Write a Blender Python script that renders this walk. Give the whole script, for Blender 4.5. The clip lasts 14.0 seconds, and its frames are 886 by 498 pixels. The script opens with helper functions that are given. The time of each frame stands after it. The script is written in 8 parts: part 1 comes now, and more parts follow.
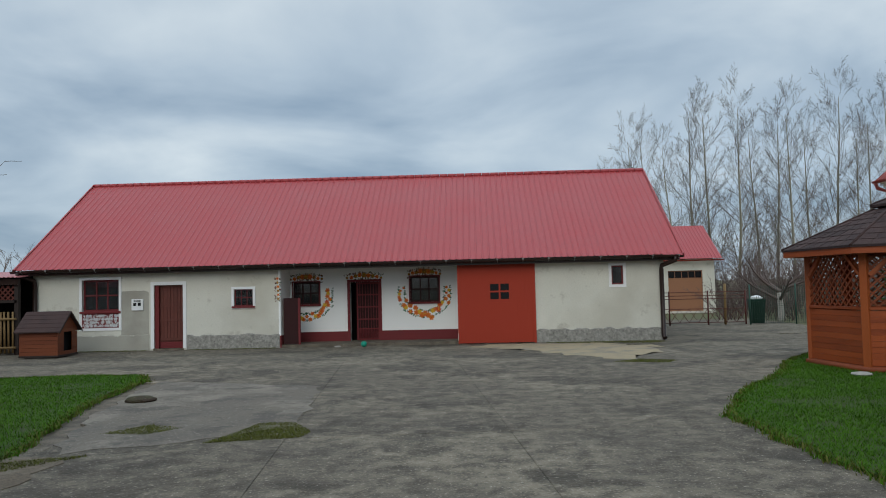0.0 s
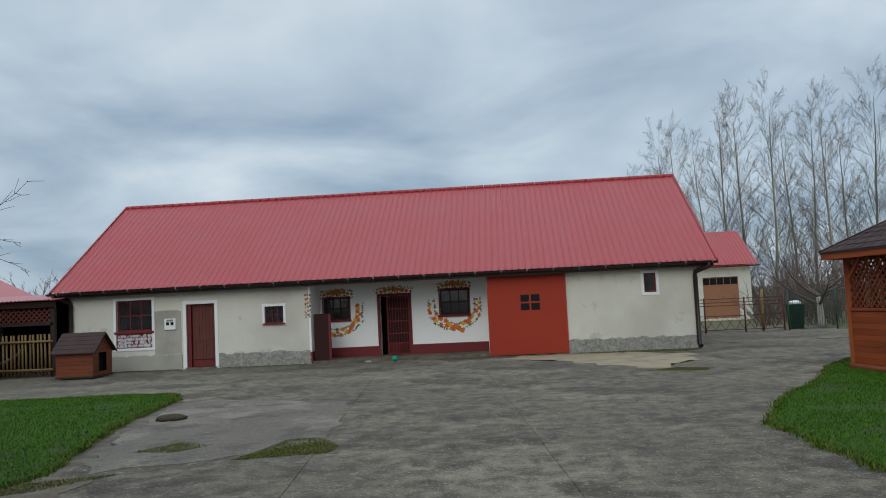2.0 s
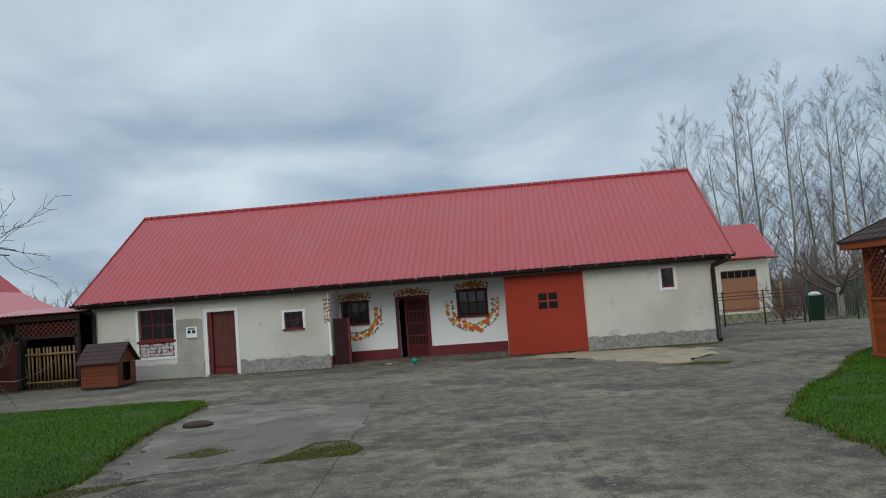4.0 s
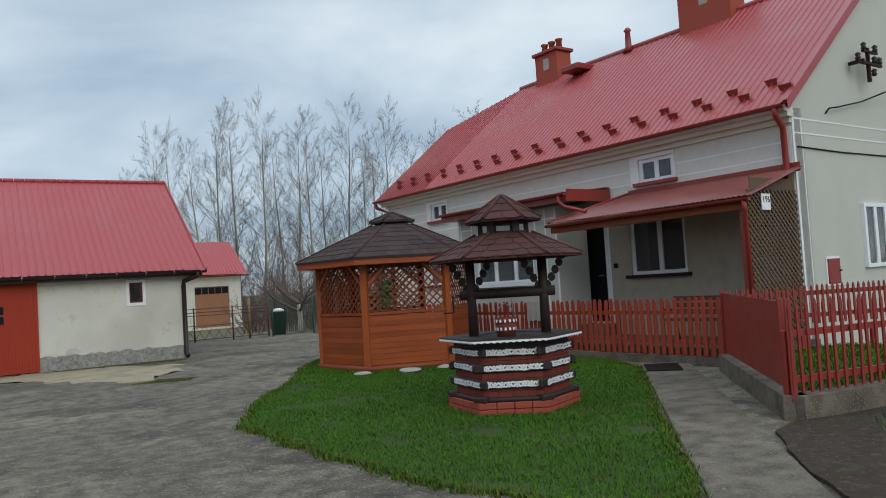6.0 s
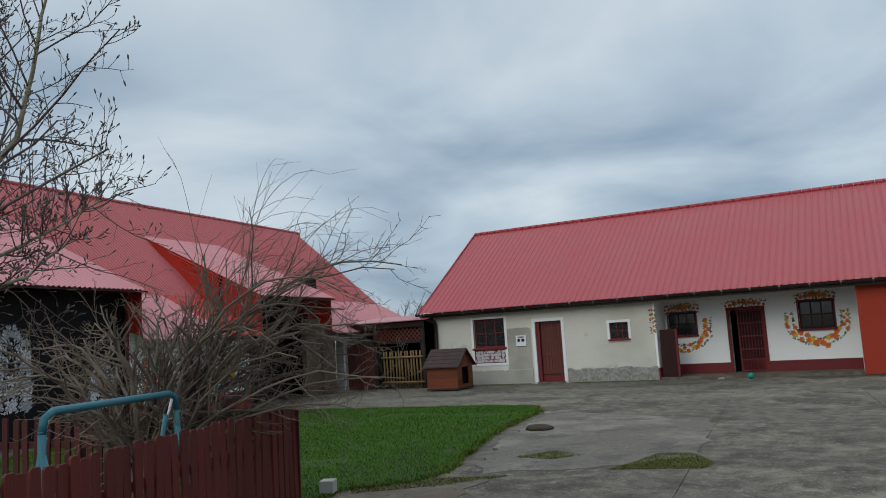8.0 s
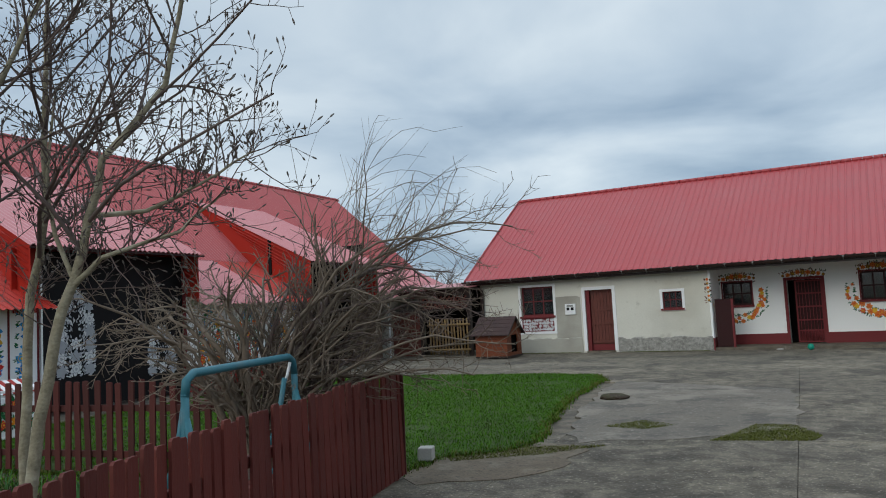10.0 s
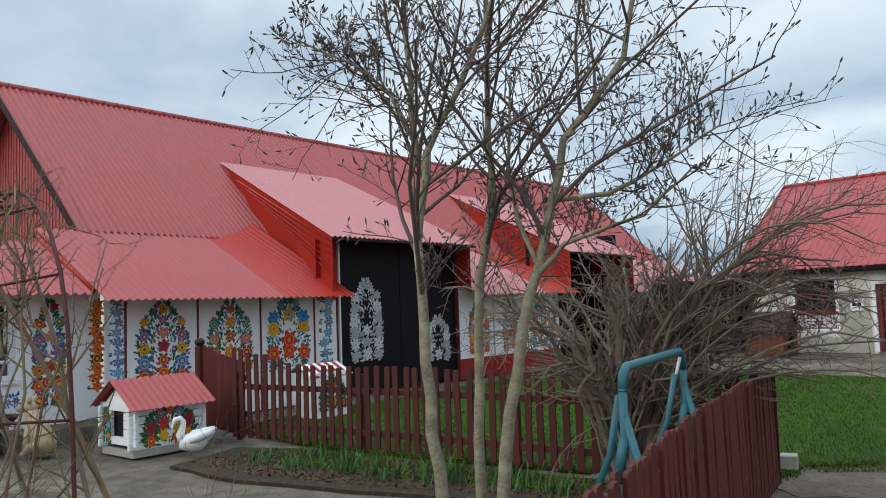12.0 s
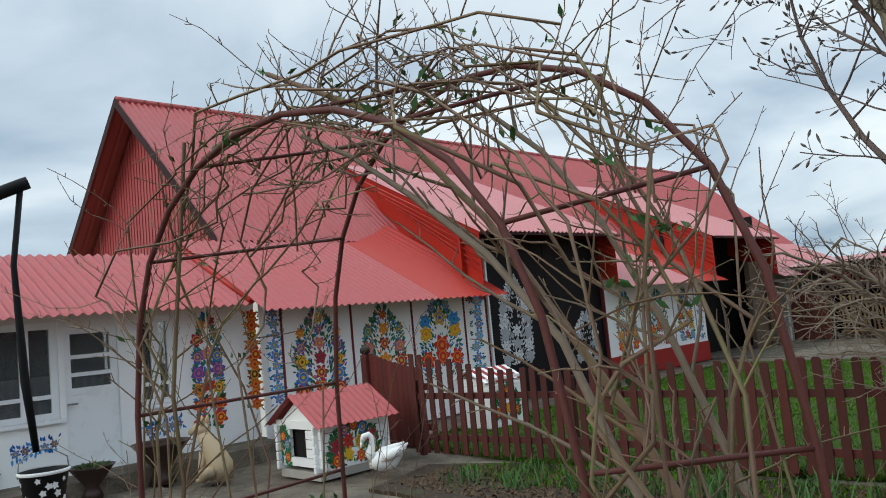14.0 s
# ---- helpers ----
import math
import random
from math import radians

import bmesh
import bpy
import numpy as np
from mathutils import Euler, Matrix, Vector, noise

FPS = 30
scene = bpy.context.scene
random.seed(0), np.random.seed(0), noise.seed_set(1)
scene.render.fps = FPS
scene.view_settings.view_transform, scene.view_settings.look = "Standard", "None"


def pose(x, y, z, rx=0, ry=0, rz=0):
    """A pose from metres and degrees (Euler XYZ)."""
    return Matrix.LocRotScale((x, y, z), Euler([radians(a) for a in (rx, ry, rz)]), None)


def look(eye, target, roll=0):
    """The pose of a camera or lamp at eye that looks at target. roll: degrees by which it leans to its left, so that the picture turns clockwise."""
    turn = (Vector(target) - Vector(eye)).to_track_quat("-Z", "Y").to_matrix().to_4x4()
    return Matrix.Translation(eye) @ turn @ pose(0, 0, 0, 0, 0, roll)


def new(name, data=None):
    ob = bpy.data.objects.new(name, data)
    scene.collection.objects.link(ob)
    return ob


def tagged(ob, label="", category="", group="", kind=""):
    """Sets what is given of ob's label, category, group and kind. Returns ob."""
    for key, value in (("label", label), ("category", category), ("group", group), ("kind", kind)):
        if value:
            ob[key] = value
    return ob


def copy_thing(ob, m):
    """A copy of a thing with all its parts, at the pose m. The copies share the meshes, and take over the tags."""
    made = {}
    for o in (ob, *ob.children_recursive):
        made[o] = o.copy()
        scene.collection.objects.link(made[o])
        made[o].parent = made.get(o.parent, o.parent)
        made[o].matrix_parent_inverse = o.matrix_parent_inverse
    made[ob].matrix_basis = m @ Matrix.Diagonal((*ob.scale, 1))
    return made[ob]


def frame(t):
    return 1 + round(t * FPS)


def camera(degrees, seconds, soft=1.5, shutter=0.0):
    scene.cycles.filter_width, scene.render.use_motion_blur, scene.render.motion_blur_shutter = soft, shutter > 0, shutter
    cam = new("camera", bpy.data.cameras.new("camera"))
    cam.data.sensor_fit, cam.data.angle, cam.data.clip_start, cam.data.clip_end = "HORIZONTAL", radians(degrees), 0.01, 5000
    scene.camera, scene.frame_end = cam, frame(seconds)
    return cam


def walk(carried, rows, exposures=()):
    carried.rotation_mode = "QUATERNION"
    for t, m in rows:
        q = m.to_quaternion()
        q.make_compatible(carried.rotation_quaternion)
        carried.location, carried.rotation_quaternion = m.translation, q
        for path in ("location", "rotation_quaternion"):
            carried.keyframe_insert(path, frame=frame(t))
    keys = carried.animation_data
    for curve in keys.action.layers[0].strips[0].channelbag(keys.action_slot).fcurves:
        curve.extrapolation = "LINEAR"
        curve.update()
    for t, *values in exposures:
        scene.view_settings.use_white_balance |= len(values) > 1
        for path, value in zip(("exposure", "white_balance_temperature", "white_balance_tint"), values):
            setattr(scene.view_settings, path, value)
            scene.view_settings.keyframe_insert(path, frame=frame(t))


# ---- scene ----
cam = camera(60.26, 14.0, soft=1.0)
PATH = [
    (0, -0, 0, 1.696, 92.817, 1.375, 2.398),
    (0.5, 0.112, 0.061, 1.646, 93.814, 1.484, 5.826),
    (1, 0.089, 0.129, 1.648, 94.005, 1.24, 6.165),
    (1.5, 0.104, 0.183, 1.629, 94.066, 1.792, 5.552),
    (2, 0.068, 0.14, 1.652, 93.947, 2.758, 4.83),
    (2.2, 0.047, 0.03, 1.647, 93.95, 3.345, 4.722),
    (4.5, 0.038, 0.042, 1.651, 94.139, 4.347, 6.125),
    (5, 0.129, 0.175, 1.631, 93.407, 3.251, -7.926),
    (5.5, 0.193, 0.159, 1.64, 92.718, 3.128, -24.249),
    (6, 0.29, 0.195, 1.644, 92.587, 3.545, -31.724),
    (6.5, 0.196, 0.234, 1.665, 93.762, 3.56, -16.928),
    (7, -0.015, 0.101, 1.661, 95.103, 2.971, 6.668),
    (7.5, -0.143, -0.128, 1.665, 96.565, 3.532, 24.308),
    (8, -0.245, -0.266, 1.648, 96.569, 3.55, 29.2),
    (8.2, -0.391, -0.169, 1.63, 94.489, 3.184, 28.104),
    (10.3, -1.273, -0.515, 1.667, 94.318, 2.922, 32.291),
    (10.5, -1.369, -0.577, 1.682, 94.859, 3.198, 37.724),
    (11, -1.663, -0.703, 1.624, 95.511, 6.547, 42.119),
    (11.5, -2.019, -0.806, 1.623, 94.724, 5.515, 40.948),
    (12, -2.443, -0.994, 1.707, 94.443, 2.125, 46.464),
    (12.5, -2.865, -1.117, 1.632, 93.798, 3.219, 49.43),
    (13, -3.219, -1.215, 1.651, 93.693, 5.023, 50.251),
    (13.2, -3.466, -1.264, 1.633, 94.333, 5.579, 51.319),
    (13.5, -3.778, -1.285, 1.653, 94.917, 6.07, 52.457),
    (14, -4.283, -1.319, 1.652, 95.312, 5.332, 52.247),
]
walk(cam, [(r[0], pose(*r[1:])) for r in PATH], exposures=((0.0, -0.12, 6300, 4), (4.5, -0.08, 6300, 4), (6.0, 0.05, 6300, 4), (6.7, 0.0, 6300, 4), (7.5, -0.18, 6300, 4), (8.2, -0.15, 6300, 4), (10.5, 0.12, 6300, 4), (11.5, 0.30, 6400, 4), (12.0, 0.30, 6450, 4), (12.5, 0.42, 6500, 4), (13.5, 0.26, 6600, 4), (14.0, 0.34, 6600, 4)))

# ---------------------------------------------------------------- sky, sun, exposure
scene.view_settings.exposure = 0.0
world = bpy.data.worlds.new("sky")
scene.world = world
world.use_nodes = True
wn, wl = world.node_tree.nodes, world.node_tree.links
wn.clear()
SUN_AZ, SUN_EL = radians(190), radians(33)
w_out = wn.new("ShaderNodeOutputWorld")
w_bg = wn.new("ShaderNodeBackground")
w_sky = wn.new("ShaderNodeTexSky")
w_sky.sky_type, w_sky.sun_disc = "NISHITA", False
w_sky.sun_elevation, w_sky.sun_rotation = SUN_EL, SUN_AZ
w_geo = wn.new("ShaderNodeTexCoord")
w_sep = wn.new("ShaderNodeSeparateXYZ")
wl.new(w_geo.outputs["Generated"], w_sep.inputs[0])
# cloud deck: the direction is flattened towards the horizon, as layers of cloud are
w_add = wn.new("ShaderNodeMath"); w_add.operation = "ADD"; w_add.inputs[1].default_value = 0.22
wl.new(w_sep.outputs[2], w_add.inputs[0])
w_div = wn.new("ShaderNodeVectorMath"); w_div.operation = "DIVIDE"
wl.new(w_geo.outputs["Generated"], w_div.inputs[0])
w_comb = wn.new("ShaderNodeCombineXYZ")
for k in range(3):
    wl.new(w_add.outputs[0], w_comb.inputs[k])
wl.new(w_comb.outputs[0], w_div.inputs[1])
def w_noise(scale, detail, rough, off):
    mp = wn.new("ShaderNodeMapping")
    mp.inputs["Location"].default_value = off
    wl.new(w_div.outputs[0], mp.inputs[0])
    n = wn.new("ShaderNodeTexNoise")
    n.inputs["Scale"].default_value, n.inputs["Detail"].default_value, n.inputs["Roughness"].default_value = scale, detail, rough
    n.inputs["Distortion"].default_value = 0.35
    wl.new(mp.outputs[0], n.inputs["Vector"])
    return n
w_n1 = w_noise(1.15, 6, 0.48, (3.1, 1.7, 0.4))
w_ramp = wn.new("ShaderNodeValToRGB")
w_ramp.color_ramp.elements[0].position, w_ramp.color_ramp.elements[0].color = 0.30, (0.26, 0.35, 0.48, 1)
w_ramp.color_ramp.elements[1].position, w_ramp.color_ramp.elements[1].color = 0.74, (0.86, 0.90, 0.95, 1)
e = w_ramp.color_ramp.elements.new(0.5)
e.color = (0.52, 0.60, 0.71, 1)
wl.new(w_n1.outputs[0], w_ramp.inputs[0])
w_mix = wn.new("ShaderNodeMixRGB"); w_mix.inputs[0].default_value = 0.9
w_sc = wn.new("ShaderNodeVectorMath"); w_sc.operation = "SCALE"; w_sc.inputs[3].default_value = 0.10
wl.new(w_sky.outputs[0], w_sc.inputs[0])
wl.new(w_sc.outputs[0], w_mix.inputs[1])
wl.new(w_ramp.outputs[0], w_mix.inputs[2])
wl.new(w_mix.outputs[0], w_bg.inputs[0])
w_zen = wn.new("ShaderNodeMapRange")
w_zen.interpolation_type = "SMOOTHSTEP"
w_zen.inputs[1].default_value, w_zen.inputs[2].default_value, w_zen.inputs[3].default_value, w_zen.inputs[4].default_value = 0.40, 0.85, 1.0, 2.0
wl.new(w_sep.outputs[2], w_zen.inputs[0])
wl.new(w_zen.outputs[0], w_bg.inputs[1])
wl.new(w_bg.outputs[0], w_out.inputs[0])

sun_data = bpy.data.lights.new("sun", "SUN")
sun_data.energy, sun_data.angle, sun_data.color = 1.0, radians(40), (1.0, 0.94, 0.86)
sun_ob = new("sun", sun_data)
sun_ob.matrix_world = look((30 * math.sin(SUN_AZ), 30 * math.cos(SUN_AZ), 19.5), (0, 0, 0))

# ---------------------------------------------------------------- materials
def mat(name, col, col2=None, rough=0.6, scale=4.0, fine=60.0, bump=0.15, metal=0.0, spec=0.3, var=0.5, stretch=None, col3=None, stain=0.0, obrand=0.0, world=False, pebble=0.0, pale=None):
    """A surface that varies at two scales (col to col2), with fine relief; col3: stains; obrand: piece-to-piece change."""
    m = bpy.data.materials.new(name)
    m.use_nodes = True
    nt = m.node_tree
    b = nt.nodes["Principled BSDF"]
    b.inputs["Roughness"].default_value, b.inputs["Metallic"].default_value = rough, metal
    b.inputs["Specular IOR Level"].default_value = spec
    tc = nt.nodes.new("ShaderNodeTexCoord")
    src = tc.outputs["Object"]
    if world:
        src = nt.nodes.new("ShaderNodeNewGeometry").outputs["Position"]
    if stretch:
        mp = nt.nodes.new("ShaderNodeMapping")
        mp.inputs["Scale"].default_value = stretch
        nt.links.new(src, mp.inputs[0])
        src = mp.outputs[0]
    col2 = col2 or tuple(c * 0.7 for c in col)
    def noi(s, d):
        n = nt.nodes.new("ShaderNodeTexNoise")
        n.inputs["Scale"].default_value, n.inputs["Detail"].default_value = s, d
        nt.links.new(src, n.inputs["Vector"])
        return n
    n1, n2 = noi(scale, 6), noi(fine, 3)
    ad = nt.nodes.new("ShaderNodeMath"); ad.operation = "MULTIPLY_ADD"
    ad.inputs[1].default_value, ad.inputs[2].default_value = 0.45, 0.0
    nt.links.new(n2.outputs[0], ad.inputs[0])
    a2 = nt.nodes.new("ShaderNodeMath"); a2.operation = "MULTIPLY_ADD"; a2.inputs[1].default_value = 0.55
    nt.links.new(n1.outputs[0], a2.inputs[0]); nt.links.new(ad.outputs[0], a2.inputs[2])
    mr = nt.nodes.new("ShaderNodeMapRange")
    mr.inputs[1].default_value, mr.inputs[2].default_value = 0.5 - 0.22, 0.5 + 0.22
    mr.inputs[3].default_value, mr.inputs[4].default_value = 0.5 - var / 2 - 0.0, 0.5 + var / 2
    nt.links.new(a2.outputs[0], mr.inputs[0])
    val = mr.outputs[0]
    if obrand:
        oi = nt.nodes.new("ShaderNodeObjectInfo")
        am = nt.nodes.new("ShaderNodeMath"); am.operation = "MULTIPLY_ADD"; am.inputs[1].default_value = obrand; 
        sb = nt.nodes.new("ShaderNodeMath"); sb.operation = "SUBTRACT"; sb.inputs[1].default_value = obrand / 2
        nt.links.new(oi.outputs["Random"], am.inputs[0]); nt.links.new(val, am.inputs[2]); nt.links.new(am.outputs[0], sb.inputs[0])
        val = sb.outputs[0]
    mx = nt.nodes.new("ShaderNodeMixRGB")
    mx.inputs[1].default_value, mx.inputs[2].default_value = (*col2, 1), (*col, 1)
    nt.links.new(val, mx.inputs[0])
    out = mx.outputs[0]
    if col3:
        n3 = noi(scale * 0.45, 8)
        r3 = nt.nodes.new("ShaderNodeMapRange")
        r3.inputs[1].default_value, r3.inputs[2].default_value, r3.inputs[3].default_value, r3.inputs[4].default_value = 0.52, 0.68, 0.0, stain
        nt.links.new(n3.outputs[0], r3.inputs[0])
        m3 = nt.nodes.new("ShaderNodeMixRGB"); m3.inputs[2].default_value = (*col3, 1)
        nt.links.new(r3.outputs[0], m3.inputs[0]); nt.links.new(out, m3.inputs[1])
        out = m3.outputs[0]
    if pale:
        for s4, p0, p1, am4, c4 in pale:
            n4 = noi(s4, 10)
            n4.inputs["Roughness"].default_value = 0.68
            r4 = nt.nodes.new("ShaderNodeMapRange")
            r4.inputs[1].default_value, r4.inputs[2].default_value, r4.inputs[3].default_value, r4.inputs[4].default_value = p0, p1, 0.0, am4
            nt.links.new(n4.outputs[0], r4.inputs[0])
            m4 = nt.nodes.new("ShaderNodeMixRGB"); m4.inputs[2].default_value = (*c4, 1)
            nt.links.new(r4.outputs[0], m4.inputs[0]); nt.links.new(out, m4.inputs[1])
            out = m4.outputs[0]
    height = a2.outputs[0]
    if pebble:
        vo = nt.nodes.new("ShaderNodeTexVoronoi"); vo.inputs["Scale"].default_value = pebble
        nt.links.new(src, vo.inputs["Vector"])
        vr = nt.nodes.new("ShaderNodeMapRange"); vr.inputs[1].default_value, vr.inputs[2].default_value, vr.inputs[3].default_value, vr.inputs[4].default_value = 0.15, 0.5, 0.0, 1.0
        nt.links.new(vo.outputs["Distance"], vr.inputs[0])
        n5 = noi(4.5, 8)
        k5 = nt.nodes.new("ShaderNodeMapRange"); k5.inputs[1].default_value, k5.inputs[2].default_value, k5.inputs[3].default_value, k5.inputs[4].default_value = 0.40, 0.62, 0.10, 0.6
        nt.links.new(n5.outputs[0], k5.inputs[0])
        m5 = nt.nodes.new("ShaderNodeMath"); m5.operation = "MULTIPLY"
        nt.links.new(vr.outputs[0], m5.inputs[0]); nt.links.new(k5.outputs[0], m5.inputs[1])
        mp5 = nt.nodes.new("ShaderNodeMixRGB"); mp5.inputs[2].default_value = (*[c * 0.32 for c in col2], 1)
        nt.links.new(m5.outputs[0], mp5.inputs[0]); nt.links.new(out, mp5.inputs[1])
        out = mp5.outputs[0]
        hs = nt.nodes.new("ShaderNodeMath"); hs.operation = "SUBTRACT"
        nt.links.new(a2.outputs[0], hs.inputs[0]); nt.links.new(m5.outputs[0], hs.inputs[1])
        height = hs.outputs[0]
    nt.links.new(out, b.inputs["Base Color"])
    if bump:
        bp = nt.nodes.new("ShaderNodeBump")
        bp.inputs["Strength"].default_value, bp.inputs["Distance"].default_value = bump, 0.02
        nt.links.new(height, bp.inputs["Height"])
        nt.links.new(bp.outputs[0], b.inputs["Normal"])
    rr = nt.nodes.new("ShaderNodeMapRange")
    rr.inputs[3].default_value, rr.inputs[4].default_value = max(rough - 0.12, 0.04), min(rough + 0.12, 1)
    nt.links.new(n1.outputs[0], rr.inputs[0]); nt.links.new(rr.outputs[0], b.inputs["Roughness"])
    return m

M_ROOF = mat("red_roof_metal", (0.37, 0.046, 0.050), (0.32, 0.037, 0.040), spec=0.5, rough=0.48, scale=0.7, fine=9, bump=0.02, var=0.8)
M_ROOFB = mat("red_corrugated_metal", (0.42, 0.068, 0.066), (0.33, 0.050, 0.050), spec=0.5, rough=0.45, scale=0.8, fine=9, bump=0.02, var=0.8)
M_ORANGE = mat("orange_red_painted_sheet", (0.42, 0.026, 0.014), (0.33, 0.020, 0.012), rough=0.4, scale=1.2, bump=0.02)
M_PALE = mat("pale_worn_roof_sheet", (0.52, 0.20, 0.205), (0.42, 0.125, 0.13), spec=0.5, rough=0.34, scale=1.2, bump=0.02)
M_PORCH = mat("weathered_porch_sheet", (0.25, 0.080, 0.066), (0.14, 0.036, 0.030), spec=0.5, rough=0.33, scale=2.0, fine=20, bump=0.03, var=1.0)
M_ROOFH = mat("house_roof_metal", (0.36, 0.05, 0.05), (0.29, 0.035, 0.04), spec=0.5, rough=0.36, scale=0.9, fine=12, bump=0.02, col3=(0.33, 0.09, 0.07), stain=0.5)
M_PLASTER = mat("grey_cream_plaster", (0.68, 0.66, 0.575), (0.54, 0.52, 0.45), rough=0.9, scale=0.9, fine=25, bump=0.25, var=0.9, col3=(0.44, 0.41, 0.335), stain=0.6, pale=((1.3, 0.58, 0.66, 0.6, (0.36, 0.33, 0.27)), (5, 0.62, 0.68, 0.5, (0.40, 0.37, 0.30))))
M_PLASTER_OLD = mat("weathered_plaster", (0.47, 0.45, 0.385), (0.29, 0.275, 0.235), rough=0.9, scale=1.6, fine=30, bump=0.35, col3=(0.27, 0.25, 0.21), stain=0.7)
M_WHITE = mat("whitewash", (0.86, 0.86, 0.84), (0.80, 0.80, 0.78), rough=0.85, scale=1.2, fine=30, bump=0.12)
M_WHITEB = mat("white_panel_paint", (0.86, 0.86, 0.85), (0.79, 0.79, 0.78), rough=0.6, scale=1.4, fine=30, bump=0.06)
M_TRIM = mat("white_trim_paint", (0.82, 0.82, 0.82), (0.72, 0.72, 0.71), rough=0.6, scale=3, bump=0.06)
M_PEBBLE = mat("pebbledash", (0.42, 0.40, 0.36), (0.13, 0.125, 0.11), rough=0.95, scale=14, fine=48, bump=0.9, var=1.2)
M_MAROON = mat("maroon_paint", (0.17, 0.024, 0.026), (0.12, 0.018, 0.02), rough=0.7, scale=2, bump=0.08)
M_REDBASE = mat("red_base_paint", (0.34, 0.02, 0.018), (0.26, 0.018, 0.016), rough=0.55, scale=2, bump=0.06)
M_DOOR = mat("brown_red_door_wood", (0.15, 0.042, 0.030), (0.065, 0.020, 0.015), rough=0.55, scale=3, fine=40, bump=0.15, stretch=(1, 1, 0.15), var=1.0)
M_DARKDOOR = mat("dark_maroon_metal", (0.040, 0.010, 0.010), (0.024, 0.008, 0.008), spec=0.2, rough=0.65, scale=3)
M_GATE = mat("red_gate_sheet", (0.37, 0.042, 0.018), (0.30, 0.032, 0.015), rough=0.65, spec=0.25, scale=1.0, bump=0.05, col3=(0.24, 0.04, 0.025), stain=0.35)
M_BROWNMETAL = mat("dark_brown_gutter", (0.035, 0.018, 0.014), (0.02, 0.012, 0.01), rough=0.35, scale=5, bump=0.02)
# Near-black colour that stands in for shade inside rooms, loft and kennels.
M_DARK = mat("interior_shade_black", (0.010, 0.009, 0.0085), (0.006, 0.0055, 0.005), rough=0.95, scale=2)
M_BLACK = mat("black_gate_paint", (0.006, 0.006, 0.0075), (0.004, 0.004, 0.005), rough=0.6, spec=0.2, scale=2, bump=0.03)
M_CONC = mat("yard_concrete", (0.205, 0.174, 0.130), (0.105, 0.089, 0.067), rough=0.9, spec=0.3, scale=0.9, fine=40, bump=0.7, var=1.1, obrand=0.10, world=True, pebble=30, pale=((0.22, 0.47, 0.58, 0.75, (0.275, 0.235, 0.172)), (0.42, 0.51, 0.58, 0.8, (0.072, 0.061, 0.046)), (1.7, 0.54, 0.62, 0.6, (0.060, 0.051, 0.039)), (5, 0.57, 0.63, 0.55, (0.29, 0.25, 0.19)), (12, 0.57, 0.62, 0.6, (0.05, 0.043, 0.033)), (26, 0.58, 0.63, 0.85, (0.42, 0.37, 0.30))))
M_WET = mat("smooth_damp_concrete", (0.165, 0.141, 0.108), (0.085, 0.073, 0.057), rough=0.7, scale=1.2, fine=40, bump=0.4, var=1.1, world=True, pale=((0.5, 0.50, 0.59, 0.7, (0.235, 0.205, 0.16)), (1.3, 0.53, 0.60, 0.75, (0.062, 0.054, 0.043)), (6, 0.56, 0.62, 0.6, (0.055, 0.048, 0.038)), (20, 0.58, 0.64, 0.7, (0.33, 0.29, 0.235))))
M_CONC2 = mat("path_concrete", (0.225, 0.187, 0.140), (0.11, 0.091, 0.068), rough=0.9, scale=2.2, fine=36, bump=0.5, var=1.1, world=True, pebble=34, pale=((0.8, 0.52, 0.62, 0.6, (0.085, 0.075, 0.06)), (9, 0.58, 0.66, 0.5, (0.34, 0.31, 0.27))))
M_DIRT = mat("dry_dirt", (0.17, 0.132, 0.092), (0.085, 0.067, 0.047), rough=1.0, scale=3, fine=40, bump=0.7, var=1.2, world=True, pale=((2.0, 0.52, 0.6, 0.6, (0.20, 0.17, 0.13)), (12, 0.56, 0.62, 0.7, (0.05, 0.042, 0.03))))
M_SOIL = mat("garden_soil", (0.058, 0.039, 0.025), (0.022, 0.015, 0.010), rough=1.0, scale=9, fine=60, bump=1.0, var=1.2, world=True, pale=((16, 0.56, 0.63, 0.7, (0.12, 0.085, 0.055)), (1.2, 0.55, 0.65, 0.5, (0.05, 0.065, 0.02))))
M_LAND = mat("rough_land", (0.10, 0.11, 0.045), (0.13, 0.11, 0.06), rough=1.0, scale=0.25, fine=12, bump=0.5, var=1.0)
M_LAWN = mat("lawn_ground", (0.030, 0.070, 0.008), (0.042, 0.040, 0.014), rough=1.0, scale=1.4, fine=30, bump=0.7, var=1.0, world=True)
M_SAND = mat("sand", (0.40, 0.32, 0.20), (0.24, 0.195, 0.13), rough=1.0, scale=3, fine=50, bump=0.5, world=True, pale=((1.4, 0.50, 0.60, 0.8, (0.20, 0.175, 0.14)),))
M_PINE = mat("orange_stained_pine", (0.38, 0.082, 0.018), (0.18, 0.034, 0.009), rough=0.5, scale=2.2, fine=26, bump=0.12, stretch=(0.35, 0.35, 4.0), obrand=0.6, var=0.9)
M_KENNEL = mat("brown_stained_board", (0.20, 0.055, 0.020), (0.11, 0.028, 0.012), rough=0.6, scale=2.2, fine=26, bump=0.12, stretch=(0.35, 0.35, 4.0), obrand=0.5)
M_PINEV = mat("orange_stained_post", (0.38, 0.095, 0.022), (0.25, 0.055, 0.014), rough=0.5, scale=2.2, fine=26, bump=0.12, stretch=(4, 4, 0.35), obrand=0.4)
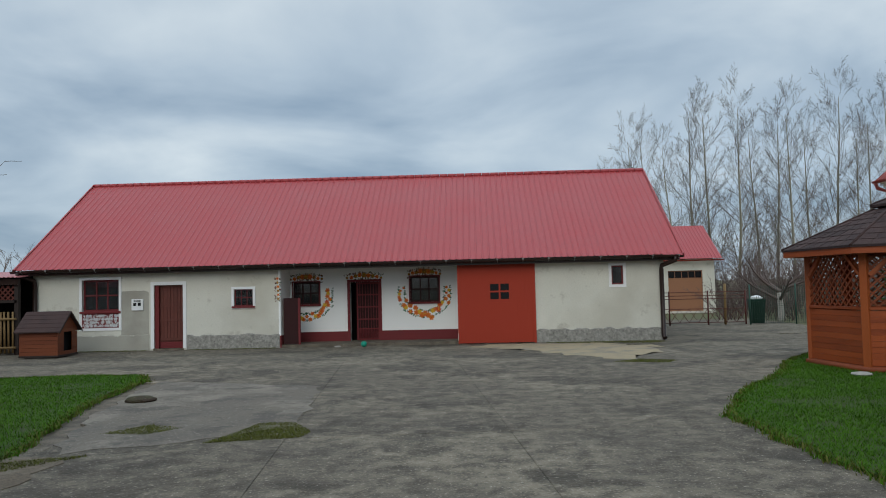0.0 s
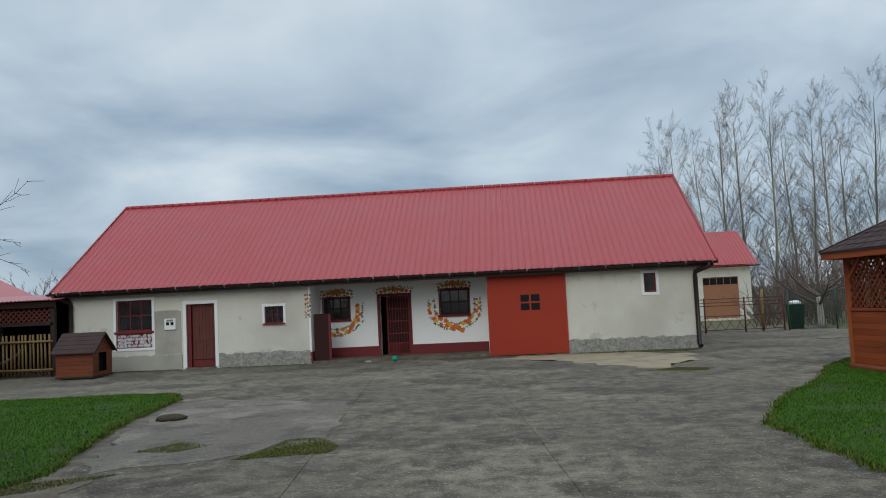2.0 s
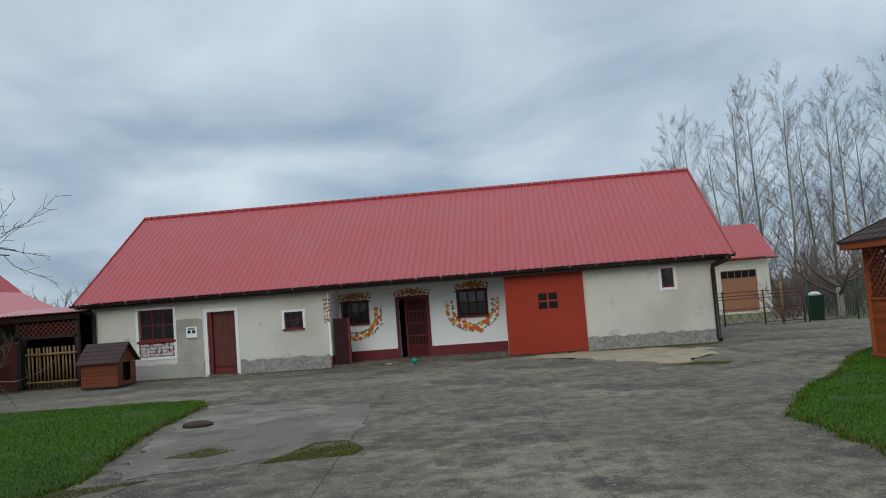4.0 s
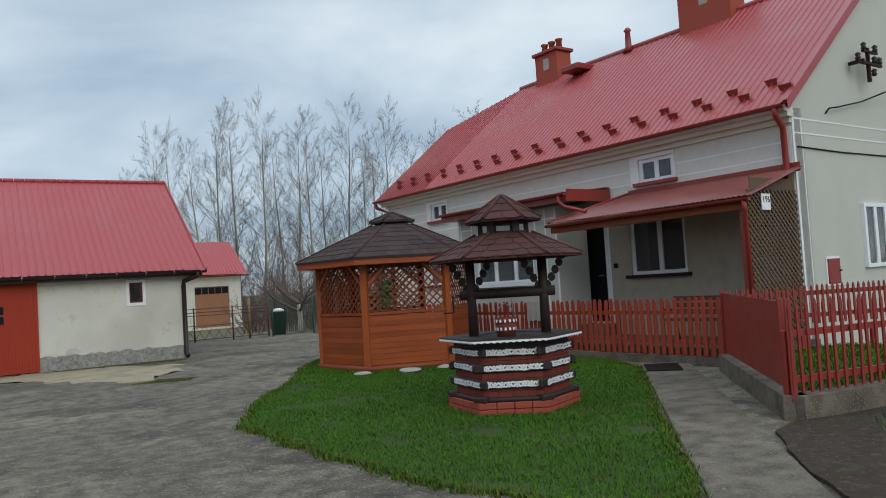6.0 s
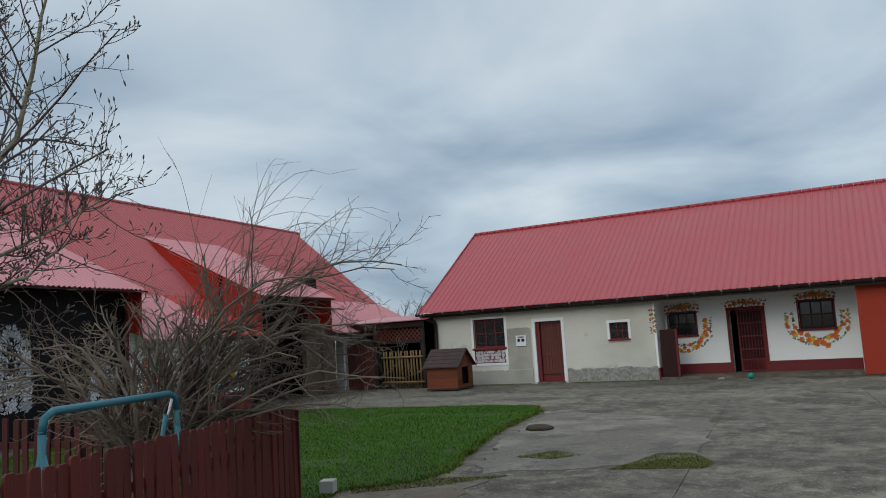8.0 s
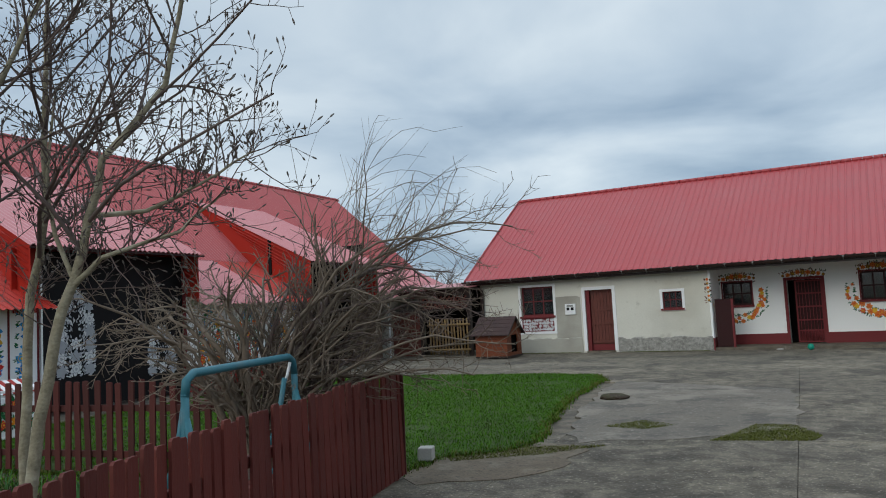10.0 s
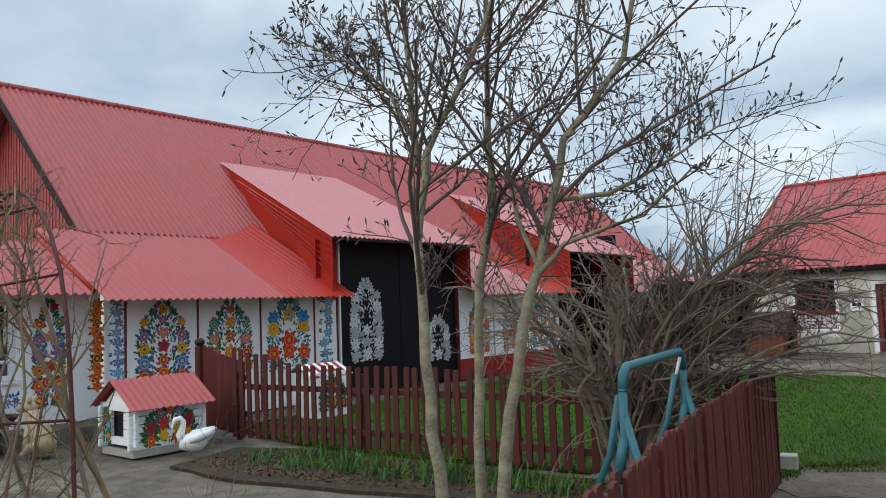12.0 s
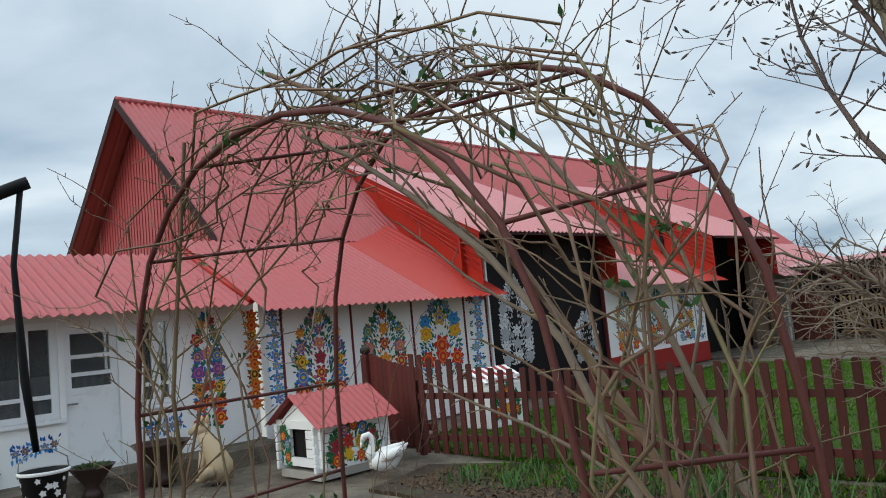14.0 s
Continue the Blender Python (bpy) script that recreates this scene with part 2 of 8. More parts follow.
M_LATT = mat("stained_lattice", (0.26, 0.060, 0.018), (0.16, 0.036, 0.012), rough=0.55, scale=6, bump=0.1)
M_SHINGLE = mat("brown_bitumen_shingle", (0.068, 0.040, 0.036), (0.032, 0.020, 0.019), rough=0.9, scale=3, fine=160, bump=0.5, var=1.1, obrand=0.6)
M_SHINGLER = mat("red_brown_shingle", (0.095, 0.032, 0.027), (0.045, 0.018, 0.016), rough=0.8, scale=3, fine=150, bump=0.4, var=1.1, obrand=0.5)
M_DKWOOD = mat("dark_brown_log", (0.040, 0.027, 0.023), (0.020, 0.014, 0.012), rough=0.6, scale=5, fine=50, bump=0.25)
M_BRICKP = mat("painted_red_brick", (0.20, 0.036, 0.024), (0.13, 0.026, 0.018), rough=0.7, scale=6, fine=60, bump=0.3)
M_PLINTH = mat("red_plinth_brick", (0.36, 0.075, 0.045), (0.27, 0.055, 0.035), rough=0.75, scale=6, fine=50, bump=0.3)
M_FENCE = mat("red_brown_fence_paint", (0.135, 0.024, 0.017), (0.07, 0.015, 0.012), rough=0.62, scale=3, fine=45, bump=0.25, stretch=(3, 3, 0.4), obrand=0.6, col3=(0.19, 0.11, 0.08), stain=0.4)
M_FENCER = mat("orange_red_fence_paint", (0.40, 0.062, 0.03), (0.24, 0.04, 0.024), rough=0.5, scale=3, fine=40, bump=0.12, stretch=(3, 3, 0.4), obrand=0.4)
M_FENCEB = mat("weathered_brown_fence", (0.095, 0.022, 0.017), (0.05, 0.015, 0.012), rough=0.8, scale=3, fine=45, bump=0.3, stretch=(3, 3, 0.4), obrand=0.7)
M_BAMBOO = mat("yellow_wood", (0.25, 0.16, 0.065), (0.14, 0.085, 0.035), rough=0.6, scale=5, bump=0.1, obrand=0.5)
# Porch wall stucco: bare beige, with the porch's shade put into the colour.
M_STUCCOB = mat("bare_beige_stucco_shaded", (0.46, 0.41, 0.32), (0.33, 0.29, 0.225), rough=0.95, scale=6, fine=55, bump=0.6, col3=(0.28, 0.25, 0.19), stain=0.4)
# Front stucco lightened and gable and bay stucco darkened, for how light falls.
M_STUCCO = mat("house_stucco", (0.74, 0.72, 0.66), (0.52, 0.50, 0.455), rough=0.95, scale=7, fine=60, bump=0.6, col3=(0.56, 0.53, 0.47), stain=0.3)
M_STUCCO_DIM = mat("dimmed_house_stucco", (0.56, 0.55, 0.49), (0.45, 0.44, 0.39), rough=0.95, scale=1.6, fine=60, bump=0.5)
M_CORN = mat("cream_cornice", (0.72, 0.68, 0.57), (0.62, 0.58, 0.49), rough=0.8, scale=3, bump=0.1)
M_PVC = mat("white_window_plastic", (0.82, 0.83, 0.84), (0.76, 0.77, 0.78), spec=0.5, rough=0.3, scale=4, bump=0.0)
M_REDSTEEL = mat("red_painted_steel", (0.27, 0.032, 0.022), (0.21, 0.026, 0.019), spec=0.5, rough=0.45, scale=3, bump=0.05)
M_BARK = mat("grey_bark", (0.36, 0.315, 0.215), (0.15, 0.128, 0.085), rough=0.9, scale=9, fine=45, bump=0.8, stretch=(1, 1, 1.6), col3=(0.48, 0.44, 0.33), stain=0.7, var=1.0)
M_TWIG = mat("purple_brown_twig", (0.165, 0.122, 0.105), (0.095, 0.068, 0.06), rough=0.8, scale=8, bump=0.2)
M_BUD = mat("grey_bud", (0.16, 0.135, 0.115), (0.09, 0.078, 0.07), rough=0.8, scale=20, bump=0.1)
M_SHRUB = mat("shrub_branch", (0.25, 0.195, 0.145), (0.105, 0.080, 0.060), rough=0.85, scale=6, fine=40, bump=0.3)
M_CANE = mat("rose_cane", (0.25, 0.165, 0.105), (0.11, 0.062, 0.042), rough=0.7, scale=8, fine=40, bump=0.2, col3=(0.19, 0.20, 0.065), stain=0.5)
M_RUST = mat("rusty_red_pipe", (0.115, 0.03, 0.024), (0.07, 0.022, 0.018), rough=0.6, scale=10, fine=60, bump=0.2)
M_POPLAR = mat("poplar_bark", (0.31, 0.285, 0.21), (0.21, 0.19, 0.145), rough=0.95, scale=1, fine=8, bump=0.3)
M_POPTWIG = mat("poplar_twig", (0.19, 0.160, 0.134), (0.12, 0.10, 0.085), rough=0.95, scale=1, bump=0)
M_TEAL = mat("teal_painted_tube", (0.045, 0.19, 0.23), (0.03, 0.13, 0.165), spec=0.5, rough=0.5, scale=8, fine=60, bump=0.1, col3=(0.16, 0.12, 0.09), stain=0.25)
M_GREY = mat("grey_metal", (0.32, 0.32, 0.31), (0.22, 0.22, 0.21), rough=0.45, scale=5, metal=0.6)
M_STONE = mat("pale_stone", (0.45, 0.42, 0.38), (0.30, 0.28, 0.25), rough=0.9, scale=6, bump=0.4)
M_GREENF = mat("green_fence_wire", (0.035, 0.085, 0.06), (0.025, 0.06, 0.045), rough=0.6, scale=5, bump=0)
M_GREENP = mat("green_plastic", (0.02, 0.30, 0.20), rough=0.4)
M_CLAY = mat("brown_glazed_pot", (0.055, 0.03, 0.024), (0.03, 0.018, 0.015), rough=0.4, scale=8, bump=0.2)
M_OLDWOOD = mat("old_grey_wood", (0.17, 0.115, 0.075), (0.08, 0.055, 0.038), rough=0.9, scale=3, fine=40, bump=0.4, stretch=(4, 4, 0.3))
M_TANDOOR = mat("tan_shed_door", (0.33, 0.16, 0.085), (0.26, 0.12, 0.065), rough=0.7, scale=2)
M_LEAF = mat("green_leaf", (0.05, 0.12, 0.03), (0.03, 0.075, 0.02), rough=0.6, scale=20, bump=0)
M_YELLOW = mat("yellow_flower", (0.75, 0.42, 0.01), (0.6, 0.3, 0.01), rough=0.6, scale=10, bump=0)
M_SWAN = mat("white_glazed_swan", (0.82, 0.82, 0.80), (0.70, 0.70, 0.68), rough=0.5, scale=8, fine=50, bump=0.25)
M_CURT = mat("grey_curtain", (0.30, 0.30, 0.31), (0.16, 0.16, 0.17), rough=0.9, scale=5, stretch=(9, 9, 0.4), bump=0.3)
M_BLUECURT = mat("blue_curtain", (0.40, 0.46, 0.68), (0.28, 0.33, 0.52), rough=0.9, scale=5, stretch=(9, 9, 0.4), bump=0.3)
M_LACE = mat("white_lace", (0.72, 0.72, 0.72), (0.36, 0.36, 0.36), rough=0.9, scale=30, fine=90, var=1.2, bump=0.1)
PAINT = {}
for pn, pc in dict(red=(0.62, 0.03, 0.02), crimson=(0.42, 0.02, 0.06), orange=(0.78, 0.24, 0.02), yellow=(0.80, 0.48, 0.03), blue=(0.02, 0.19, 0.58), sky=(0.06, 0.35, 0.72), violet=(0.17, 0.08, 0.36), pink=(0.62, 0.16, 0.26), green=(0.02, 0.16, 0.05), dkgreen=(0.012, 0.09, 0.035), brown=(0.16, 0.045, 0.02), white=(0.72, 0.72, 0.72), teal=(0.02, 0.22, 0.24), navy=(0.01, 0.06, 0.30), silver=(0.40, 0.41, 0.44)).items():
    PAINT[pn] = mat("painted_" + pn, pc, tuple(c * 0.72 for c in pc), rough=0.6, scale=12, fine=80, bump=0.05, var=0.9)

def glass_mat(name, tint=(0.05, 0.055, 0.06)):
    m = bpy.data.materials.new(name)
    m.use_nodes = True
    b = m.node_tree.nodes["Principled BSDF"]
    b.inputs["Base Color"].default_value = (*tint, 1)
    b.inputs["Roughness"].default_value = 0.06
    b.inputs["Transmission Weight"].default_value = 0.85
    b.inputs["IOR"].default_value = 1.45
    return m
# Glass tinted dark so the rooms behind show as unlit; barn panes most.
M_GLASS = glass_mat("window_glass", (0.30, 0.32, 0.33))
M_DIMGLASS = glass_mat("dim_tinted_glass", (0.10, 0.11, 0.115))

# ---------------------------------------------------------------- building helpers
def thing(name, m, label, category, group="", kind=""):
    e = new(name)
    e.empty_display_size = 0.2
    e.matrix_world = m
    return tagged(e, label, category, group, kind)

def part(name, bm, mats, parent=None, label="", m=None, smooth=False, free=True):
    me = bpy.data.meshes.new(name)
    bm.to_mesh(me)
    if free:
        bm.free()
    for k in (mats if isinstance(mats, (list, tuple)) else [mats]):
        me.materials.append(k)
    if smooth:
        me.polygons.foreach_set("use_smooth", [True] * len(me.polygons))
    ob = new(name, me)
    if parent is not None:
        ob.parent = parent
    if m is not None:
        ob.matrix_basis = m
    if label:
        ob["label"] = label
    return ob

def again(name, ob, parent, m, label=""):
    o = new(name, ob.data)
    o.parent = parent
    o.matrix_basis = m
    if label:
        o["label"] = label
    return o

def alone(name, bm, mats, label, category, m=None, kind="", group="", smooth=False):
    return tagged(part(name, bm, mats, None, "", m, smooth), label, category, group, kind)

def quad(bm, pts, mi=0):
    f = bm.faces.new([bm.verts.new(p) for p in pts])
    f.material_index = mi
    return f

def box(bm, x0, x1, y0, y1, z0, z1, mi=0, bev=0.0, m=None):
    vs = [Vector((x, y, z)) for x in (x0, x1) for y in (y0, y1) for z in (z0, z1)]
    if m is not None:
        vs = [m @ v for v in vs]
    v = [bm.verts.new(p) for p in vs]
    fs = [bm.faces.new([v[i] for i in q]) for q in ((0, 1, 3, 2), (4, 6, 7, 5), (0, 4, 5, 1), (2, 3, 7, 6), (0, 2, 6, 4), (1, 5, 7, 3))]
    for f in fs:
        f.material_index = mi
    if bev:
        es = list({e for f in fs for e in f.edges})
        bmesh.ops.bevel(bm, geom=es, offset=bev, segments=1, affect="EDGES")
    return bm

def nb():
    return bmesh.new()

def boxed(*a, **k):
    return box(nb(), *a, **k)

def tube(bm, pts, radii, n=6, cap=True, mi=0):
    """A tapered tube along points."""
    pts = [Vector(p) for p in pts]
    if not hasattr(radii, "__len__"):
        radii = [radii] * len(pts)
    rings, side = [], None
    for i, p in enumerate(pts):
        d = (pts[min(i + 1, len(pts) - 1)] - pts[max(i - 1, 0)]).normalized()
        if side is None or abs(side.dot(d)) > 0.95:
            side = d.orthogonal()
        side = (side - d * side.dot(d)).normalized()
        up = d.cross(side)
        rings.append([bm.verts.new(p + (side * math.cos(a) + up * math.sin(a)) * radii[i]) for a in (2 * math.pi * k / n for k in range(n))])
    for r0, r1 in zip(rings, rings[1:]):
        for k in range(n):
            f = bm.faces.new((r0[k], r0[(k + 1) % n], r1[(k + 1) % n], r1[k]))
            f.material_index, f.smooth = mi, True
    if cap and n > 2:
        bm.faces.new(rings[0][::-1]).material_index = mi
        bm.faces.new(rings[-1]).material_index = mi
    return bm

def lathe(bm, prof, n=16, mi=0, c=(0, 0, 0), cap=True):
    rings = [[bm.verts.new((c[0] + r * math.cos(2 * math.pi * k / n), c[1] + r * math.sin(2 * math.pi * k / n), c[2] + z)) for k in range(n)] for r, z in prof]
    for r0, r1 in zip(rings, rings[1:]):
        for k in range(n):
            f = bm.faces.new((r0[k], r0[(k + 1) % n], r1[(k + 1) % n], r1[k]))
            f.material_index, f.smooth = mi, True
    if cap:
        bm.faces.new(rings[0][::-1]); bm.faces.new(rings[-1])
    return bm

def wall(bm, u0, u1, z0, z1, y0, y1, holes=(), top=None):
    """A wall along x with thickness y0..y1 and openings (u0, u1, z0, z1) that go through it."""
    us = sorted({u0, u1, *[h[0] for h in holes], *[h[1] for h in holes]})
    zs = sorted({z0, z1, *[h[2] for h in holes], *[h[3] for h in holes]})
    us = [u for u in us if u0 <= u <= u1]
    zs = [z for z in zs if z0 <= z <= z1]
    def full(i, k):
        if not (0 <= i < len(us) - 1 and 0 <= k < len(zs) - 1):
            return False
        cu, cz = (us[i] + us[i + 1]) / 2, (zs[k] + zs[k + 1]) / 2
        return not any(h[0] < cu < h[1] and h[2] < cz < h[3] for h in holes)
    for i in range(len(us) - 1):
        for k in range(len(zs) - 1):
            if not full(i, k):
                continue
            a, b, c, d = us[i], us[i + 1], zs[k], zs[k + 1]
            quad(bm, [(a, y0, c), (b, y0, c), (b, y0, d), (a, y0, d)])
            quad(bm, [(b, y1, c), (a, y1, c), (a, y1, d), (b, y1, d)])
            if not full(i - 1, k): quad(bm, [(a, y1, c), (a, y0, c), (a, y0, d), (a, y1, d)])
            if not full(i + 1, k): quad(bm, [(b, y0, c), (b, y1, c), (b, y1, d), (b, y0, d)])
            if not full(i, k - 1): quad(bm, [(a, y1, c), (b, y1, c), (b, y0, c), (a, y0, c)])
            if not full(i, k + 1): quad(bm, [(a, y0, d), (b, y0, d), (b, y1, d), (a, y1, d)])
    bmesh.ops.remove_doubles(bm, verts=bm.verts, dist=1e-5)
    return bm

def sheet(bm, p0, along, down, width, length, pitch=0.2, h=0.025, prof=((0.0, 0), (0.14, 1), (0.26, 1), (0.4, 0)), mi=0, thick=0.004):
    """A ribbed metal sheet: from the corner p0, `width` metres along, `length` metres down the slope."""
    p0, along, down = Vector(p0), Vector(along).normalized(), Vector(down).normalized()
    nrm = along.cross(down)
    if nrm.z < 0:
        nrm = -nrm
    xs = []
    k = 0
    while k * pitch < width - 1e-6:
        for f, hh in prof:
            x = (k + f) * pitch
            if x < width:
                xs.append((x, hh * h))
        k += 1
    xs.append((width, 0))
    ends = []
    for off in (0, -thick):
        rows = [[bm.verts.new(p0 + along * x + down * d + nrm * (hh + off)) for x, hh in xs] for d in (0, length)]
        for a in range(len(xs) - 1):
            bm.faces.new((rows[0][a], rows[1][a], rows[1][a + 1], rows[0][a + 1])).material_index = mi
        ends.append(rows)
    for k in (0, 1):
        for a in range(len(xs) - 1):
            bm.faces.new((ends[0][k][a], ends[1][k][a], ends[1][k][a + 1], ends[0][k][a + 1])).material_index = mi
    return bm

SINE = tuple((k / 8, 0.5 - 0.5 * math.cos(2 * math.pi * k / 8)) for k in range(8))
rnd = random.Random(7)

# ---------------------------------------------------------------- ground
def flat(bm, pts, z, mi=0):
    return quad(bm, [(x, y, z) for x, y in pts], mi)

bm = nb()
n = 48
rings = [0.0, 6, 14, 24, 40, 70, 140, 400, 1500, 4000]
prev = None
for r in rings:
    ring = [bm.verts.new((r * math.cos(2 * math.pi * k / n), 10 + r * math.sin(2 * math.pi * k / n), -0.06 - (0.0 if r < 60 else 0.5))) for k in range(n)] if r else [bm.verts.new((0, 10, -0.06))]
    if prev is not None:
        for k in range(n):
            if len(prev) == 1:
                bm.faces.new((prev[0], ring[k], ring[(k + 1) % n]))
            else:
                bm.faces.new((prev[k], ring[k], ring[(k + 1) % n], prev[(k + 1) % n]))
    prev = ring
alone("ground", bm, M_LAND, "rough grassland and fields that reach the horizon", "ground", kind="structure")

def inside(p, poly):
    x, y, c = p[0], p[1], False
    for (x0, y0), (x1, y1) in zip(poly, poly[1:] + poly[:1]):
        if (y0 > y) != (y1 > y) and x < (x1 - x0) * (y - y0) / (y1 - y0) + x0:
            c = not c
    return c

def patch(pts, z, depth, wob, seed, step=0.25):
    """An outline through pts with small irregular bends, as a slab of earth of that depth."""
    r = random.Random(seed)
    line = []
    for (x0, y0), (x1, y1) in zip(pts, pts[1:] + pts[:1]):
        L = math.hypot(x1 - x0, y1 - y0)
        k = max(1, int(L / step))
        for i in range(k):
            f = i / k
            line.append((x0 + (x1 - x0) * f + r.uniform(-wob, wob), y0 + (y1 - y0) * f + r.uniform(-wob, wob)))
    bm = nb()
    top = [bm.verts.new((x, y, z)) for x, y in line]
    low = [bm.verts.new((x, y, z - depth)) for x, y in line]
    bm.faces.new(top)
    for i in range(len(top)):
        j = (i + 1) % len(top)
        bm.faces.new((top[i], low[i], low[j], top[j]))
    bmesh.ops.triangulate(bm, faces=[f for f in bm.faces if len(f.verts) > 4])
    bmesh.ops.recalc_face_normals(bm, faces=bm.faces)
    return bm, line

LAWN_L = [(-14.6, 15.0), (-12.0, 15.3), (-9.9, 15.45), (-8.5, 15.65), (-6.9, 15.5), (-6.4, 14.5), (-6.15, 12.4), (-5.7, 10.4), (-5.3, 9.0), (-4.9, 7.9), (-5.2, 7.3), (-5.6, 6.9), (-5.6, 5.9), (-7.2, 5.5), (-10.3, 4.7), (-13.2, 4.7), (-13.6, 8.0)]
LAWN_R = [(3.15, 9.8), (3.25, 7.3), (3.45, 5.6), (3.9, 4.4), (4.6, 3.95), (10.0, 9.75), (10.6, 11.5), (10.7, 18.0), (8.6, 19.0), (6.5, 16.2), (5.3, 13.7), (3.9, 11.6)]
bm, LAWN_L_EDGE = patch(LAWN_L, 0.022, 0.1, 0.06, 3)
alone("lawn", bm, M_LAWN, "green lawn with a ragged edge beside the concrete yard", "lawn", kind="structure")
bm, LAWN_R_EDGE = patch(LAWN_R, 0.022, 0.1, 0.05, 4)
alone("lawn", bm, M_LAWN, "green lawn round the well and the gazebo", "lawn", kind="structure")

# ---------------------------------------------------------------- long white barn
BARN = thing("barn", pose(0, 22.5, 0), "long low plastered barn with a red sheet-metal roof", "barn")
HO = [(-11.80, -10.67, 0.70, 2.14), (-9.60, -8.72, 0.05, 1.94), (-7.18, -6.61, 1.26, 1.76), (-5.80, -0.50, -0.1, 2.35), (-0.5, 1.70, 0.0, 2.35), (3.99, 4.33, 1.64, 2.19)]
bm = wall(nb(), -13.3, 5.5, -0.1, 2.52, 0.0, 0.4, HO)
part("front_wall", bm, M_PLASTER, BARN)
bm = nb()
for x0, x1 in ((-13.3, -12.9), (5.1, 5.5)):
    box(bm, x0, x1, 0.4, 8.8, -0.1, 2.5)
    s = [(x0, 0.1, 2.5), (x0, 8.7, 2.5), (x0, 4.4, 5.4)]
    quad(bm, s); quad(bm, [(x1, y, z) for x, y, z in s][::-1])
box(bm, -13.3, 5.5, 8.4, 8.8, -0.1, 2.5)
part("gable_and_back_wall", bm, M_PLASTER, BARN)
# Unseen near-black ceiling, added to keep the barn's inside dark.
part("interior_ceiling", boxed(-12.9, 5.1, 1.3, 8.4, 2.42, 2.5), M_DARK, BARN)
# roof
rs = math.atan2(5.6 - 2.47, 4.4 + 0.36)
rl = math.hypot(5.6 - 2.47, 4.76)
bm = sheet(nb(), (-13.67, 4.4, 5.6), (1, 0, 0), (0, -math.cos(rs), -math.sin(rs)), 19.65, rl, pitch=0.19, h=0.018)
part("back_roof", sheet(nb(), (-13.67, 4.4, 5.6), (1, 0, 0), (0, math.cos(rs), -math.sin(rs)), 19.65, rl, pitch=0.19, h=0.018), M_ROOF, BARN)
part("roof", bm, M_ROOF, BARN, "red ribbed sheet-metal roof")
rc = part("ridge_cap", tube(nb(), [(0, 4.4, 5.61), (0.285, 4.4, 5.61)], 0.075, 8), M_ROOF, BARN, m=pose(-13.67, 0, 0))
for i in range(1, 66):
    again("ridge_cap", rc, BARN, pose(-13.67 + i * 0.298, 0, 0))
for xs in (-13.69, 5.96):
    bm = nb()
    for sg in (-1, 1):
        quad(bm, [(xs, 4.4, 5.67), (xs + 0.05, 4.4, 5.67), (xs + 0.05, 4.4 + sg * 4.8, 2.49), (xs, 4.4 + sg * 4.8, 2.49)])
        quad(bm, [(xs + (0.05 if xs > 0 else 0), 4.4, 5.67), (xs + (0.05 if xs > 0 else 0), 4.4 + sg * 4.8, 2.49), (xs + (0.05 if xs > 0 else 0), 4.4 + sg * 4.8, 2.35), (xs + (0.05 if xs > 0 else 0), 4.4, 5.53)])
    part("verge_board", bm, M_ROOF, BARN)
# eave boards, gutter, brackets, downpipes
part("fascia_board", boxed(-13.6, 5.9, -0.30, -0.26, 2.30, 2.46), M_BROWNMETAL, BARN)
part("soffit_board", boxed(-13.6, 5.9, -0.30, 0.0, 2.40, 2.43), M_BROWNMETAL, BARN)
def gutter(bm, x0, x1, y, z, r=0.07, n=8):
    a = [(r * math.cos(math.pi + math.pi * k / n), r * math.sin(math.pi + math.pi * k / n)) for k in range(n + 1)]
    for rr in (1.0, 0.93):
        for (p, q), (s, t) in zip(a, a[1:]):
            quad(bm, [(x0, y + p * rr, z + q * rr), (x1, y + p * rr, z + q * rr), (x1, y + s * rr, z + t * rr), (x0, y + s * rr, z + t * rr)])
    return bm
part("gutter", gutter(nb(), -13.75, 5.98, -0.40, 2.44), M_BROWNMETAL, BARN)
br = None
for i in range(27):
    x = -13.4 + i * 0.74
    if br is None:
        b2 = nb()
        tube(b2, [(0, -0.29, 2.46), (0, -0.34, 2.39), (0, -0.40, 2.36), (0, -0.47, 2.39), (0, -0.485, 2.46)], 0.009, 5)
        box(b2, -0.02, 0.02, -0.495, -0.475, 2.42, 2.46)
        br = part("gutter_bracket", b2, M_GREY, BARN, m=pose(x, 0, 0))
    else:
        again("gutter_bracket", br, BARN, pose(x, 0, 0))
for x, xw in ((-13.55, -13.2), (5.75, 5.42)):
    bm = tube(nb(), [(x, -0.40, 2.40), (x, -0.40, 2.30), (xw, -0.12, 2.16), (xw, -0.08, 2.05), (xw, -0.08, 0.14), (xw + 0.02, -0.16, 0.06)], 0.066, 10)
    part("downpipe", bm, M_BROWNMETAL, BARN)
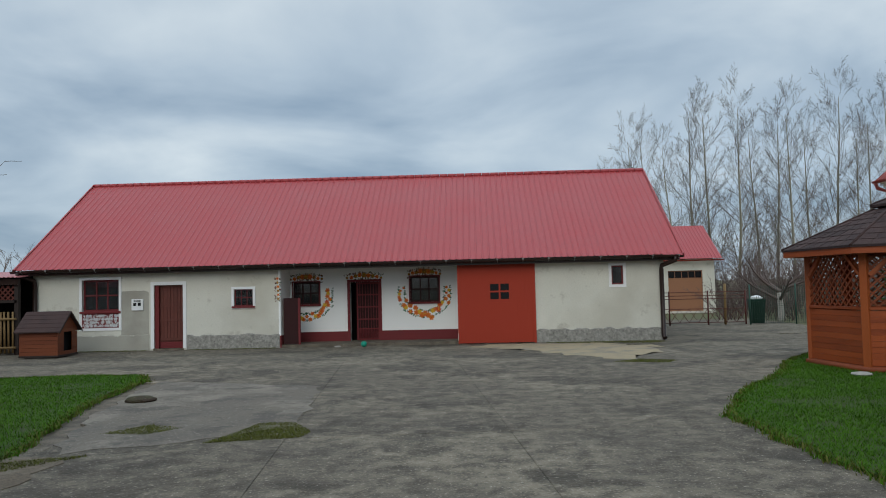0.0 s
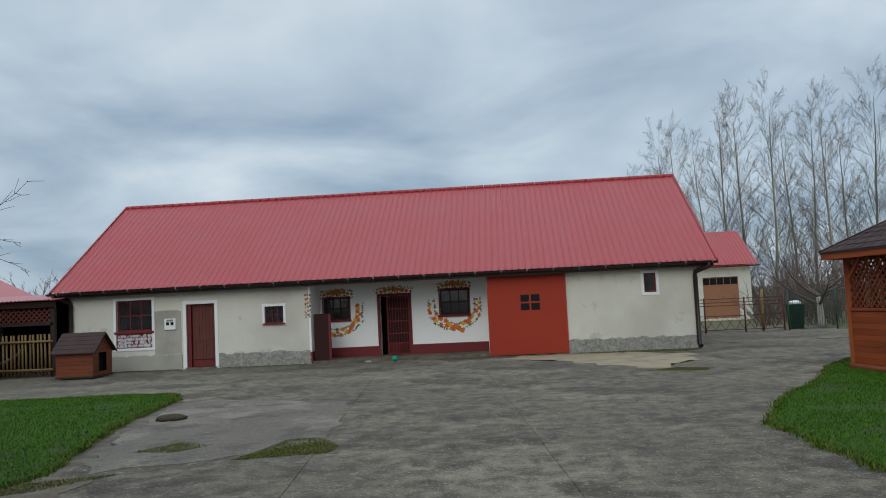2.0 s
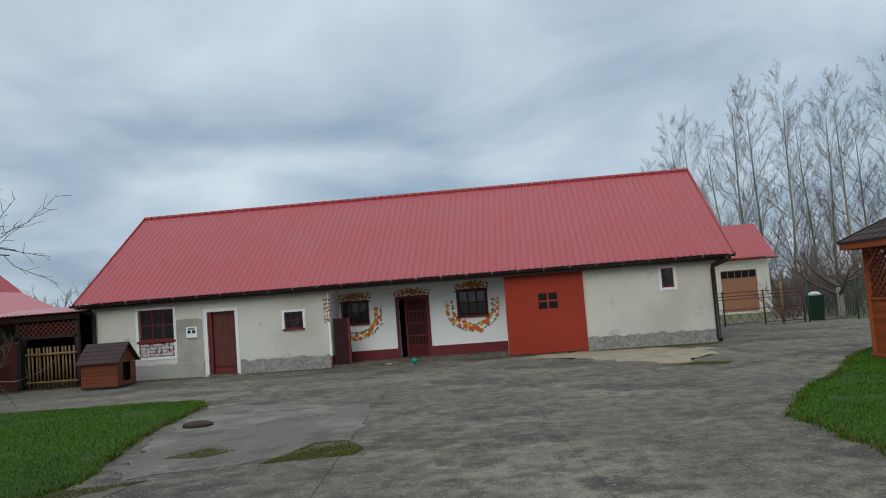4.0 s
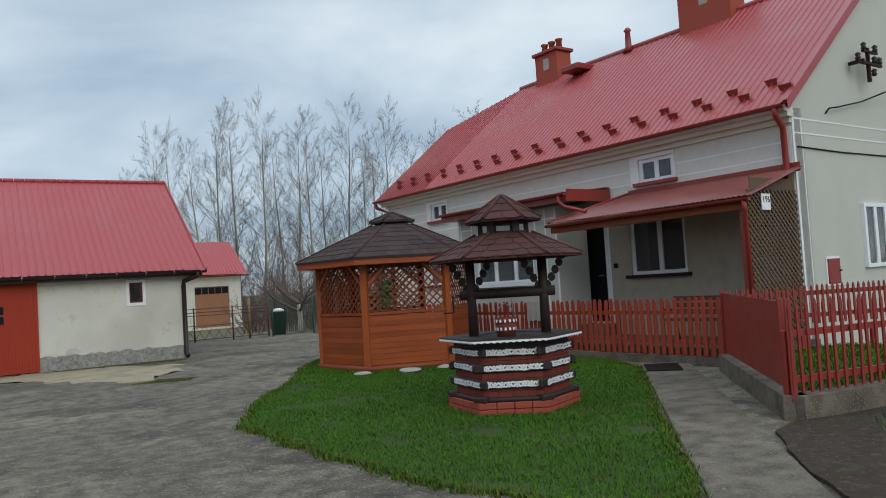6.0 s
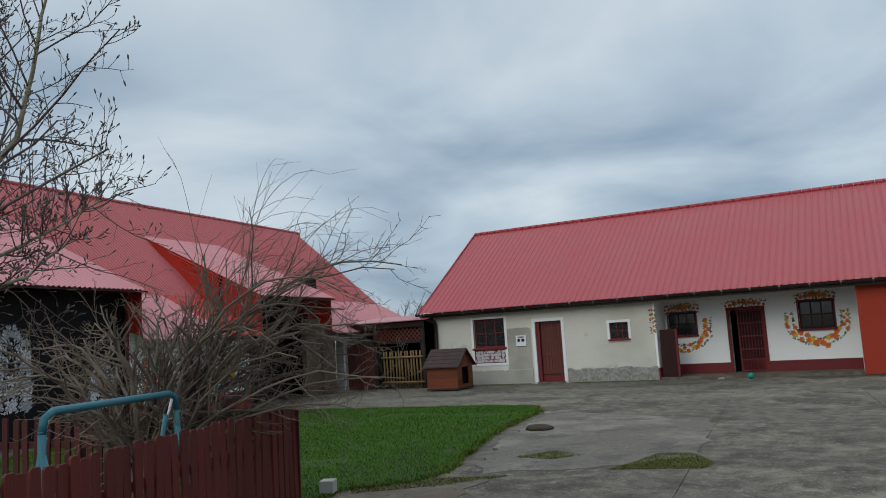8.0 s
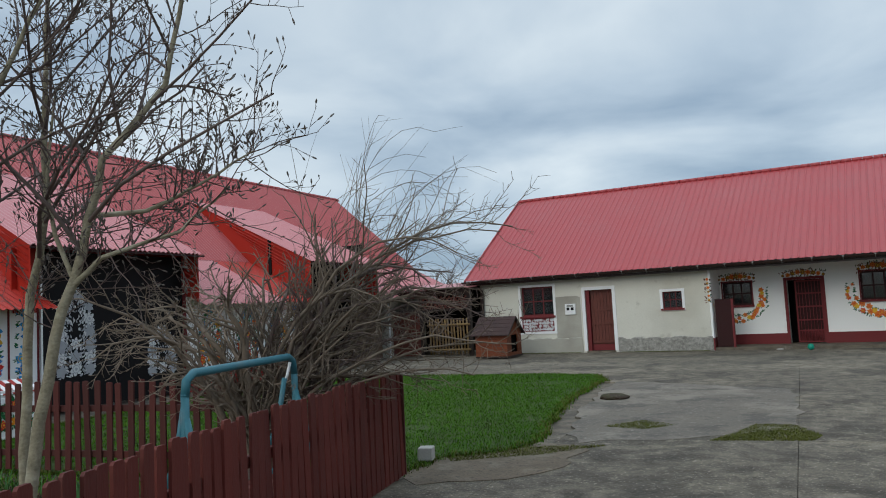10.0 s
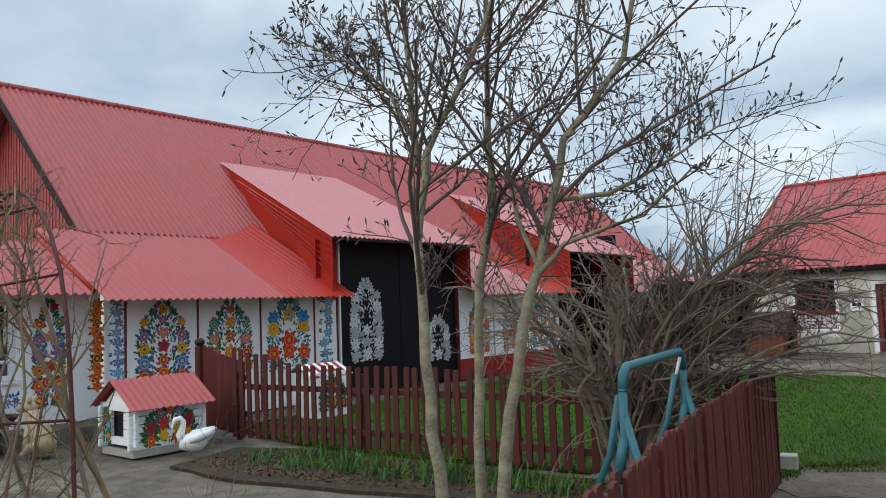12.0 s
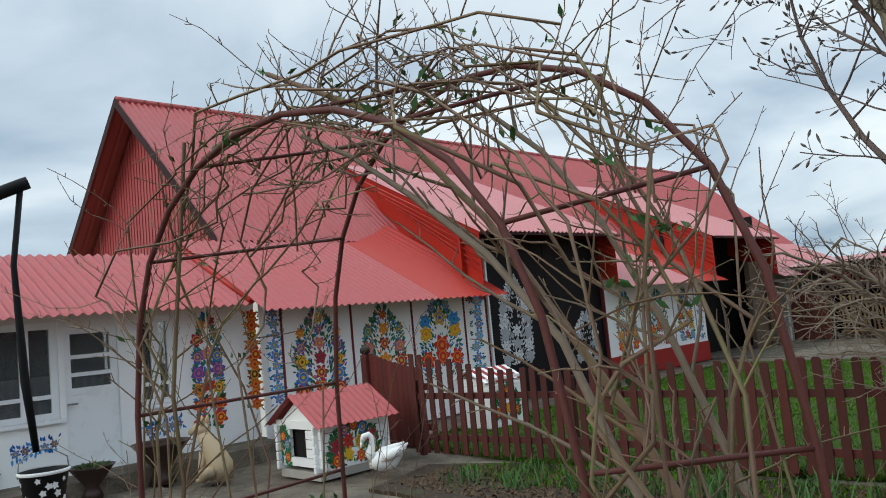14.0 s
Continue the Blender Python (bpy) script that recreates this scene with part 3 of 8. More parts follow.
# plinths and wear
def rough_strip(x0, x1, z0, z1, y, seed, mt, nm, lab=""):
    r = random.Random(seed)
    bm = nb()
    k = max(2, int((x1 - x0) / 0.12))
    top = [z1 + r.uniform(-0.03, 0.03) for _ in range(k + 1)]
    for i in range(k):
        a, b = x0 + (x1 - x0) * i / k, x0 + (x1 - x0) * (i + 1) / k
        quad(bm, [(a, y, z0), (b, y, z0), (b, y, top[i + 1]), (a, y, top[i])])
        quad(bm, [(a, y, top[i]), (b, y, top[i + 1]), (b, 0.001, top[i + 1] + 0.02), (a, 0.001, top[i] + 0.02)])
    quad(bm, [(x0, 0.001, z0), (x0, y, z0), (x0, y, top[0]), (x0, 0.001, top[0])])
    quad(bm, [(x1, y, z0), (x1, 0.001, z0), (x1, 0.001, top[-1]), (x1, y, top[-1])])
    return part(nm, bm, mt, BARN, lab)
rough_strip(1.76, 5.51, -0.1, 0.36, -0.035, 1, M_PEBBLE, "plinth", "grey pebbledash plinth")
rough_strip(-8.60, -5.82, -0.1, 0.40, -0.035, 2, M_PEBBLE, "plinth", "grey pebbledash plinth")
rough_strip(-13.3, -9.75, -0.1, 0.45, -0.03, 3, M_PLASTER_OLD, "plinth", "crumbling grey plaster base")
rough_strip(-10.60, -9.76, 0.46, 1.75, -0.006, 5, M_PLASTER_OLD, "worn_plaster", "weathered patch of old plaster")

def frame_trim(parent, x0, x1, z0, z1, w=0.09, y=-0.02, d=0.03, sides="ltrb", mt=None, nm="surround"):
    bm = nb()
    if "l" in sides: box(bm, x0 - w, x0, y, y + d, z0 - (w if "b" in sides else 0), z1 + w)
    if "r" in sides: box(bm, x1, x1 + w, y, y + d, z0 - (w if "b" in sides else 0), z1 + w)
    if "t" in sides: box(bm, x0, x1, y, y + d, z1, z1 + w)
    if "b" in sides: box(bm, x0, x1, y, y + d, z0 - w, z0)
    return part(nm, bm, mt or M_TRIM, parent)

def window(parent, x0, x1, z0, z1, y, cols, rows, mt, bar=0.035, fw=0.05, dark=True, back=None, group=""):
    w = part("window", boxed(x0, x0 + fw, y, y + 0.06, z0, z1), mt, parent)
    fr = nb()
    box(fr, x1 - fw, x1, y, y + 0.06, z0, z1)
    box(fr, x0 + fw, x1 - fw, y, y + 0.06, z0, z0 + fw)
    box(fr, x0 + fw, x1 - fw, y, y + 0.06, z1 - fw, z1)
    part("window_frame", fr, mt, w)
    cw, ch = (x1 - x0 - 2 * fw) / cols, (z1 - z0 - 2 * fw) / rows
    for i in range(1, cols):
        part("glazing_bar", boxed(x0 + fw + cw * i - bar / 2, x0 + fw + cw * i + bar / 2, y + 0.008, y + 0.05, z0 + fw, z1 - fw), mt, w)
    for k in range(1, rows):
        part("glazing_bar", boxed(x0 + fw, x1 - fw, y + 0.012, y + 0.046, z0 + fw + ch * k - bar / 2, z0 + fw + ch * k + bar / 2), mt, w)
    for i in range(cols):
        for k in range(rows):
            p = part("pane", boxed(x0 + fw + cw * i, x0 + fw + cw * (i + 1), y + 0.028, y + 0.032, z0 + fw + ch * k, z0 + fw + ch * (k + 1)), M_DIMGLASS, w)
            p.visible_shadow = False
    # Near-black sheet behind the panes in place of the room's shade.
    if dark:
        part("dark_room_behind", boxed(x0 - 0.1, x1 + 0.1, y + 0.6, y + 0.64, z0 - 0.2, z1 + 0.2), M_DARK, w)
    if back:
        part("curtain", boxed(x0 + fw, x1 - fw, y + 0.12, y + 0.13, z0, z1), back, w)
    return w

frame_trim(BARN, -11.80, -10.67, 0.70, 2.14, w=0.08)
window(BARN, -11.80, -10.67, 1.20, 2.14, 0.10, 3, 2, M_MAROON)
part("window_sill", boxed(-11.86, -10.61, -0.05, 0.12, 1.13, 1.20, bev=0.01), M_MAROON, BARN)
WPANEL = part("painted_panel", boxed(-11.80, -10.67, 0.0, 0.1, 0.70, 1.13), M_MAROON, BARN, "dark red panel with white painted flowers")
frame_trim(BARN, -9.60, -8.72, 0.05, 1.94, w=0.10, sides="ltr")
frame_trim(BARN, -7.18, -6.61, 1.26, 1.76, w=0.075)
window(BARN, -7.18, -6.61, 1.26, 1.76, 0.06, 3, 2, M_MAROON, bar=0.02, fw=0.03)
part("window_sill", boxed(-7.24, -6.55, -0.05, 0.08, 1.205, 1.26), M_MAROON, BARN)
frame_trim(BARN, 3.99, 4.33, 1.64, 2.19, w=0.08)
window(BARN, 3.99, 4.33, 1.64, 2.19, 0.05, 1, 1, M_MAROON, fw=0.04, back=M_CURT)
# panelled wooden door
D1 = part("door", boxed(-9.6, -8.72, 0.16, 0.22, 0.22, 1.94), M_DOOR, BARN, "brown-red wooden panelled door")
part("door_step", boxed(-9.62, -8.70, -0.05, 0.3, -0.05, 0.05), M_CONC2, BARN)
part("kick_board", boxed(-9.5, -8.72, 0.14, 0.16, 0.05, 0.24), M_MAROON, D1)
part("door_post", boxed(-9.60, -9.48, 0.05, 0.16, 0.05, 1.94), M_MAROON, D1)
for i in range(7):
    part("plank", boxed(-9.46 + i * 0.103, -9.365 + i * 0.103, 0.135, 0.16, 0.30, 1.88), M_DOOR, D1)
for z in (0.28, 0.85, 1.28, 1.88):
    part("rail", boxed(-9.47, -8.73, 0.115, 0.135, z, z + 0.07), M_DOOR, D1)
# meter box
MB = part("meter_box", boxed(-10.27, -9.92, -0.05, 0.0, 1.20, 1.54, bev=0.008), M_TRIM, BARN, "white electric meter box with sockets")
part("socket", boxed(-10.21, -10.12, -0.06, -0.05, 1.34, 1.43), M_BLACK, MB)
part("socket", boxed(-10.07, -9.98, -0.06, -0.05, 1.34, 1.43), M_BLACK, MB)
part("label_plate", boxed(-10.20, -9.99, -0.056, -0.05, 1.45, 1.51), M_GREY, MB)
# recessed painted front
RY = 1.2
HR = [(-5.68, -4.86, 1.24, 1.93), (-3.90, -2.99, 0.08, 1.90), (-2.02, -1.12, 1.24, 2.03)]
PWALL = part("painted_wall", wall(nb(), -6.2, -0.3, 0.08, 2.5, RY, RY + 0.25, HR), M_WHITE, BARN, "whitewashed recessed wall with painted flowers")
part("recess_side", boxed(-5.80, -5.78, 0.0, RY, 0.36, 2.42), M_WHITE, BARN)
part("recess_side", boxed(-0.53, -0.50, 0.05, RY, 0.05, 2.42), M_WHITE, BARN)
bm = boxed(-5.80, -3.98, RY - 0.03, RY, 0.08, 0.38)
box(bm, -2.91, -0.5, RY - 0.03, RY, 0.08, 0.38)
box(bm, -5.81, -5.77, -0.004, RY, 0.0, 0.36)
part("maroon_base", bm, M_MAROON, BARN)
part("white_corner", boxed(-5.84, -5.79, -0.008, 0.0, 0.36, 2.4), M_WHITE, BARN)
part("recess_floor", boxed(-5.8, -0.5, 0.02, RY + 0.4, -0.1, 0.08), M_CONC2, BARN)
for x0, x1, z0, z1, _ in ((-5.68, -4.86, 1.24, 1.93, 0), (-2.02, -1.12, 1.24, 2.03, 0)):
    frame_trim(BARN, x0, x1, z0, z1, w=0.035, y=RY - 0.02, mt=M_MAROON, nm="window_surround")
    window(BARN, x0, x1, z0, z1, RY + 0.05, 3, 2, M_DARKDOOR, bar=0.04)
    part("window_sill", boxed(x0 - 0.05, x1 + 0.05, RY - 0.06, RY + 0.05, z0 - 0.06, z0), M_MAROON, BARN)
# barred door, half open, with its frame
frame_trim(BARN, -3.90, -2.99, 0.08, 1.90, w=0.08, y=RY - 0.03, d=0.05, sides="ltr", mt=M_MAROON, nm="door_frame")
# Black sheet painted for the shade beyond the half-open door.
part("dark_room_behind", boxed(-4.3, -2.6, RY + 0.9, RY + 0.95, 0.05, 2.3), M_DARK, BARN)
D2 = part("barred_door", boxed(-3.70, -3.66, RY + 0.05, RY + 0.08, 0.1, 1.88), M_MAROON, BARN, "dark red metal barred door, ajar")
part("stile", boxed(-3.03, -2.99, RY + 0.05, RY + 0.08, 0.1, 1.88), M_MAROON, D2)
for z in (0.10, 0.42, 0.72, 1.10, 1.48, 1.84):
    part("rail", boxed(-3.66, -3.03, RY + 0.05, RY + 0.08, z, z + 0.04), M_MAROON, D2)
for i in range(7):
    x = -3.60 + i * 0.085
    part("bar", tube(nb(), [(x, RY + 0.065, 0.14), (x, RY + 0.065, 1.84)], 0.009, 6), M_MAROON, D2)
for i in range(9):
    part("louvre", boxed(-3.66, -3.03, RY + 0.06, RY + 0.075, 0.15 + i * 0.03, 0.165 + i * 0.03), M_MAROON, D2)
part("backing", boxed(-3.66, -3.03, RY + 0.09, RY + 0.10, 0.1, 1.88), M_DARKDOOR, D2)
# open dark leaf at the recess corner
DL = part("open_leaf", boxed(-5.72, -5.28, 0.10, 0.15, 0.10, 1.46), M_DARKDOOR, BARN, "dark maroon door leaf standing open")
part("leaf_edge", boxed(-5.28, -5.22, 0.09, 0.16, 0.08, 1.46), M_MAROON, DL)
# sliding sheet gate
GT = part("sliding_gate", boxed(-0.52, -0.49, -0.06, 0.0, 0.0, 2.36), M_GATE, BARN, "red ribbed sheet-metal sliding gate")
part("backing_sheet", boxed(-0.5, 1.74, -0.036, -0.02, 0.02, 2.36), M_GATE, GT)
rib = part("rib", boxed(0, 0.06, -0.05, -0.035, 0.02, 2.36), M_GATE, GT, m=pose(-0.5, 0, 0))
for k in range(1, 30):
    again("rib", rib, GT, pose(-0.5 + k * 0.075, 0, 0))
part("gate_rail", boxed(-0.52, 1.76, -0.06, -0.03, 2.34, 2.40), M_GATE, GT)
part("gate_edge", boxed(1.70, 1.76, -0.06, 0.0, 0.0, 2.36), M_GATE, GT)
for gx in (0.44, 0.74):
    for gz in (1.29, 1.54):
        part("gate_pane", boxed(gx, gx + 0.25, -0.058, -0.052, gz, gz + 0.2), M_BLACK, GT)
part("pane_trim", boxed(0.405, 1.03, -0.0545, -0.0505, 1.255, 1.775), M_GATE, GT)

# ---------------------------------------------------------------- painted barn with the dormers
BA = radians(6.13)
MB_ = Matrix.Translation((-14.1 * math.cos(BA), -14.1 * math.sin(BA), 0)) @ pose(0, 0, 0, 0, 0, 96.13)
BB = thing("painted_barn", MB_, "old barn with red corrugated roof and flower-painted white panels", "barn")
EY, EZ, KY, KZ, RYB, RZB = -0.62, 2.02, 1.9, 3.32, 5.85, 6.8
V0, V1 = 5.3, 29.3
def roofz(y):
    return EZ + (KZ - EZ) * (y - EY) / (KY - EY) if y < KY else KZ + (RZB - KZ) * (y - KY) / (RYB - KY)
up_d = Vector((0, KY - RYB, KZ - RZB)); lo_d = Vector((0, EY - KY, EZ - KZ))
bm = sheet(nb(), (V0, RYB, RZB), (1, 0, 0), up_d, V1 - V0, up_d.length + 0.05, pitch=0.13, h=0.036, prof=SINE)
part("back_roof", sheet(nb(), (V0, RYB, RZB), (1, 0, 0), (0, 3.9, -3.4), V1 - V0, 6.5, pitch=0.24, h=0.022), M_ROOFB, BB)
part("roof", bm, M_ROOFB, BB, "red corrugated metal roof")
def lower(v0, v1, mt, nm="lower_roof"):
    bm = sheet(nb(), (v0, KY, KZ - 0.03), (1, 0, 0), lo_d, v1 - v0, lo_d.length, pitch=0.13, h=0.036, prof=SINE)
    return part(nm, bm, mt, BB)
lower(4.62, 7.9, M_ROOFB)
lower(13.45, 16.6, M_PALE)
lower(16.6, 18.2, M_ORANGE)
lower(21.9, V1, M_PALE)
# flared orange skirt beside the gate
bm = nb()
cols, rows_ = 48, 6
gridv = []
for j in range(rows_ + 1):
    f = j / rows_
    row = []
    for i in range(cols + 1):
        g = i / cols
        v = 7.9 + (1.72 - 0.62 * (1 - f)) * g
        y = KY + (EY - KY) * f
        z = roofz(y) - 0.03 + 0.18 * g * g * (1 - f) * 2 + 0.011 * (1 - math.cos(2 * math.pi * g * 12)) * 1.5
        row.append(bm.verts.new((v, y, z)))
    gridv.append(row)
for j in range(rows_):
    for i in range(cols):
        bm.faces.new((gridv[j][i], gridv[j + 1][i], gridv[j + 1][i + 1], gridv[j][i + 1]))
part("flared_skirt", bm, M_ORANGE, BB, "bright orange-red corrugated skirt")
def dormer(v0, v1, ty, mt, skew=0.0):
    tz = roofz(ty) + 0.05
    fy, fz = -0.55, 3.15
    d = Vector((0, fy - ty, fz - tz))
    bm = sheet(nb(), (v0, ty, tz), (1, 0, 0), d, v1 - v0, d.length, pitch=0.13, h=0.036, prof=SINE)
    for vt in bm.verts:
        g = (vt.co.y - fy) / (ty - fy)
        vt.co.x += skew * g * (v1 - vt.co.x) / (v1 - v0)
    dr = part("dormer_roof", bm, mt, BB, "pale pink corrugated dormer roof")
    for v in (v0 + 0.06, v1 - 0.08):
        b = nb()
        ys = [ty, 3.2, KY, 0.9, 0.0, fy + 0.1]
        for ya, yb in zip(ys, ys[1:]):
            za, zb = tz + (fz - tz) * (ty - ya) / (ty - fy) - 0.02, tz + (fz - tz) * (ty - yb) / (ty - fy) - 0.02
            quad(b, [(v + skew * max(0, (ya - fy) / (ty - fy)) * (v < v0 + 1), ya, min(roofz(ya) - 0.06, za - 0.001)), (v + skew * (yb - fy) / (ty - fy) * (v < v0 + 1), yb, roofz(yb) - 0.06), (v + skew * (yb - fy) / (ty - fy) * (v < v0 + 1), yb, zb), (v + skew * (ya - fy) / (ty - fy) * (v < v0 + 1), ya, za)])
        for r_ in range(6):
            t_ = 0.12 + r_ * 0.15
            ya = ty + (fy - ty) * (0.18 + 0.0 * r_)
            part("rib", tube(nb(), [(v + skew * 0.4 * (v < v0 + 1) - 0.012, ty + (fy - ty) * (0.25 + 0.12 * r_ * 0.6), tz + (fz - tz) * (0.25 + 0.12 * r_ * 0.6) - 0.06 - 0.09 * r_), (v - 0.012, fy + 0.15, fz - 0.05 - 0.13 * r_)], 0.014, 5), M_ORANGE, dr)
        part("dormer_cheek", b, M_ORANGE, dr)
    part("dormer_edge", boxed(v0, v1, fy - 0.02, fy + 0.02, fz - 0.05, fz - 0.01), M_DARKDOOR, dr)
dormer(9.05, 13.5, 4.2, M_PALE, 0.7)
dormer(17.9, 21.9, 4.2, M_PALE, 0.4)
# ridge cap, verge, gable
rc = part("ridge_cap", tube(nb(), [(0, RYB, RZB + 0.01), (0.285, RYB, RZB + 0.01)], 0.08, 8), M_ROOFB, BB, m=pose(V0, 0, 0))
for i in range(1, 81):
    again("ridge_cap", rc, BB, pose(V0 + i * 0.3, 0, 0))
bm = nb()
for ya, yb, za, zb in ((RYB, KY, RZB, KZ), (RYB, RYB + 4.95, RZB, RZB - 4.32)):
    quad(bm, [(V0 - 0.02, ya, za + 0.06), (V0 - 0.02, yb, zb + 0.06), (V0 - 0.02, yb, zb - 0.16), (V0 - 0.02, ya, za - 0.16)])
part("verge_board", bm, M_DARKDOOR, BB)
GV = V0 + 0.55
bm = nb()
quad(bm, [(GV, 0.0, 0), (GV, 0.0, 2.1), (GV, KY, KZ - 0.05), (GV, RYB, RZB - 0.05), (GV, 10.6, 2.4), (GV, 10.6, 0)])
part("gable_wall", bm, M_WHITE, BB)
y = 1.4
while y < 9.9:
    z1 = (roofz(y) if y < RYB else RZB - (y - RYB) * 0.872) - 0.12
    if z1 > 2.62:
        part("cladding_rib", boxed(GV - 0.05, GV - 0.02, y, y + 0.075, 2.55, z1), M_ROOFB, BB)
        part("cladding_sheet", boxed(GV - 0.035, GV - 0.015, y + 0.075, y + 0.15, 2.55, z1 - 0.06), M_ROOFB, BB)
    y += 0.15
# front walls
PW = part("panel_wall", wall(nb(), 4.96, 9.62, 0.0, 2.2, 0.0, 0.2), M_WHITEB, BB, "white panels painted with bouquets")
for v in (5.2, 6.47, 7.75, 9.01, 9.6):
    part("panel_strip", boxed(v - 0.018, v + 0.018, -0.012, 0.0, 0.0, 2.05), M_MAROON, PW)
PW2 = part("panel_wall", wall(nb(), 13.44, 17.95, 0.48, 2.2, 0.0, 0.2), M_WHITEB, BB, "white panels painted with bouquets")
for v in (14.85, 16.36, 17.45):
    part("panel_strip", boxed(v - 0.015, v + 0.015, -0.01, 0.0, 0.48, 2.05), M_GREY, PW2)
part("red_base", boxed(13.44, 17.95, -0.03, 0.2, 0.0, 0.48), M_REDBASE, BB)
part("gate_post", boxed(9.63, 9.67, -0.05, 0.05, 0.0, 3.1), M_TRIM, BB)
part("cheek_infill", boxed(9.08, 9.63, 0.0, 0.04, 1.95, 3.15), M_ORANGE, BB)
GB = part("black_gate", boxed(9.68, 11.5, 0.06, 0.10, 0.05, 3.12), M_BLACK, BB, "black gate with white painted flowering branches")
part("gate_leaf", boxed(11.52, 13.42, 0.06, 0.10, 0.05, 3.12), M_BLACK, GB)
part("gate_post", boxed(13.40, 13.44, -0.03, 0.05, 0.0, 3.1), M_MAROON, BB)
# Added near-black sheets close the loft opening and stand in for its shade.
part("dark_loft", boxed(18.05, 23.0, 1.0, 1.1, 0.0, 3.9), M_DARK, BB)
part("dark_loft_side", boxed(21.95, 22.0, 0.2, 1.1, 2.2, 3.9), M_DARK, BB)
part("plank_wall", boxed(20.9, 21.9, 0.0, 0.15, 0.0, 2.5), M_OLDWOOD, BB)
part("plaster_wall", wall(nb(), 21.9, V1, 0.0, 2.3, 0.0, 0.3, [(22.55, 23.25, 0.0, 1.85)]), M_PLASTER_OLD, BB)
# Another near-black sheet, for the shade inside the doorway.
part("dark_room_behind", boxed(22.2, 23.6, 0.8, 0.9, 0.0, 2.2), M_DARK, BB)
frame_trim(BB, 22.55, 23.25, 0.0, 1.85, w=0.08, sides="ltr", nm="door_frame")
OD = part("old_door", boxed(21.75, 22.5, -0.12, -0.07, 0.05, 1.85), M_OLDWOOD, BB, "weathered plank door standing open")
for z in (0.3, 0.9, 1.6):
    part("ledge", boxed(21.78, 22.47, -0.15, -0.12, z, z + 0.1), M_OLDWOOD, OD)

# veranda
part("veranda_roof", sheet(nb(), (-6.0, 1.75, 3.05), (1, 0, 0), (0, -1.95, -0.95), 10.62, 2.17, pitch=0.13, h=0.036, prof=SINE), M_ROOFB, BB, "red corrugated veranda roof")
part("roof_flashing", tube(nb(), [(4.62, 1.8, 3.14), (4.64, -0.2, 2.16)], 0.05, 6), M_ORANGE, BB)
VW = part("veranda_wall", wall(nb(), -6.0, 4.97, 0.1, 2.2, 0.35, 0.5, [(1.52, 2.26, 0.90, 2.06), (2.33, 2.98, 0.25, 1.98), (3.23, 3.73, 0.90, 2.06)]), M_WHITEB, BB)
part("veranda_step", boxed(-6.0, 5.2, -0.35, 0.35, -0.1, 0.2), M_CONC2, BB)
def pvc_window(par, x0, x1, z0, z1, y, mull=(), trans=(), cur=None, back=None):
    w = part("window", boxed(x0, x0 + 0.085, y, y + 0.07, z0, z1), M_PVC, par)
    b = nb()
    box(b, x1 - 0.085, x1, y, y + 0.07, z0, z1); box(b, x0 + 0.085, x1 - 0.085, y, y + 0.07, z0, z0 + 0.075); box(b, x0 + 0.085, x1 - 0.085, y, y + 0.07, z1 - 0.075, z1)
    part("window_frame", b, M_PVC, w)
    for mx in mull:
        part("mullion", boxed(mx - 0.055, mx + 0.055, y + 0.003, y + 0.06, z0 + 0.06, z1 - 0.06), M_PVC, w)
    for tz in trans:
        part("transom", boxed(x0 + 0.06, x1 - 0.06, y + 0.006, y + 0.055, tz - 0.025, tz + 0.025), M_PVC, w)
    p = part("pane", boxed(x0 + 0.06, x1 - 0.06, y + 0.03, y + 0.034, z0 + 0.06, z1 - 0.06), M_GLASS, w)
    p.visible_shadow = False
    # Sheet coloured near-black for the unlit room behind the glass.
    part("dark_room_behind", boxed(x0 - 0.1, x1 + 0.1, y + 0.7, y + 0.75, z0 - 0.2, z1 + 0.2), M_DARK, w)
    if cur:
        b = nb()
        xs = [x0 + 0.05 + (x1 - x0 - 0.1) * k / 40 for k in range(41)]
        for a, c in zip(xs, xs[1:]):
            quad(b, [(a, y + 0.14 + 0.02 * math.sin(a * 60), cur[0]), (c, y + 0.14 + 0.02 * math.sin(c * 60), cur[0]), (c, y + 0.14 + 0.02 * math.sin(c * 60), cur[1]), (a, y + 0.14 + 0.02 * math.sin(a * 60), cur[1])])
        part("curtain", b, back or M_LACE, w)
    return w
pvc_window(VW, 1.52, 2.26, 0.90, 2.06, 0.38, mull=(1.89,), trans=(1.17,), cur=(0.93, 1.42))
pvc_window(VW, 3.23, 3.73, 0.90, 2.06, 0.38, mull=(3.48,), trans=(1.17,), cur=(0.93, 1.42))
for a_, c_ in ((1.47, 2.30), (3.18, 3.78)):
    part("window_sill", boxed(a_, c_, 0.30, 0.38, 0.85, 0.90), M_PVC, VW)
VD = part("veranda_door", boxed(2.33, 2.98, 0.40, 0.45, 0.25, 1.16), M_PVC, VW, "white half-glazed veranda door")
pvc_window(VD, 2.33, 2.98, 1.16, 1.98, 0.39, trans=(1.62, 1.40), cur=(1.2, 1.4))
part("door_handle", tube(nb(), [(2.36, 0.37, 1.05), (2.36, 0.33, 1.05), (2.46, 0.33, 1.05)], 0.012, 6), M_GREY, VD)

# ---------------------------------------------------------------- concrete yard
alone("yard_base", boxed(-17, 11.5, -9, 34, -0.09, -0.03), M_CONC2, "cracked old concrete under the yard slabs", "yard", kind="structure")
YARD = thing("yard", pose(0.08, 12.0, 0, 0, 0, 5.6), "worn grey concrete yard of large cast slabs", "yard", kind="structure")
sl = nb()
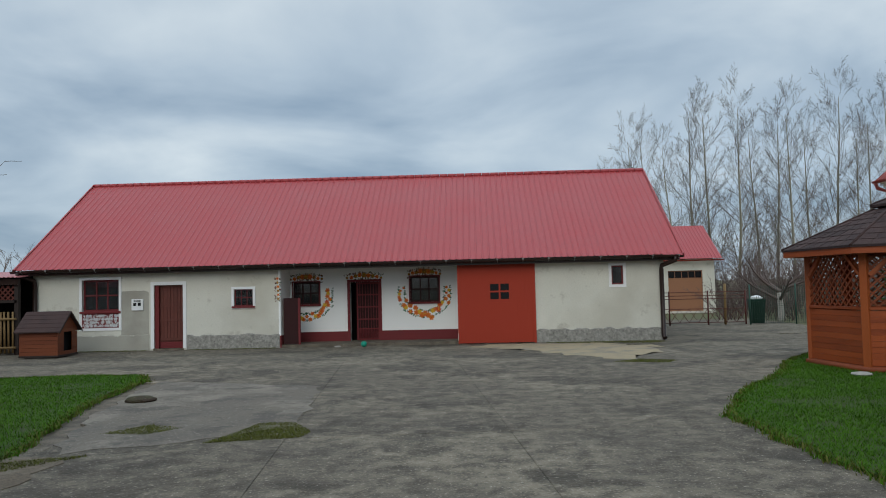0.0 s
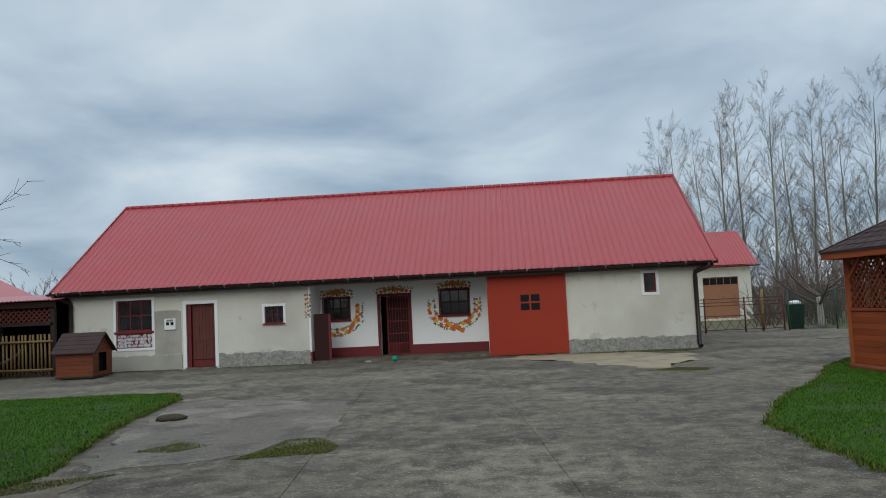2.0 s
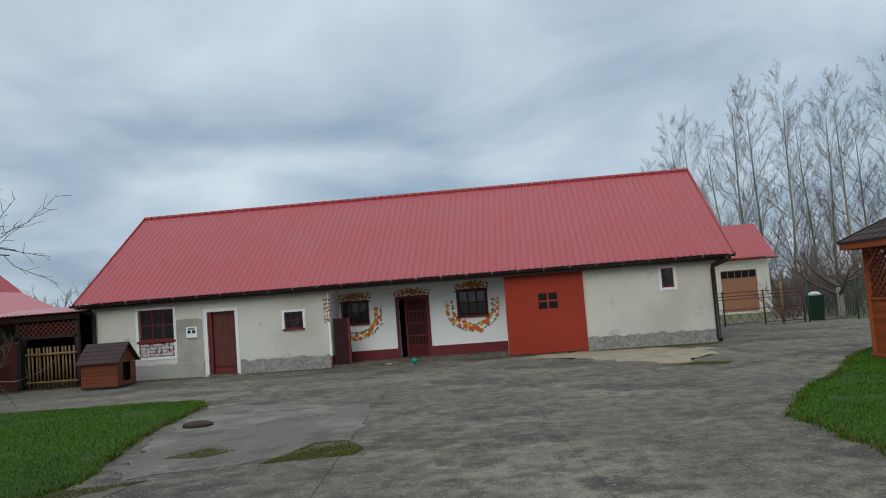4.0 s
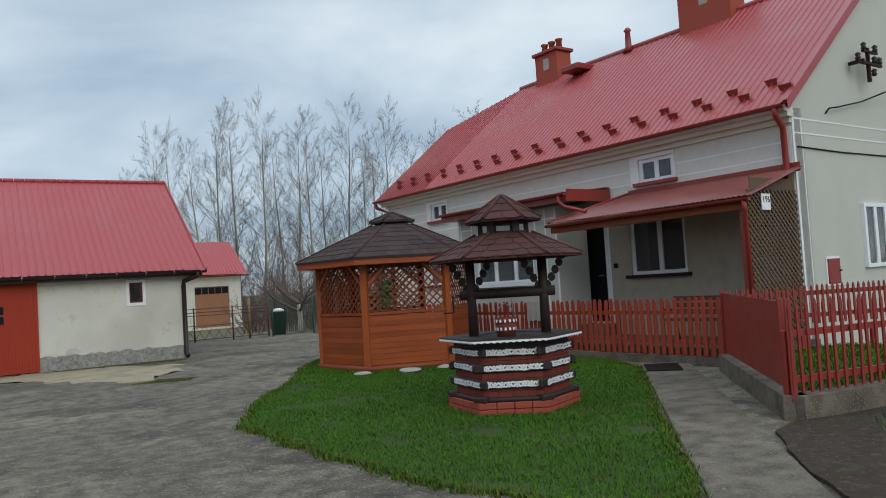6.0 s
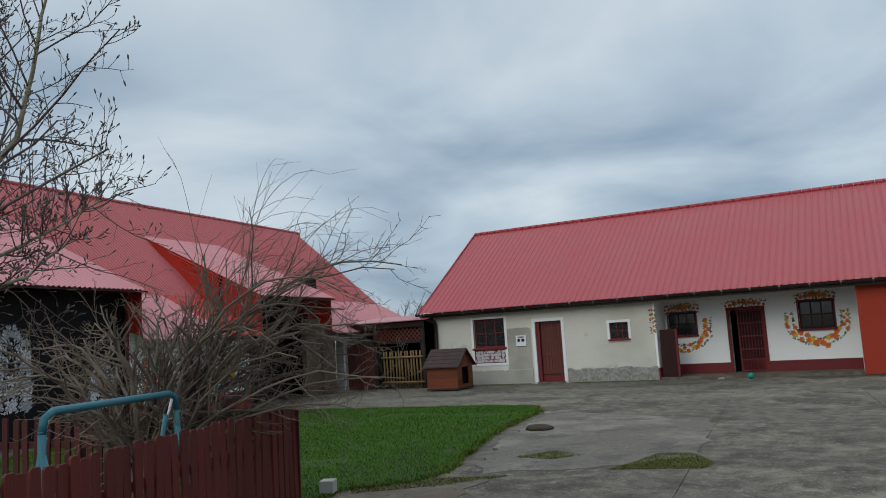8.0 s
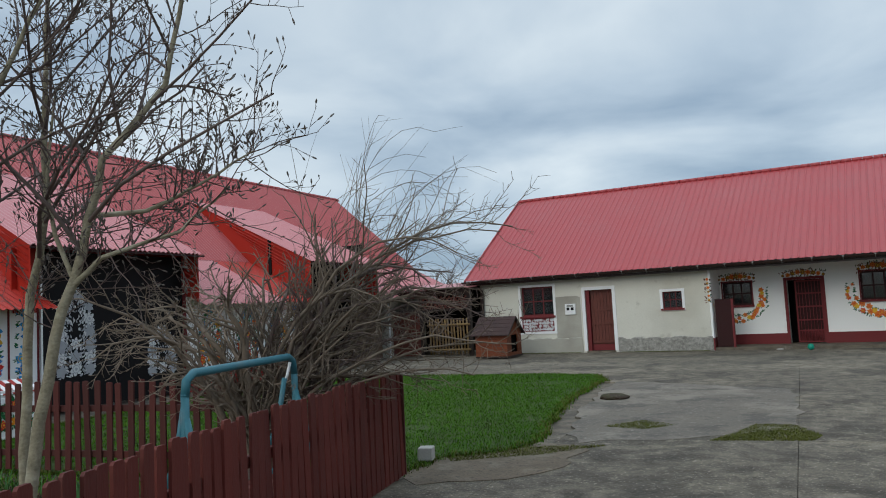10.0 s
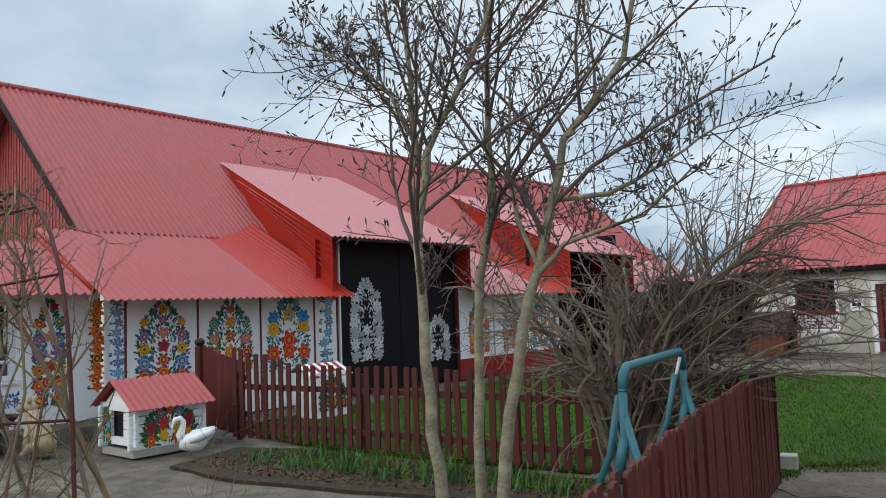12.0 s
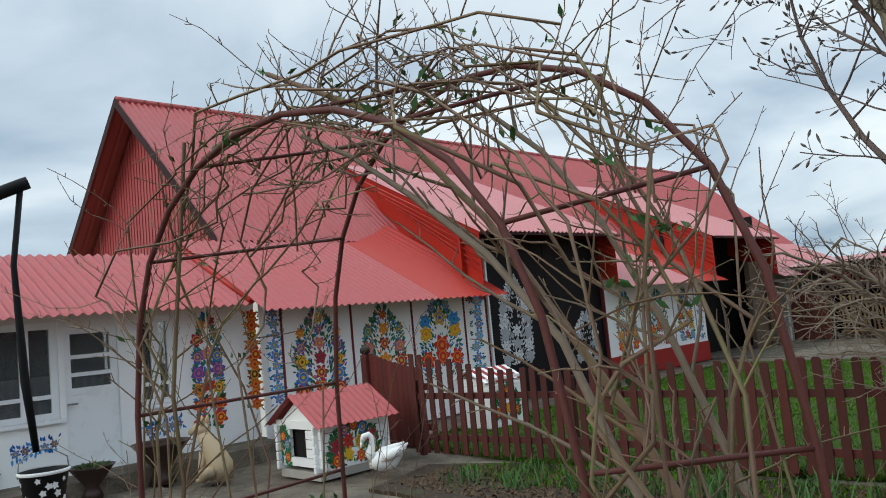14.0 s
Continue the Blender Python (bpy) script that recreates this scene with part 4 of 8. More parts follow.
box(sl, 0.002, 2.598, 0.002, 2.998, -0.05, 0.0)
bmesh.ops.bevel(sl, geom=[e for e in sl.edges if all(v.co.z > -0.01 for v in e.verts)], offset=0.004, segments=1, affect="EDGES")
slab0 = None
r5 = random.Random(5)
for i in range(-8, 5):
    for k in range(-8, 7):
        m = pose(i * 2.6, k * 3.0, r5.uniform(-0.002, 0.001), r5.uniform(-0.03, 0.03), r5.uniform(-0.03, 0.03), 0)
        c = YARD.matrix_world @ m @ Vector((1.3, 1.5, 0))
        if not (-17 < c.x < 10.5 and -9 < c.y < 24.0) or (c.y > 23 and c.x < 5.5) or (c.x < -6.2 and c.y < 15.2 and c.y > 2.5):
            continue
        if slab0 is None:
            slab0 = part("slab", sl, M_CONC, YARD, m=m)
        else:
            again("slab", slab0, YARD, m)
bm, _ = patch([(-6.0, 14.5), (-4.4, 14.0), (-2.75, 13.4), (-2.45, 11.6), (-2.25, 9.6), (-2.9, 9.0), (-3.9, 8.4), (-4.5, 8.1), (-5.0, 9.2), (-5.4, 10.6), (-5.85, 12.6)], 0.006, 0.03, 0.09, 33)
alone("damp_concrete", bm, M_WET, "smoother damp patch of grey concrete beside the lawn", "yard", kind="structure")
bm, _ = patch([(-5.7, 7.3), (-5.0, 8.1), (-4.35, 7.9), (-4.1, 7.0), (-4.5, 6.2), (-5.2, 5.7), (-5.7, 6.2)], 0.008, 0.04, 0.12, 34)
alone("bare_soil", bm, M_DIRT, "bare brown soil between the lawn and the concrete", "soil", kind="structure")
alone("back_lane", boxed(5.9, 12, 24.4, 34, -0.06, -0.012), M_CONC, "worn concrete lane beyond the barn", "yard", kind="structure")
bm, _ = patch([(-0.2, 21.6), (1.0, 20.4), (2.4, 18.2), (3.3, 17.2), (4.4, 18.6), (4.6, 20.6), (3.4, 22.0), (1.2, 22.2)], 0.005, 0.03, 0.30, 9)
alone("sand_spill", bm, M_SAND, "pale sand spilled over the concrete by the gate", "sand", kind="stuff")

# ---------------------------------------------------------------- house
MH = Matrix.Translation((12.78, 8.3, 0)) @ pose(0, 0, 0, 0, 0, -86.4)
HS = thing("house", MH, "grey stuccoed farmhouse with a steep red metal roof", "house")
EZH = 4.40
part("front_wall", wall(nb(), -13.7, 0, -0.1, EZH, 0, 0.35, [(-5.50, -4.45, 0.55, 2.70), (-3.87, -2.42, 1.57, 2.75), (-3.5, -2.6, 3.52, 4.02), (-11.4, -10.6, 3.50, 4.0), (-11.7, -10.5, 1.6, 3.05)]), M_STUCCO, HS)
bm = nb()
for x in (0.0, -13.7):
    quad(bm, [(x, 0, -0.1), (x, 7.6, -0.1), (x, 7.6, EZH), (x, 3.8, 7.75 if x == 0 else 6.6), (x, 0, EZH)])
quad(bm, [(-13.7, 7.6, -0.1), (0, 7.6, -0.1), (0, 7.6, EZH), (-13.7, 7.6, EZH)])
part("gable_wall", bm, M_STUCCO_DIM, HS)
# Unseen floor, coloured near-black as the house's inner shade.
part("inner_floor", boxed(-13.4, -0.2, 0.8, 7.4, 0.4, 0.5), M_DARK, HS)
sl_h = math.atan2(7.85 - 4.42, 4.15)
bm = sheet(nb(), (-11.2, 3.8, 7.85), (1, 0, 0), (0, -4.15, -3.43), 11.35, math.hypot(4.15, 3.43), pitch=0.17, h=0.022)
part("roof", bm, M_ROOFH, HS, "red ribbed metal roof")
bm = nb()
quad(bm, [(-11.2, 3.8, 7.85), (-11.2, -0.35, 4.42), (-14.05, -0.35, 4.42), (-14.05, 2.75, 6.98)])
quad(bm, [(-11.2, 3.8, 7.85), (-14.05, 2.75, 6.98), (-14.05, 4.85, 6.98)])
quad(bm, [(-14.05, 4.85, 6.98), (-14.05, 7.95, 4.42), (0.15, 7.95, 4.42), (0.15, 3.8, 7.85), (-11.2, 3.8, 7.85)])
RE = part("roof_end", bm, M_ROOFH, HS)
for i in range(17):
    k = -14.0 + i * 0.17
    f = (k + 14.05) / 2.85
    part("roof_rib", tube(nb(), [(k, 2.75 + 1.05 * f, 6.99 + 0.87 * f), (k, -0.35, 4.43)], 0.016, 4), M_ROOFH, RE)
part("ridge_cap", tube(nb(), [(-11.25, 3.8, 7.86), (0.15, 3.8, 7.86)], 0.08, 8), M_ROOFH, HS)
bm = nb()
quad(bm, [(0.16, -0.36, 4.48), (0.16, 3.8, 7.93), (0.16, 3.8, 7.73), (0.16, -0.36, 4.28)])
quad(bm, [(0.02, -0.36, 4.47), (0.16, -0.36, 4.47), (0.16, 3.8, 7.92), (0.02, 3.8, 7.92)])
part("verge_board", bm, M_ROOFH, HS)
part("cornice", boxed(-13.9, 0.05, -0.20, 0.0, 4.22, 4.36), M_CORN, HS, "cream moulded cornice under the eaves")
part("cornice_lip", boxed(-13.9, 0.05, -0.30, -0.20, 4.30, 4.38), M_CORN, HS)
part("cornice_foot", boxed(-13.75, 0.0, -0.07, 0.0, 4.12, 4.22), M_CORN, HS)
part("gutter", gutter(nb(), -14.0, 0.12, -0.42, 4.40), M_REDSTEEL, HS)
part("downpipe", tube(nb(), [(-0.05, -0.42, 4.36), (-0.05, -0.40, 4.22), (-0.10, -0.12, 4.05), (-0.10, -0.10, 3.2), (-0.10, -0.10, 0.2)], 0.055, 10), M_REDSTEEL, HS)
part("downpipe", tube(nb(), [(-13.9, -0.42, 4.36), (-13.9, -0.38, 4.2), (-13.6, -0.1, 4.0), (-13.6, -0.08, 0.2)], 0.055, 10), M_REDSTEEL, HS)
for z in (3.785, 3.52):
    for xa, xb in ((-13.6, -11.66), (-10.5, -3.75), (-2.5, -0.02)):
        part("stucco_band", boxed(xa, xb, -0.006, 0, z, z + 0.028), M_TRIM, HS)
part("stucco_band", boxed(-13.6, -8.9, -0.006, 0, 3.2, 3.228), M_TRIM, HS)
part("stucco_band", boxed(-0.12, -0.02, -0.008, 0, 0.3, 4.06), M_TRIM, HS)
for z in (4.19, 3.93):
    part("stucco_band", boxed(0.0, 0.008, 0.0, 7.5, z, z + 0.028), M_TRIM, HS)
part("stucco_band", boxed(0.0, 0.01, 0.0, 0.06, 0, 4.4), M_TRIM, HS)
part("stucco_band", boxed(0.0, 0.008, 0.28, 0.31, 0, 4.19), M_TRIM, HS)
part("wall_cable", tube(nb(), [(0.02, 0.1, 3.69), (0.02, 1.6, 3.66), (0.02, 3.6, 3.67), (0.02, 7.4, 3.64)], 0.014, 5), M_BLACK, HS)
# Thin sheet, browner than the wall; the porch's shade is in its colour.
part("porch_wall", wall(nb(), -5.10, -0.13, 0.28, 3.20, -0.006, -0.002, [(-5.2, -4.45, 0.2, 2.70), (-3.87, -2.42, 1.57, 2.75)]), M_STUCCOB, HS, "bare beige stucco under the porch, shade in its colour")
# openings
for x0, x1, z0, z1, mu, cur in ((-3.87, -2.42, 1.57, 2.75, (-3.1,), None), (-3.5, -2.6, 3.52, 4.02, (-3.05,), (3.52, 4.02)), (-11.4, -10.6, 3.5, 4.0, (-11.0,), (3.5, 4.0)), (-11.7, -10.5, 1.6, 3.05, (-11.1,), None)):
    pvc_window(HS, x0, x1, z0, z1, 0.04, mull=mu, cur=cur, back=M_BLUECURT)
    part("window_sill", boxed(x0 - 0.1, x1 + 0.1, -0.10, 0.12, z0 - 0.07, z0), M_REDSTEEL if z0 > 3 else M_DARKDOOR, HS)
for x0, x1, z0, z1 in ((-3.5, -2.6, 3.52, 4.02), (-11.4, -10.6, 3.5, 4.0)):
    part("surround_side", boxed(x0 - 0.22, x0, -0.012, 0, z0 - 0.05, z1 + 0.08), M_TRIM, HS)
    part("surround_side", boxed(x1, x1 + 0.05, -0.012, 0, z0 - 0.05, z1 + 0.08), M_TRIM, HS)
    part("surround_head", boxed(x0, x1, -0.012, 0, z1, z1 + 0.08), M_TRIM, HS)
HD = part("door", boxed(-5.50, -4.66, 0.14, 0.2, 0.55, 2.70), M_BLACK, HS, "black entrance door with a white jamb")
part("side_panel", boxed(-4.66, -4.45, 0.06, 0.22, 0.55, 2.70), M_PVC, HD)
part("door_handle", tube(nb(), [(-4.8, 0.12, 1.6), (-4.8, 0.08, 1.6), (-4.92, 0.08, 1.6)], 0.012, 6), M_GREY, HD)
part("door_lamp", boxed(-4.35, -4.25, -0.05, 0.0, 1.75, 1.85, bev=0.01), M_BLACK, HS)
# projecting bay with its own roof
bm = wall(nb(), -8.8, -5.13, -0.1, 3.24, -0.95, -0.7, [(-8.15, -5.95, 1.54, 2.6)])
for x0, x1 in ((-8.8, -8.55), (-5.38, -5.13)):
    box(bm, x0, x1, -0.7, 0.0, -0.1, 3.24)
part("bay_wall", bm, M_STUCCO_DIM, HS)
pvc_window(HS, -8.15, -5.95, 1.54, 2.6, -0.9, mull=(-7.42, -6.68))
part("window_sill", boxed(-8.25, -5.85, -1.05, -0.85, 1.47, 1.54), M_PVC, HS)
for x in (-8.7, -8.25, -5.85, -5.5, -5.16):
    part("stucco_band", boxed(x - 0.02, x + 0.02, -0.958, -0.95, 0.0, 3.2), M_TRIM, HS)
for xa, xb in ((-8.68, -8.27), (-5.83, -5.52), (-5.48, -5.18)):
    part("stucco_band", boxed(xa, xb, -0.957, -0.95, 2.95, 2.985), M_TRIM, HS)
part("bay_roof", sheet(nb(), (-8.95, 0.0, 3.56), (1, 0, 0), (0, -1.40, -0.14), 4.62, 1.41, pitch=0.14, h=0.02, prof=SINE), M_PORCH, HS, "red corrugated bay roof")
part("bay_gutter", gutter(nb(), -8.98, -4.32, -1.44, 3.42, 0.06), M_REDSTEEL, HS)
part("bay_fascia", boxed(-8.95, -4.33, -1.38, -1.35, 3.24, 3.42), M_REDSTEEL, HS)
part("bay_fascia", boxed(-4.36, -4.33, -1.35, 0.0, 3.24, 3.50), M_REDSTEEL, HS)
part("bay_soffit", boxed(-8.95, -4.36, -1.35, -0.95, 3.24, 3.26), M_BROWNMETAL, HS)
part("bay_pipe", tube(nb(), [(-4.5, -1.44, 3.38), (-4.5, -1.44, 3.24), (-4.38, -1.40, 3.12), (-3.9, -1.25, 2.96)], 0.04, 8), M_REDSTEEL, HS)
part("roof_upstand", boxed(-3.8, 0.1, -0.03, 0.0, 3.24, 3.40), M_REDSTEEL, HS)
# porch
bm = sheet(nb(), (-4.6, -0.04, 3.30), (1, 0, 0), (0, -1.65, -0.53), 4.75, 1.73, pitch=0.1, h=0.02, prof=SINE)
for v in bm.verts:
    v.co.x = 0.15 - (0.15 - v.co.x) * (1 - 0.17 * (v.co.y + 1.69) / 1.65)
PRF = part("porch_roof", bm, M_PORCH, HS, "weathered red-brown corrugated porch roof")
part("porch_gutter", gutter(nb(), -4.65, 0.15, -1.72, 2.74, 0.06), M_REDSTEEL, PRF)
part("porch_beam", boxed(-4.6, 0.0, -1.64, -1.50, 2.56, 2.70), M_LATT, PRF)
part("porch_verge", tube(nb(), [(-3.8, -0.05, 3.33), (-4.62, -1.7, 2.79)], 0.03, 6), M_REDSTEEL, PRF)
part("porch_pipe", tube(nb(), [(0.05, -1.72, 2.70), (0.05, -1.70, 2.55), (0.0, -1.62, 2.4), (0.0, -1.60, 0.3)], 0.04, 8), M_REDSTEEL, PRF)
for x in (-0.08,):
    part("porch_post", boxed(x - 0.06, x + 0.06, -1.58, -1.46, 0.25, 2.56), M_REDSTEEL, PRF)
bm = nb()
def lattice(bm, w, h, step, bw, org, ax, dn, th=0.012):
    """Crossed laths in a w x h field: org corner, ax along, dn the facing direction."""
    org, ax, dn = Vector(org), Vector(ax).normalized(), Vector(dn).normalized()
    up = Vector((0, 0, 1))
    for sgn in (1, -1):
        k = -h
        while k < w:
            # line x = k + s (or mirrored), 0 <= z <= h
            a0, z0 = (k, 0.0) if k >= 0 else (0.0, -k)
            a1, z1 = (k + h, h) if k + h <= w else (w, w - k)
            if a1 - a0 > 0.03:
                if sgn < 0:
                    a0, a1 = w - a0, w - a1
                p, q = org + ax * a0 + up * z0, org + ax * a1 + up * z1
                d = (q - p).normalized(); s = d.cross(dn).normalized() * (bw / 2)
                o = dn * (th * (0.0 if sgn > 0 else 1.0))
                vs = [bm.verts.new(v) for v in (p - s + o, p + s + o, q + s + o, q - s + o, p - s + o + dn * th, p + s + o + dn * th, q + s + o + dn * th, q - s + o + dn * th)]
                for f in ((0, 1, 2, 3), (4, 7, 6, 5), (0, 4, 5, 1), (2, 6, 7, 3), (1, 5, 6, 2), (0, 3, 7, 4)):
                    bm.faces.new([vs[i] for i in f])
            k += step
    return bm
part("porch_lattice", lattice(nb(), 1.5, 2.5, 0.115, 0.038, (0.0, -1.56, 0.4), (0, 1, 0), (1, 0, 0)), M_OLDWOOD, PRF, "brown crossed-lath lattice")
part("porch_cladding", boxed(-0.04, -0.02, -1.4, -0.05, 2.9, 3.1), M_OLDWOOD, PRF)
NP = tagged(part("number_plate", boxed(0.03, 0.05, -1.2, -0.94, 2.54, 2.82, bev=0.004), M_PVC, None, m=MH), "white house number plate", "sign")
txt = bpy.data.curves.new("digits", "FONT")
txt.body, txt.size, txt.align_x, txt.align_y = "196", 0.15, "CENTER", "CENTER"
txt.extrude = 0.001
t_ob = new("digits", txt)
t_ob.data.materials.append(M_BLACK)
t_ob.parent = NP
t_ob.matrix_basis = Matrix.Translation((0.053, -1.07, 2.72)) @ pose(0, 0, 0, 90, 0, 90)
# terrace, gable window, service box
part("terrace", boxed(-13.0, 0.2, -1.95, 0.0, -0.1, 0.28), M_CONC2, HS)
part("step", boxed(-5.6, -4.4, -0.5, 0.0, 0.28, 0.52), M_CONC2, HS)
pvc_window(HS, 0, 0.9, 1.45, 2.7, 0, mull=(0.45,)).matrix_basis = Matrix.Translation((0.02, 2.2, 0)) @ pose(0, 0, 0, 0, 0, 90) @ Matrix.Translation((0, -0.05, 0))
SVB = part("service_box", boxed(0.0, 0.05, 0.78, 1.18, 1.20, 1.66, bev=0.01), M_REDSTEEL, HS, "red metal service cover")
part("cover_border", boxed(0.0, 0.02, 0.74, 1.22, 1.16, 1.70), M_TRIM, SVB)
part("cover_handle", boxed(0.05, 0.075, 1.13, 1.19, 1.42, 1.45), M_BLACK, SVB)
INS = part("insulator_bracket", boxed(0.0, 0.30, 2.2, 2.26, 5.40, 5.46), M_DARKDOOR, HS, "dark iron bracket with power line insulators")
part("bracket_bar", boxed(0.22, 0.28, 2.05, 3.0, 5.38, 5.43), M_DARKDOOR, INS)
part("bracket_post", boxed(0.20, 0.26, 2.5, 2.56, 5.05, 5.72), M_DARKDOOR, INS)
part("bracket_bar", boxed(0.22, 0.28, 2.3, 2.85, 5.62, 5.66), M_DARKDOOR, INS)
for dy, dz in ((2.1, 5.43), (2.75, 5.43), (2.95, 5.43), (2.35, 5.66), (2.8, 5.66), (2.7, 5.18)):
    part("insulator", lathe(nb(), [(0.03, 0), (0.06, 0.04), (0.035, 0.07), (0.06, 0.11), (0.02, 0.15)], 8, c=(0.25, dy, dz)), M_BROWNMETAL, INS)
tagged(part("cable", tube(nb(), [(0.02, 1.15, 4.36), (0.06, 1.22, 4.46), (0.1, 1.5, 4.50), (0.1, 2.4, 4.68), (0.3, 3.7, 5.08), (2.0, 7.0, 6.2)], 0.016, 5), M_BLACK, None, m=MH), "black overhead power cable", "cable")
# chimneys, vent, hatch, snow guards
def chimney(x, w, d, z1, pots):
    ch = part("chimney", boxed(x - w / 2, x + w / 2, 3.8 - d / 2, 3.8 + d / 2, 7.2, z1), M_PLINTH, HS, "red painted brick chimney")
    part("chimney_cap", boxed(x - w / 2 - 0.08, x + w / 2 + 0.08, 3.8 - d / 2 - 0.08, 3.8 + d / 2 + 0.08, z1, z1 + 0.1, bev=0.015), M_REDSTEEL, ch)
    part("bare_patch", boxed(x - 0.12, x + 0.12, 3.8 - d / 2 - 0.006, 3.8 - d / 2, z1 - 0.5, z1 - 0.15), M_STONE, ch)
    for k in range(pots):
        part("chimney_pot", lathe(nb(), [(0.10, 0), (0.09, 0.25), (0.12, 0.27), (0.12, 0.32)], 10, c=(x - w / 2 + (k + 0.5) * w / pots, 3.8, z1 + 0.1)), M_PLINTH, ch)
chimney(-9.7, 0.95, 0.6, 8.55, 3)
chimney(-4.0, 1.5, 0.6, 8.7, 2)
part("vent_pipe", lathe(nb(), [(0.16, 0), (0.09, 0.15), (0.07, 0.55), (0.11, 0.6), (0.05, 0.68)], 10, c=(-6.6, 3.7, 7.75)), M_REDSTEEL, HS)
HT = part("roof_hatch", boxed(-8.5, -7.8, 2.9, 3.6, 7.55, 7.72, bev=0.02), M_REDSTEEL, HS)
sg = None
for row in range(2):
    for k in range(17):
        x = -0.04 - k * 0.81 - row * 0.40
        y = -0.02 + row * 0.26
        z = 4.42 + (y + 0.35) * 0.8265
        if sg is None:
            b = nb()
            quad(b, [(-0.09, 0, 0), (0.09, 0, 0), (0.13, -0.05, 0.12), (-0.13, -0.05, 0.12)])
            quad(b, [(-0.13, -0.05, 0.12), (0.13, -0.05, 0.12), (0.10, 0.08, 0.14), (-0.10, 0.08, 0.14)])
            box(b, -0.02, 0.02, -0.02, 0.12, -0.02, 0.10)
            sg = part("snow_guard", b, M_REDSTEEL, HS, m=pose(x, y, z))
        else:
            again("snow_guard", sg, HS, pose(x, y, z))

# ---------------------------------------------------------------- hexagonal roofs of shingles
def hexpt(r, k, a0):
    a = radians(a0 + 60 * k)
    return Vector((r * math.cos(a), r * math.sin(a), 0))

def hip_roof(parent, r0, z0, r1, z1, a0, rows, w, mt, name="shingle", lift=0.012, scallop=False):
    """Overlapping shingles on the six slopes between radius r0 at z0 and r1 at z1."""
    b = nb()
    for k in range(6):
        p, q = hexpt(r0, k, a0), hexpt(r0, k + 1, a0)
        s, t = hexpt(r1, k, a0), hexpt(r1, k + 1, a0)
        quad(b, [p + Vector((0, 0, z0)), q + Vector((0, 0, z0)), t + Vector((0, 0, z1)), s + Vector((0, 0, z1))])
        quad(b, [s + Vector((0, 0, z1 - 0.03)), t + Vector((0, 0, z1 - 0.03)), q + Vector((0, 0, z0 - 0.03)), p + Vector((0, 0, z0 - 0.03))])
        quad(b, [p + Vector((0, 0, z0 - 0.03)), q + Vector((0, 0, z0 - 0.03)), q + Vector((0, 0, z0)), p + Vector((0, 0, z0))])
    deck = part("roof", b, mt, parent)
    rr = random.Random(11)
    for k in range(6):
        p, q = hexpt(r0, k, a0) + Vector((0, 0, z0)), hexpt(r0, k + 1, a0) + Vector((0, 0, z0))
        s, t = hexpt(r1, k, a0) + Vector((0, 0, z1)), hexpt(r1, k + 1, a0) + Vector((0, 0, z1))
        nr = (q - p).cross(s - p).normalized()
        if nr.z < 0: nr = -nr
        for j in range(rows):
            f0, f1 = j / rows, min((j + 1.25) / rows, 1.0)
            a, b_ = p.lerp(s, f0), q.lerp(t, f0)
            c, d = p.lerp(s, f1), q.lerp(t, f1)
            L = (b_ - a).length
            cnt = max(1, round(L / w))
            for i in range(cnt):
                g0, g1 = i / cnt, (i + 1) / cnt
                g0s, g1s = g0 + 0.012 / max(cnt * w, 0.1), g1 - 0.012 / max(cnt * w, 0.1)
                bb = nb()
                lo = nr * (lift + rr.uniform(0, 0.004)); hi = nr * 0.003
                A, B = a.lerp(b_, g0s), a.lerp(b_, g1s)
                Cc, D = c.lerp(d, g1s), c.lerp(d, g0s)
                if scallop:
                    mid = A.lerp(B, 0.5) - (s - p).normalized() * 0.04
                    top = [A + lo, mid.lerp(A, 0.45) + lo, mid.lerp(B, 0.45) + lo, B + lo, Cc + hi, D + hi]
                else:
                    top = [A + lo, B + lo, Cc + hi, D + hi]
                low = [v - nr * 0.006 for v in top]
                tv = [bb.verts.new(v) for v in top]; lv = [bb.verts.new(v) for v in low]
                bb.faces.new(tv)
                for x in range(len(tv)):
                    y = (x + 1) % len(tv)
                    bb.faces.new((tv[x], lv[x], lv[y], tv[y]))
                part(name, bb, mt, deck)
        tubeb = tube(nb(), [p + nr * 0.01, s + nr * 0.01], 0.025, 6)
        part("hip_cap", tubeb, mt, deck)
    return deck

# gazebo
GA = 339.8 - 90 - 30
GZ = thing("gazebo", pose(8.13, 14.84, 0), "hexagonal orange-stained wooden gazebo with lattice and shingle roof", "gazebo")
R = 1.65
part("base_board", lathe(nb(), [(R + 0.10, 0.0), (R + 0.10, 0.10), (R + 0.02, 0.12)], 6), M_LATT, GZ, m=pose(0, 0, 0, 0, 0, GA))
part("floor", lathe(nb(), [(R, 0.10), (R, 0.13)], 6), M_LATT, GZ, m=pose(0, 0, 0, 0, 0, GA))
post = None
for k in range(6):
    p = hexpt(R, k, GA)
    m = Matrix.Translation(p) @ pose(0, 0, 0, 0, 0, GA + 60 * k)
    if post is None:
        post = part("post", boxed(-0.07, 0.05, -0.065, 0.065, 0.1, 2.2, bev=0.008), M_PINEV, GZ, m=m)
    else:
        again("post", post, GZ, m)
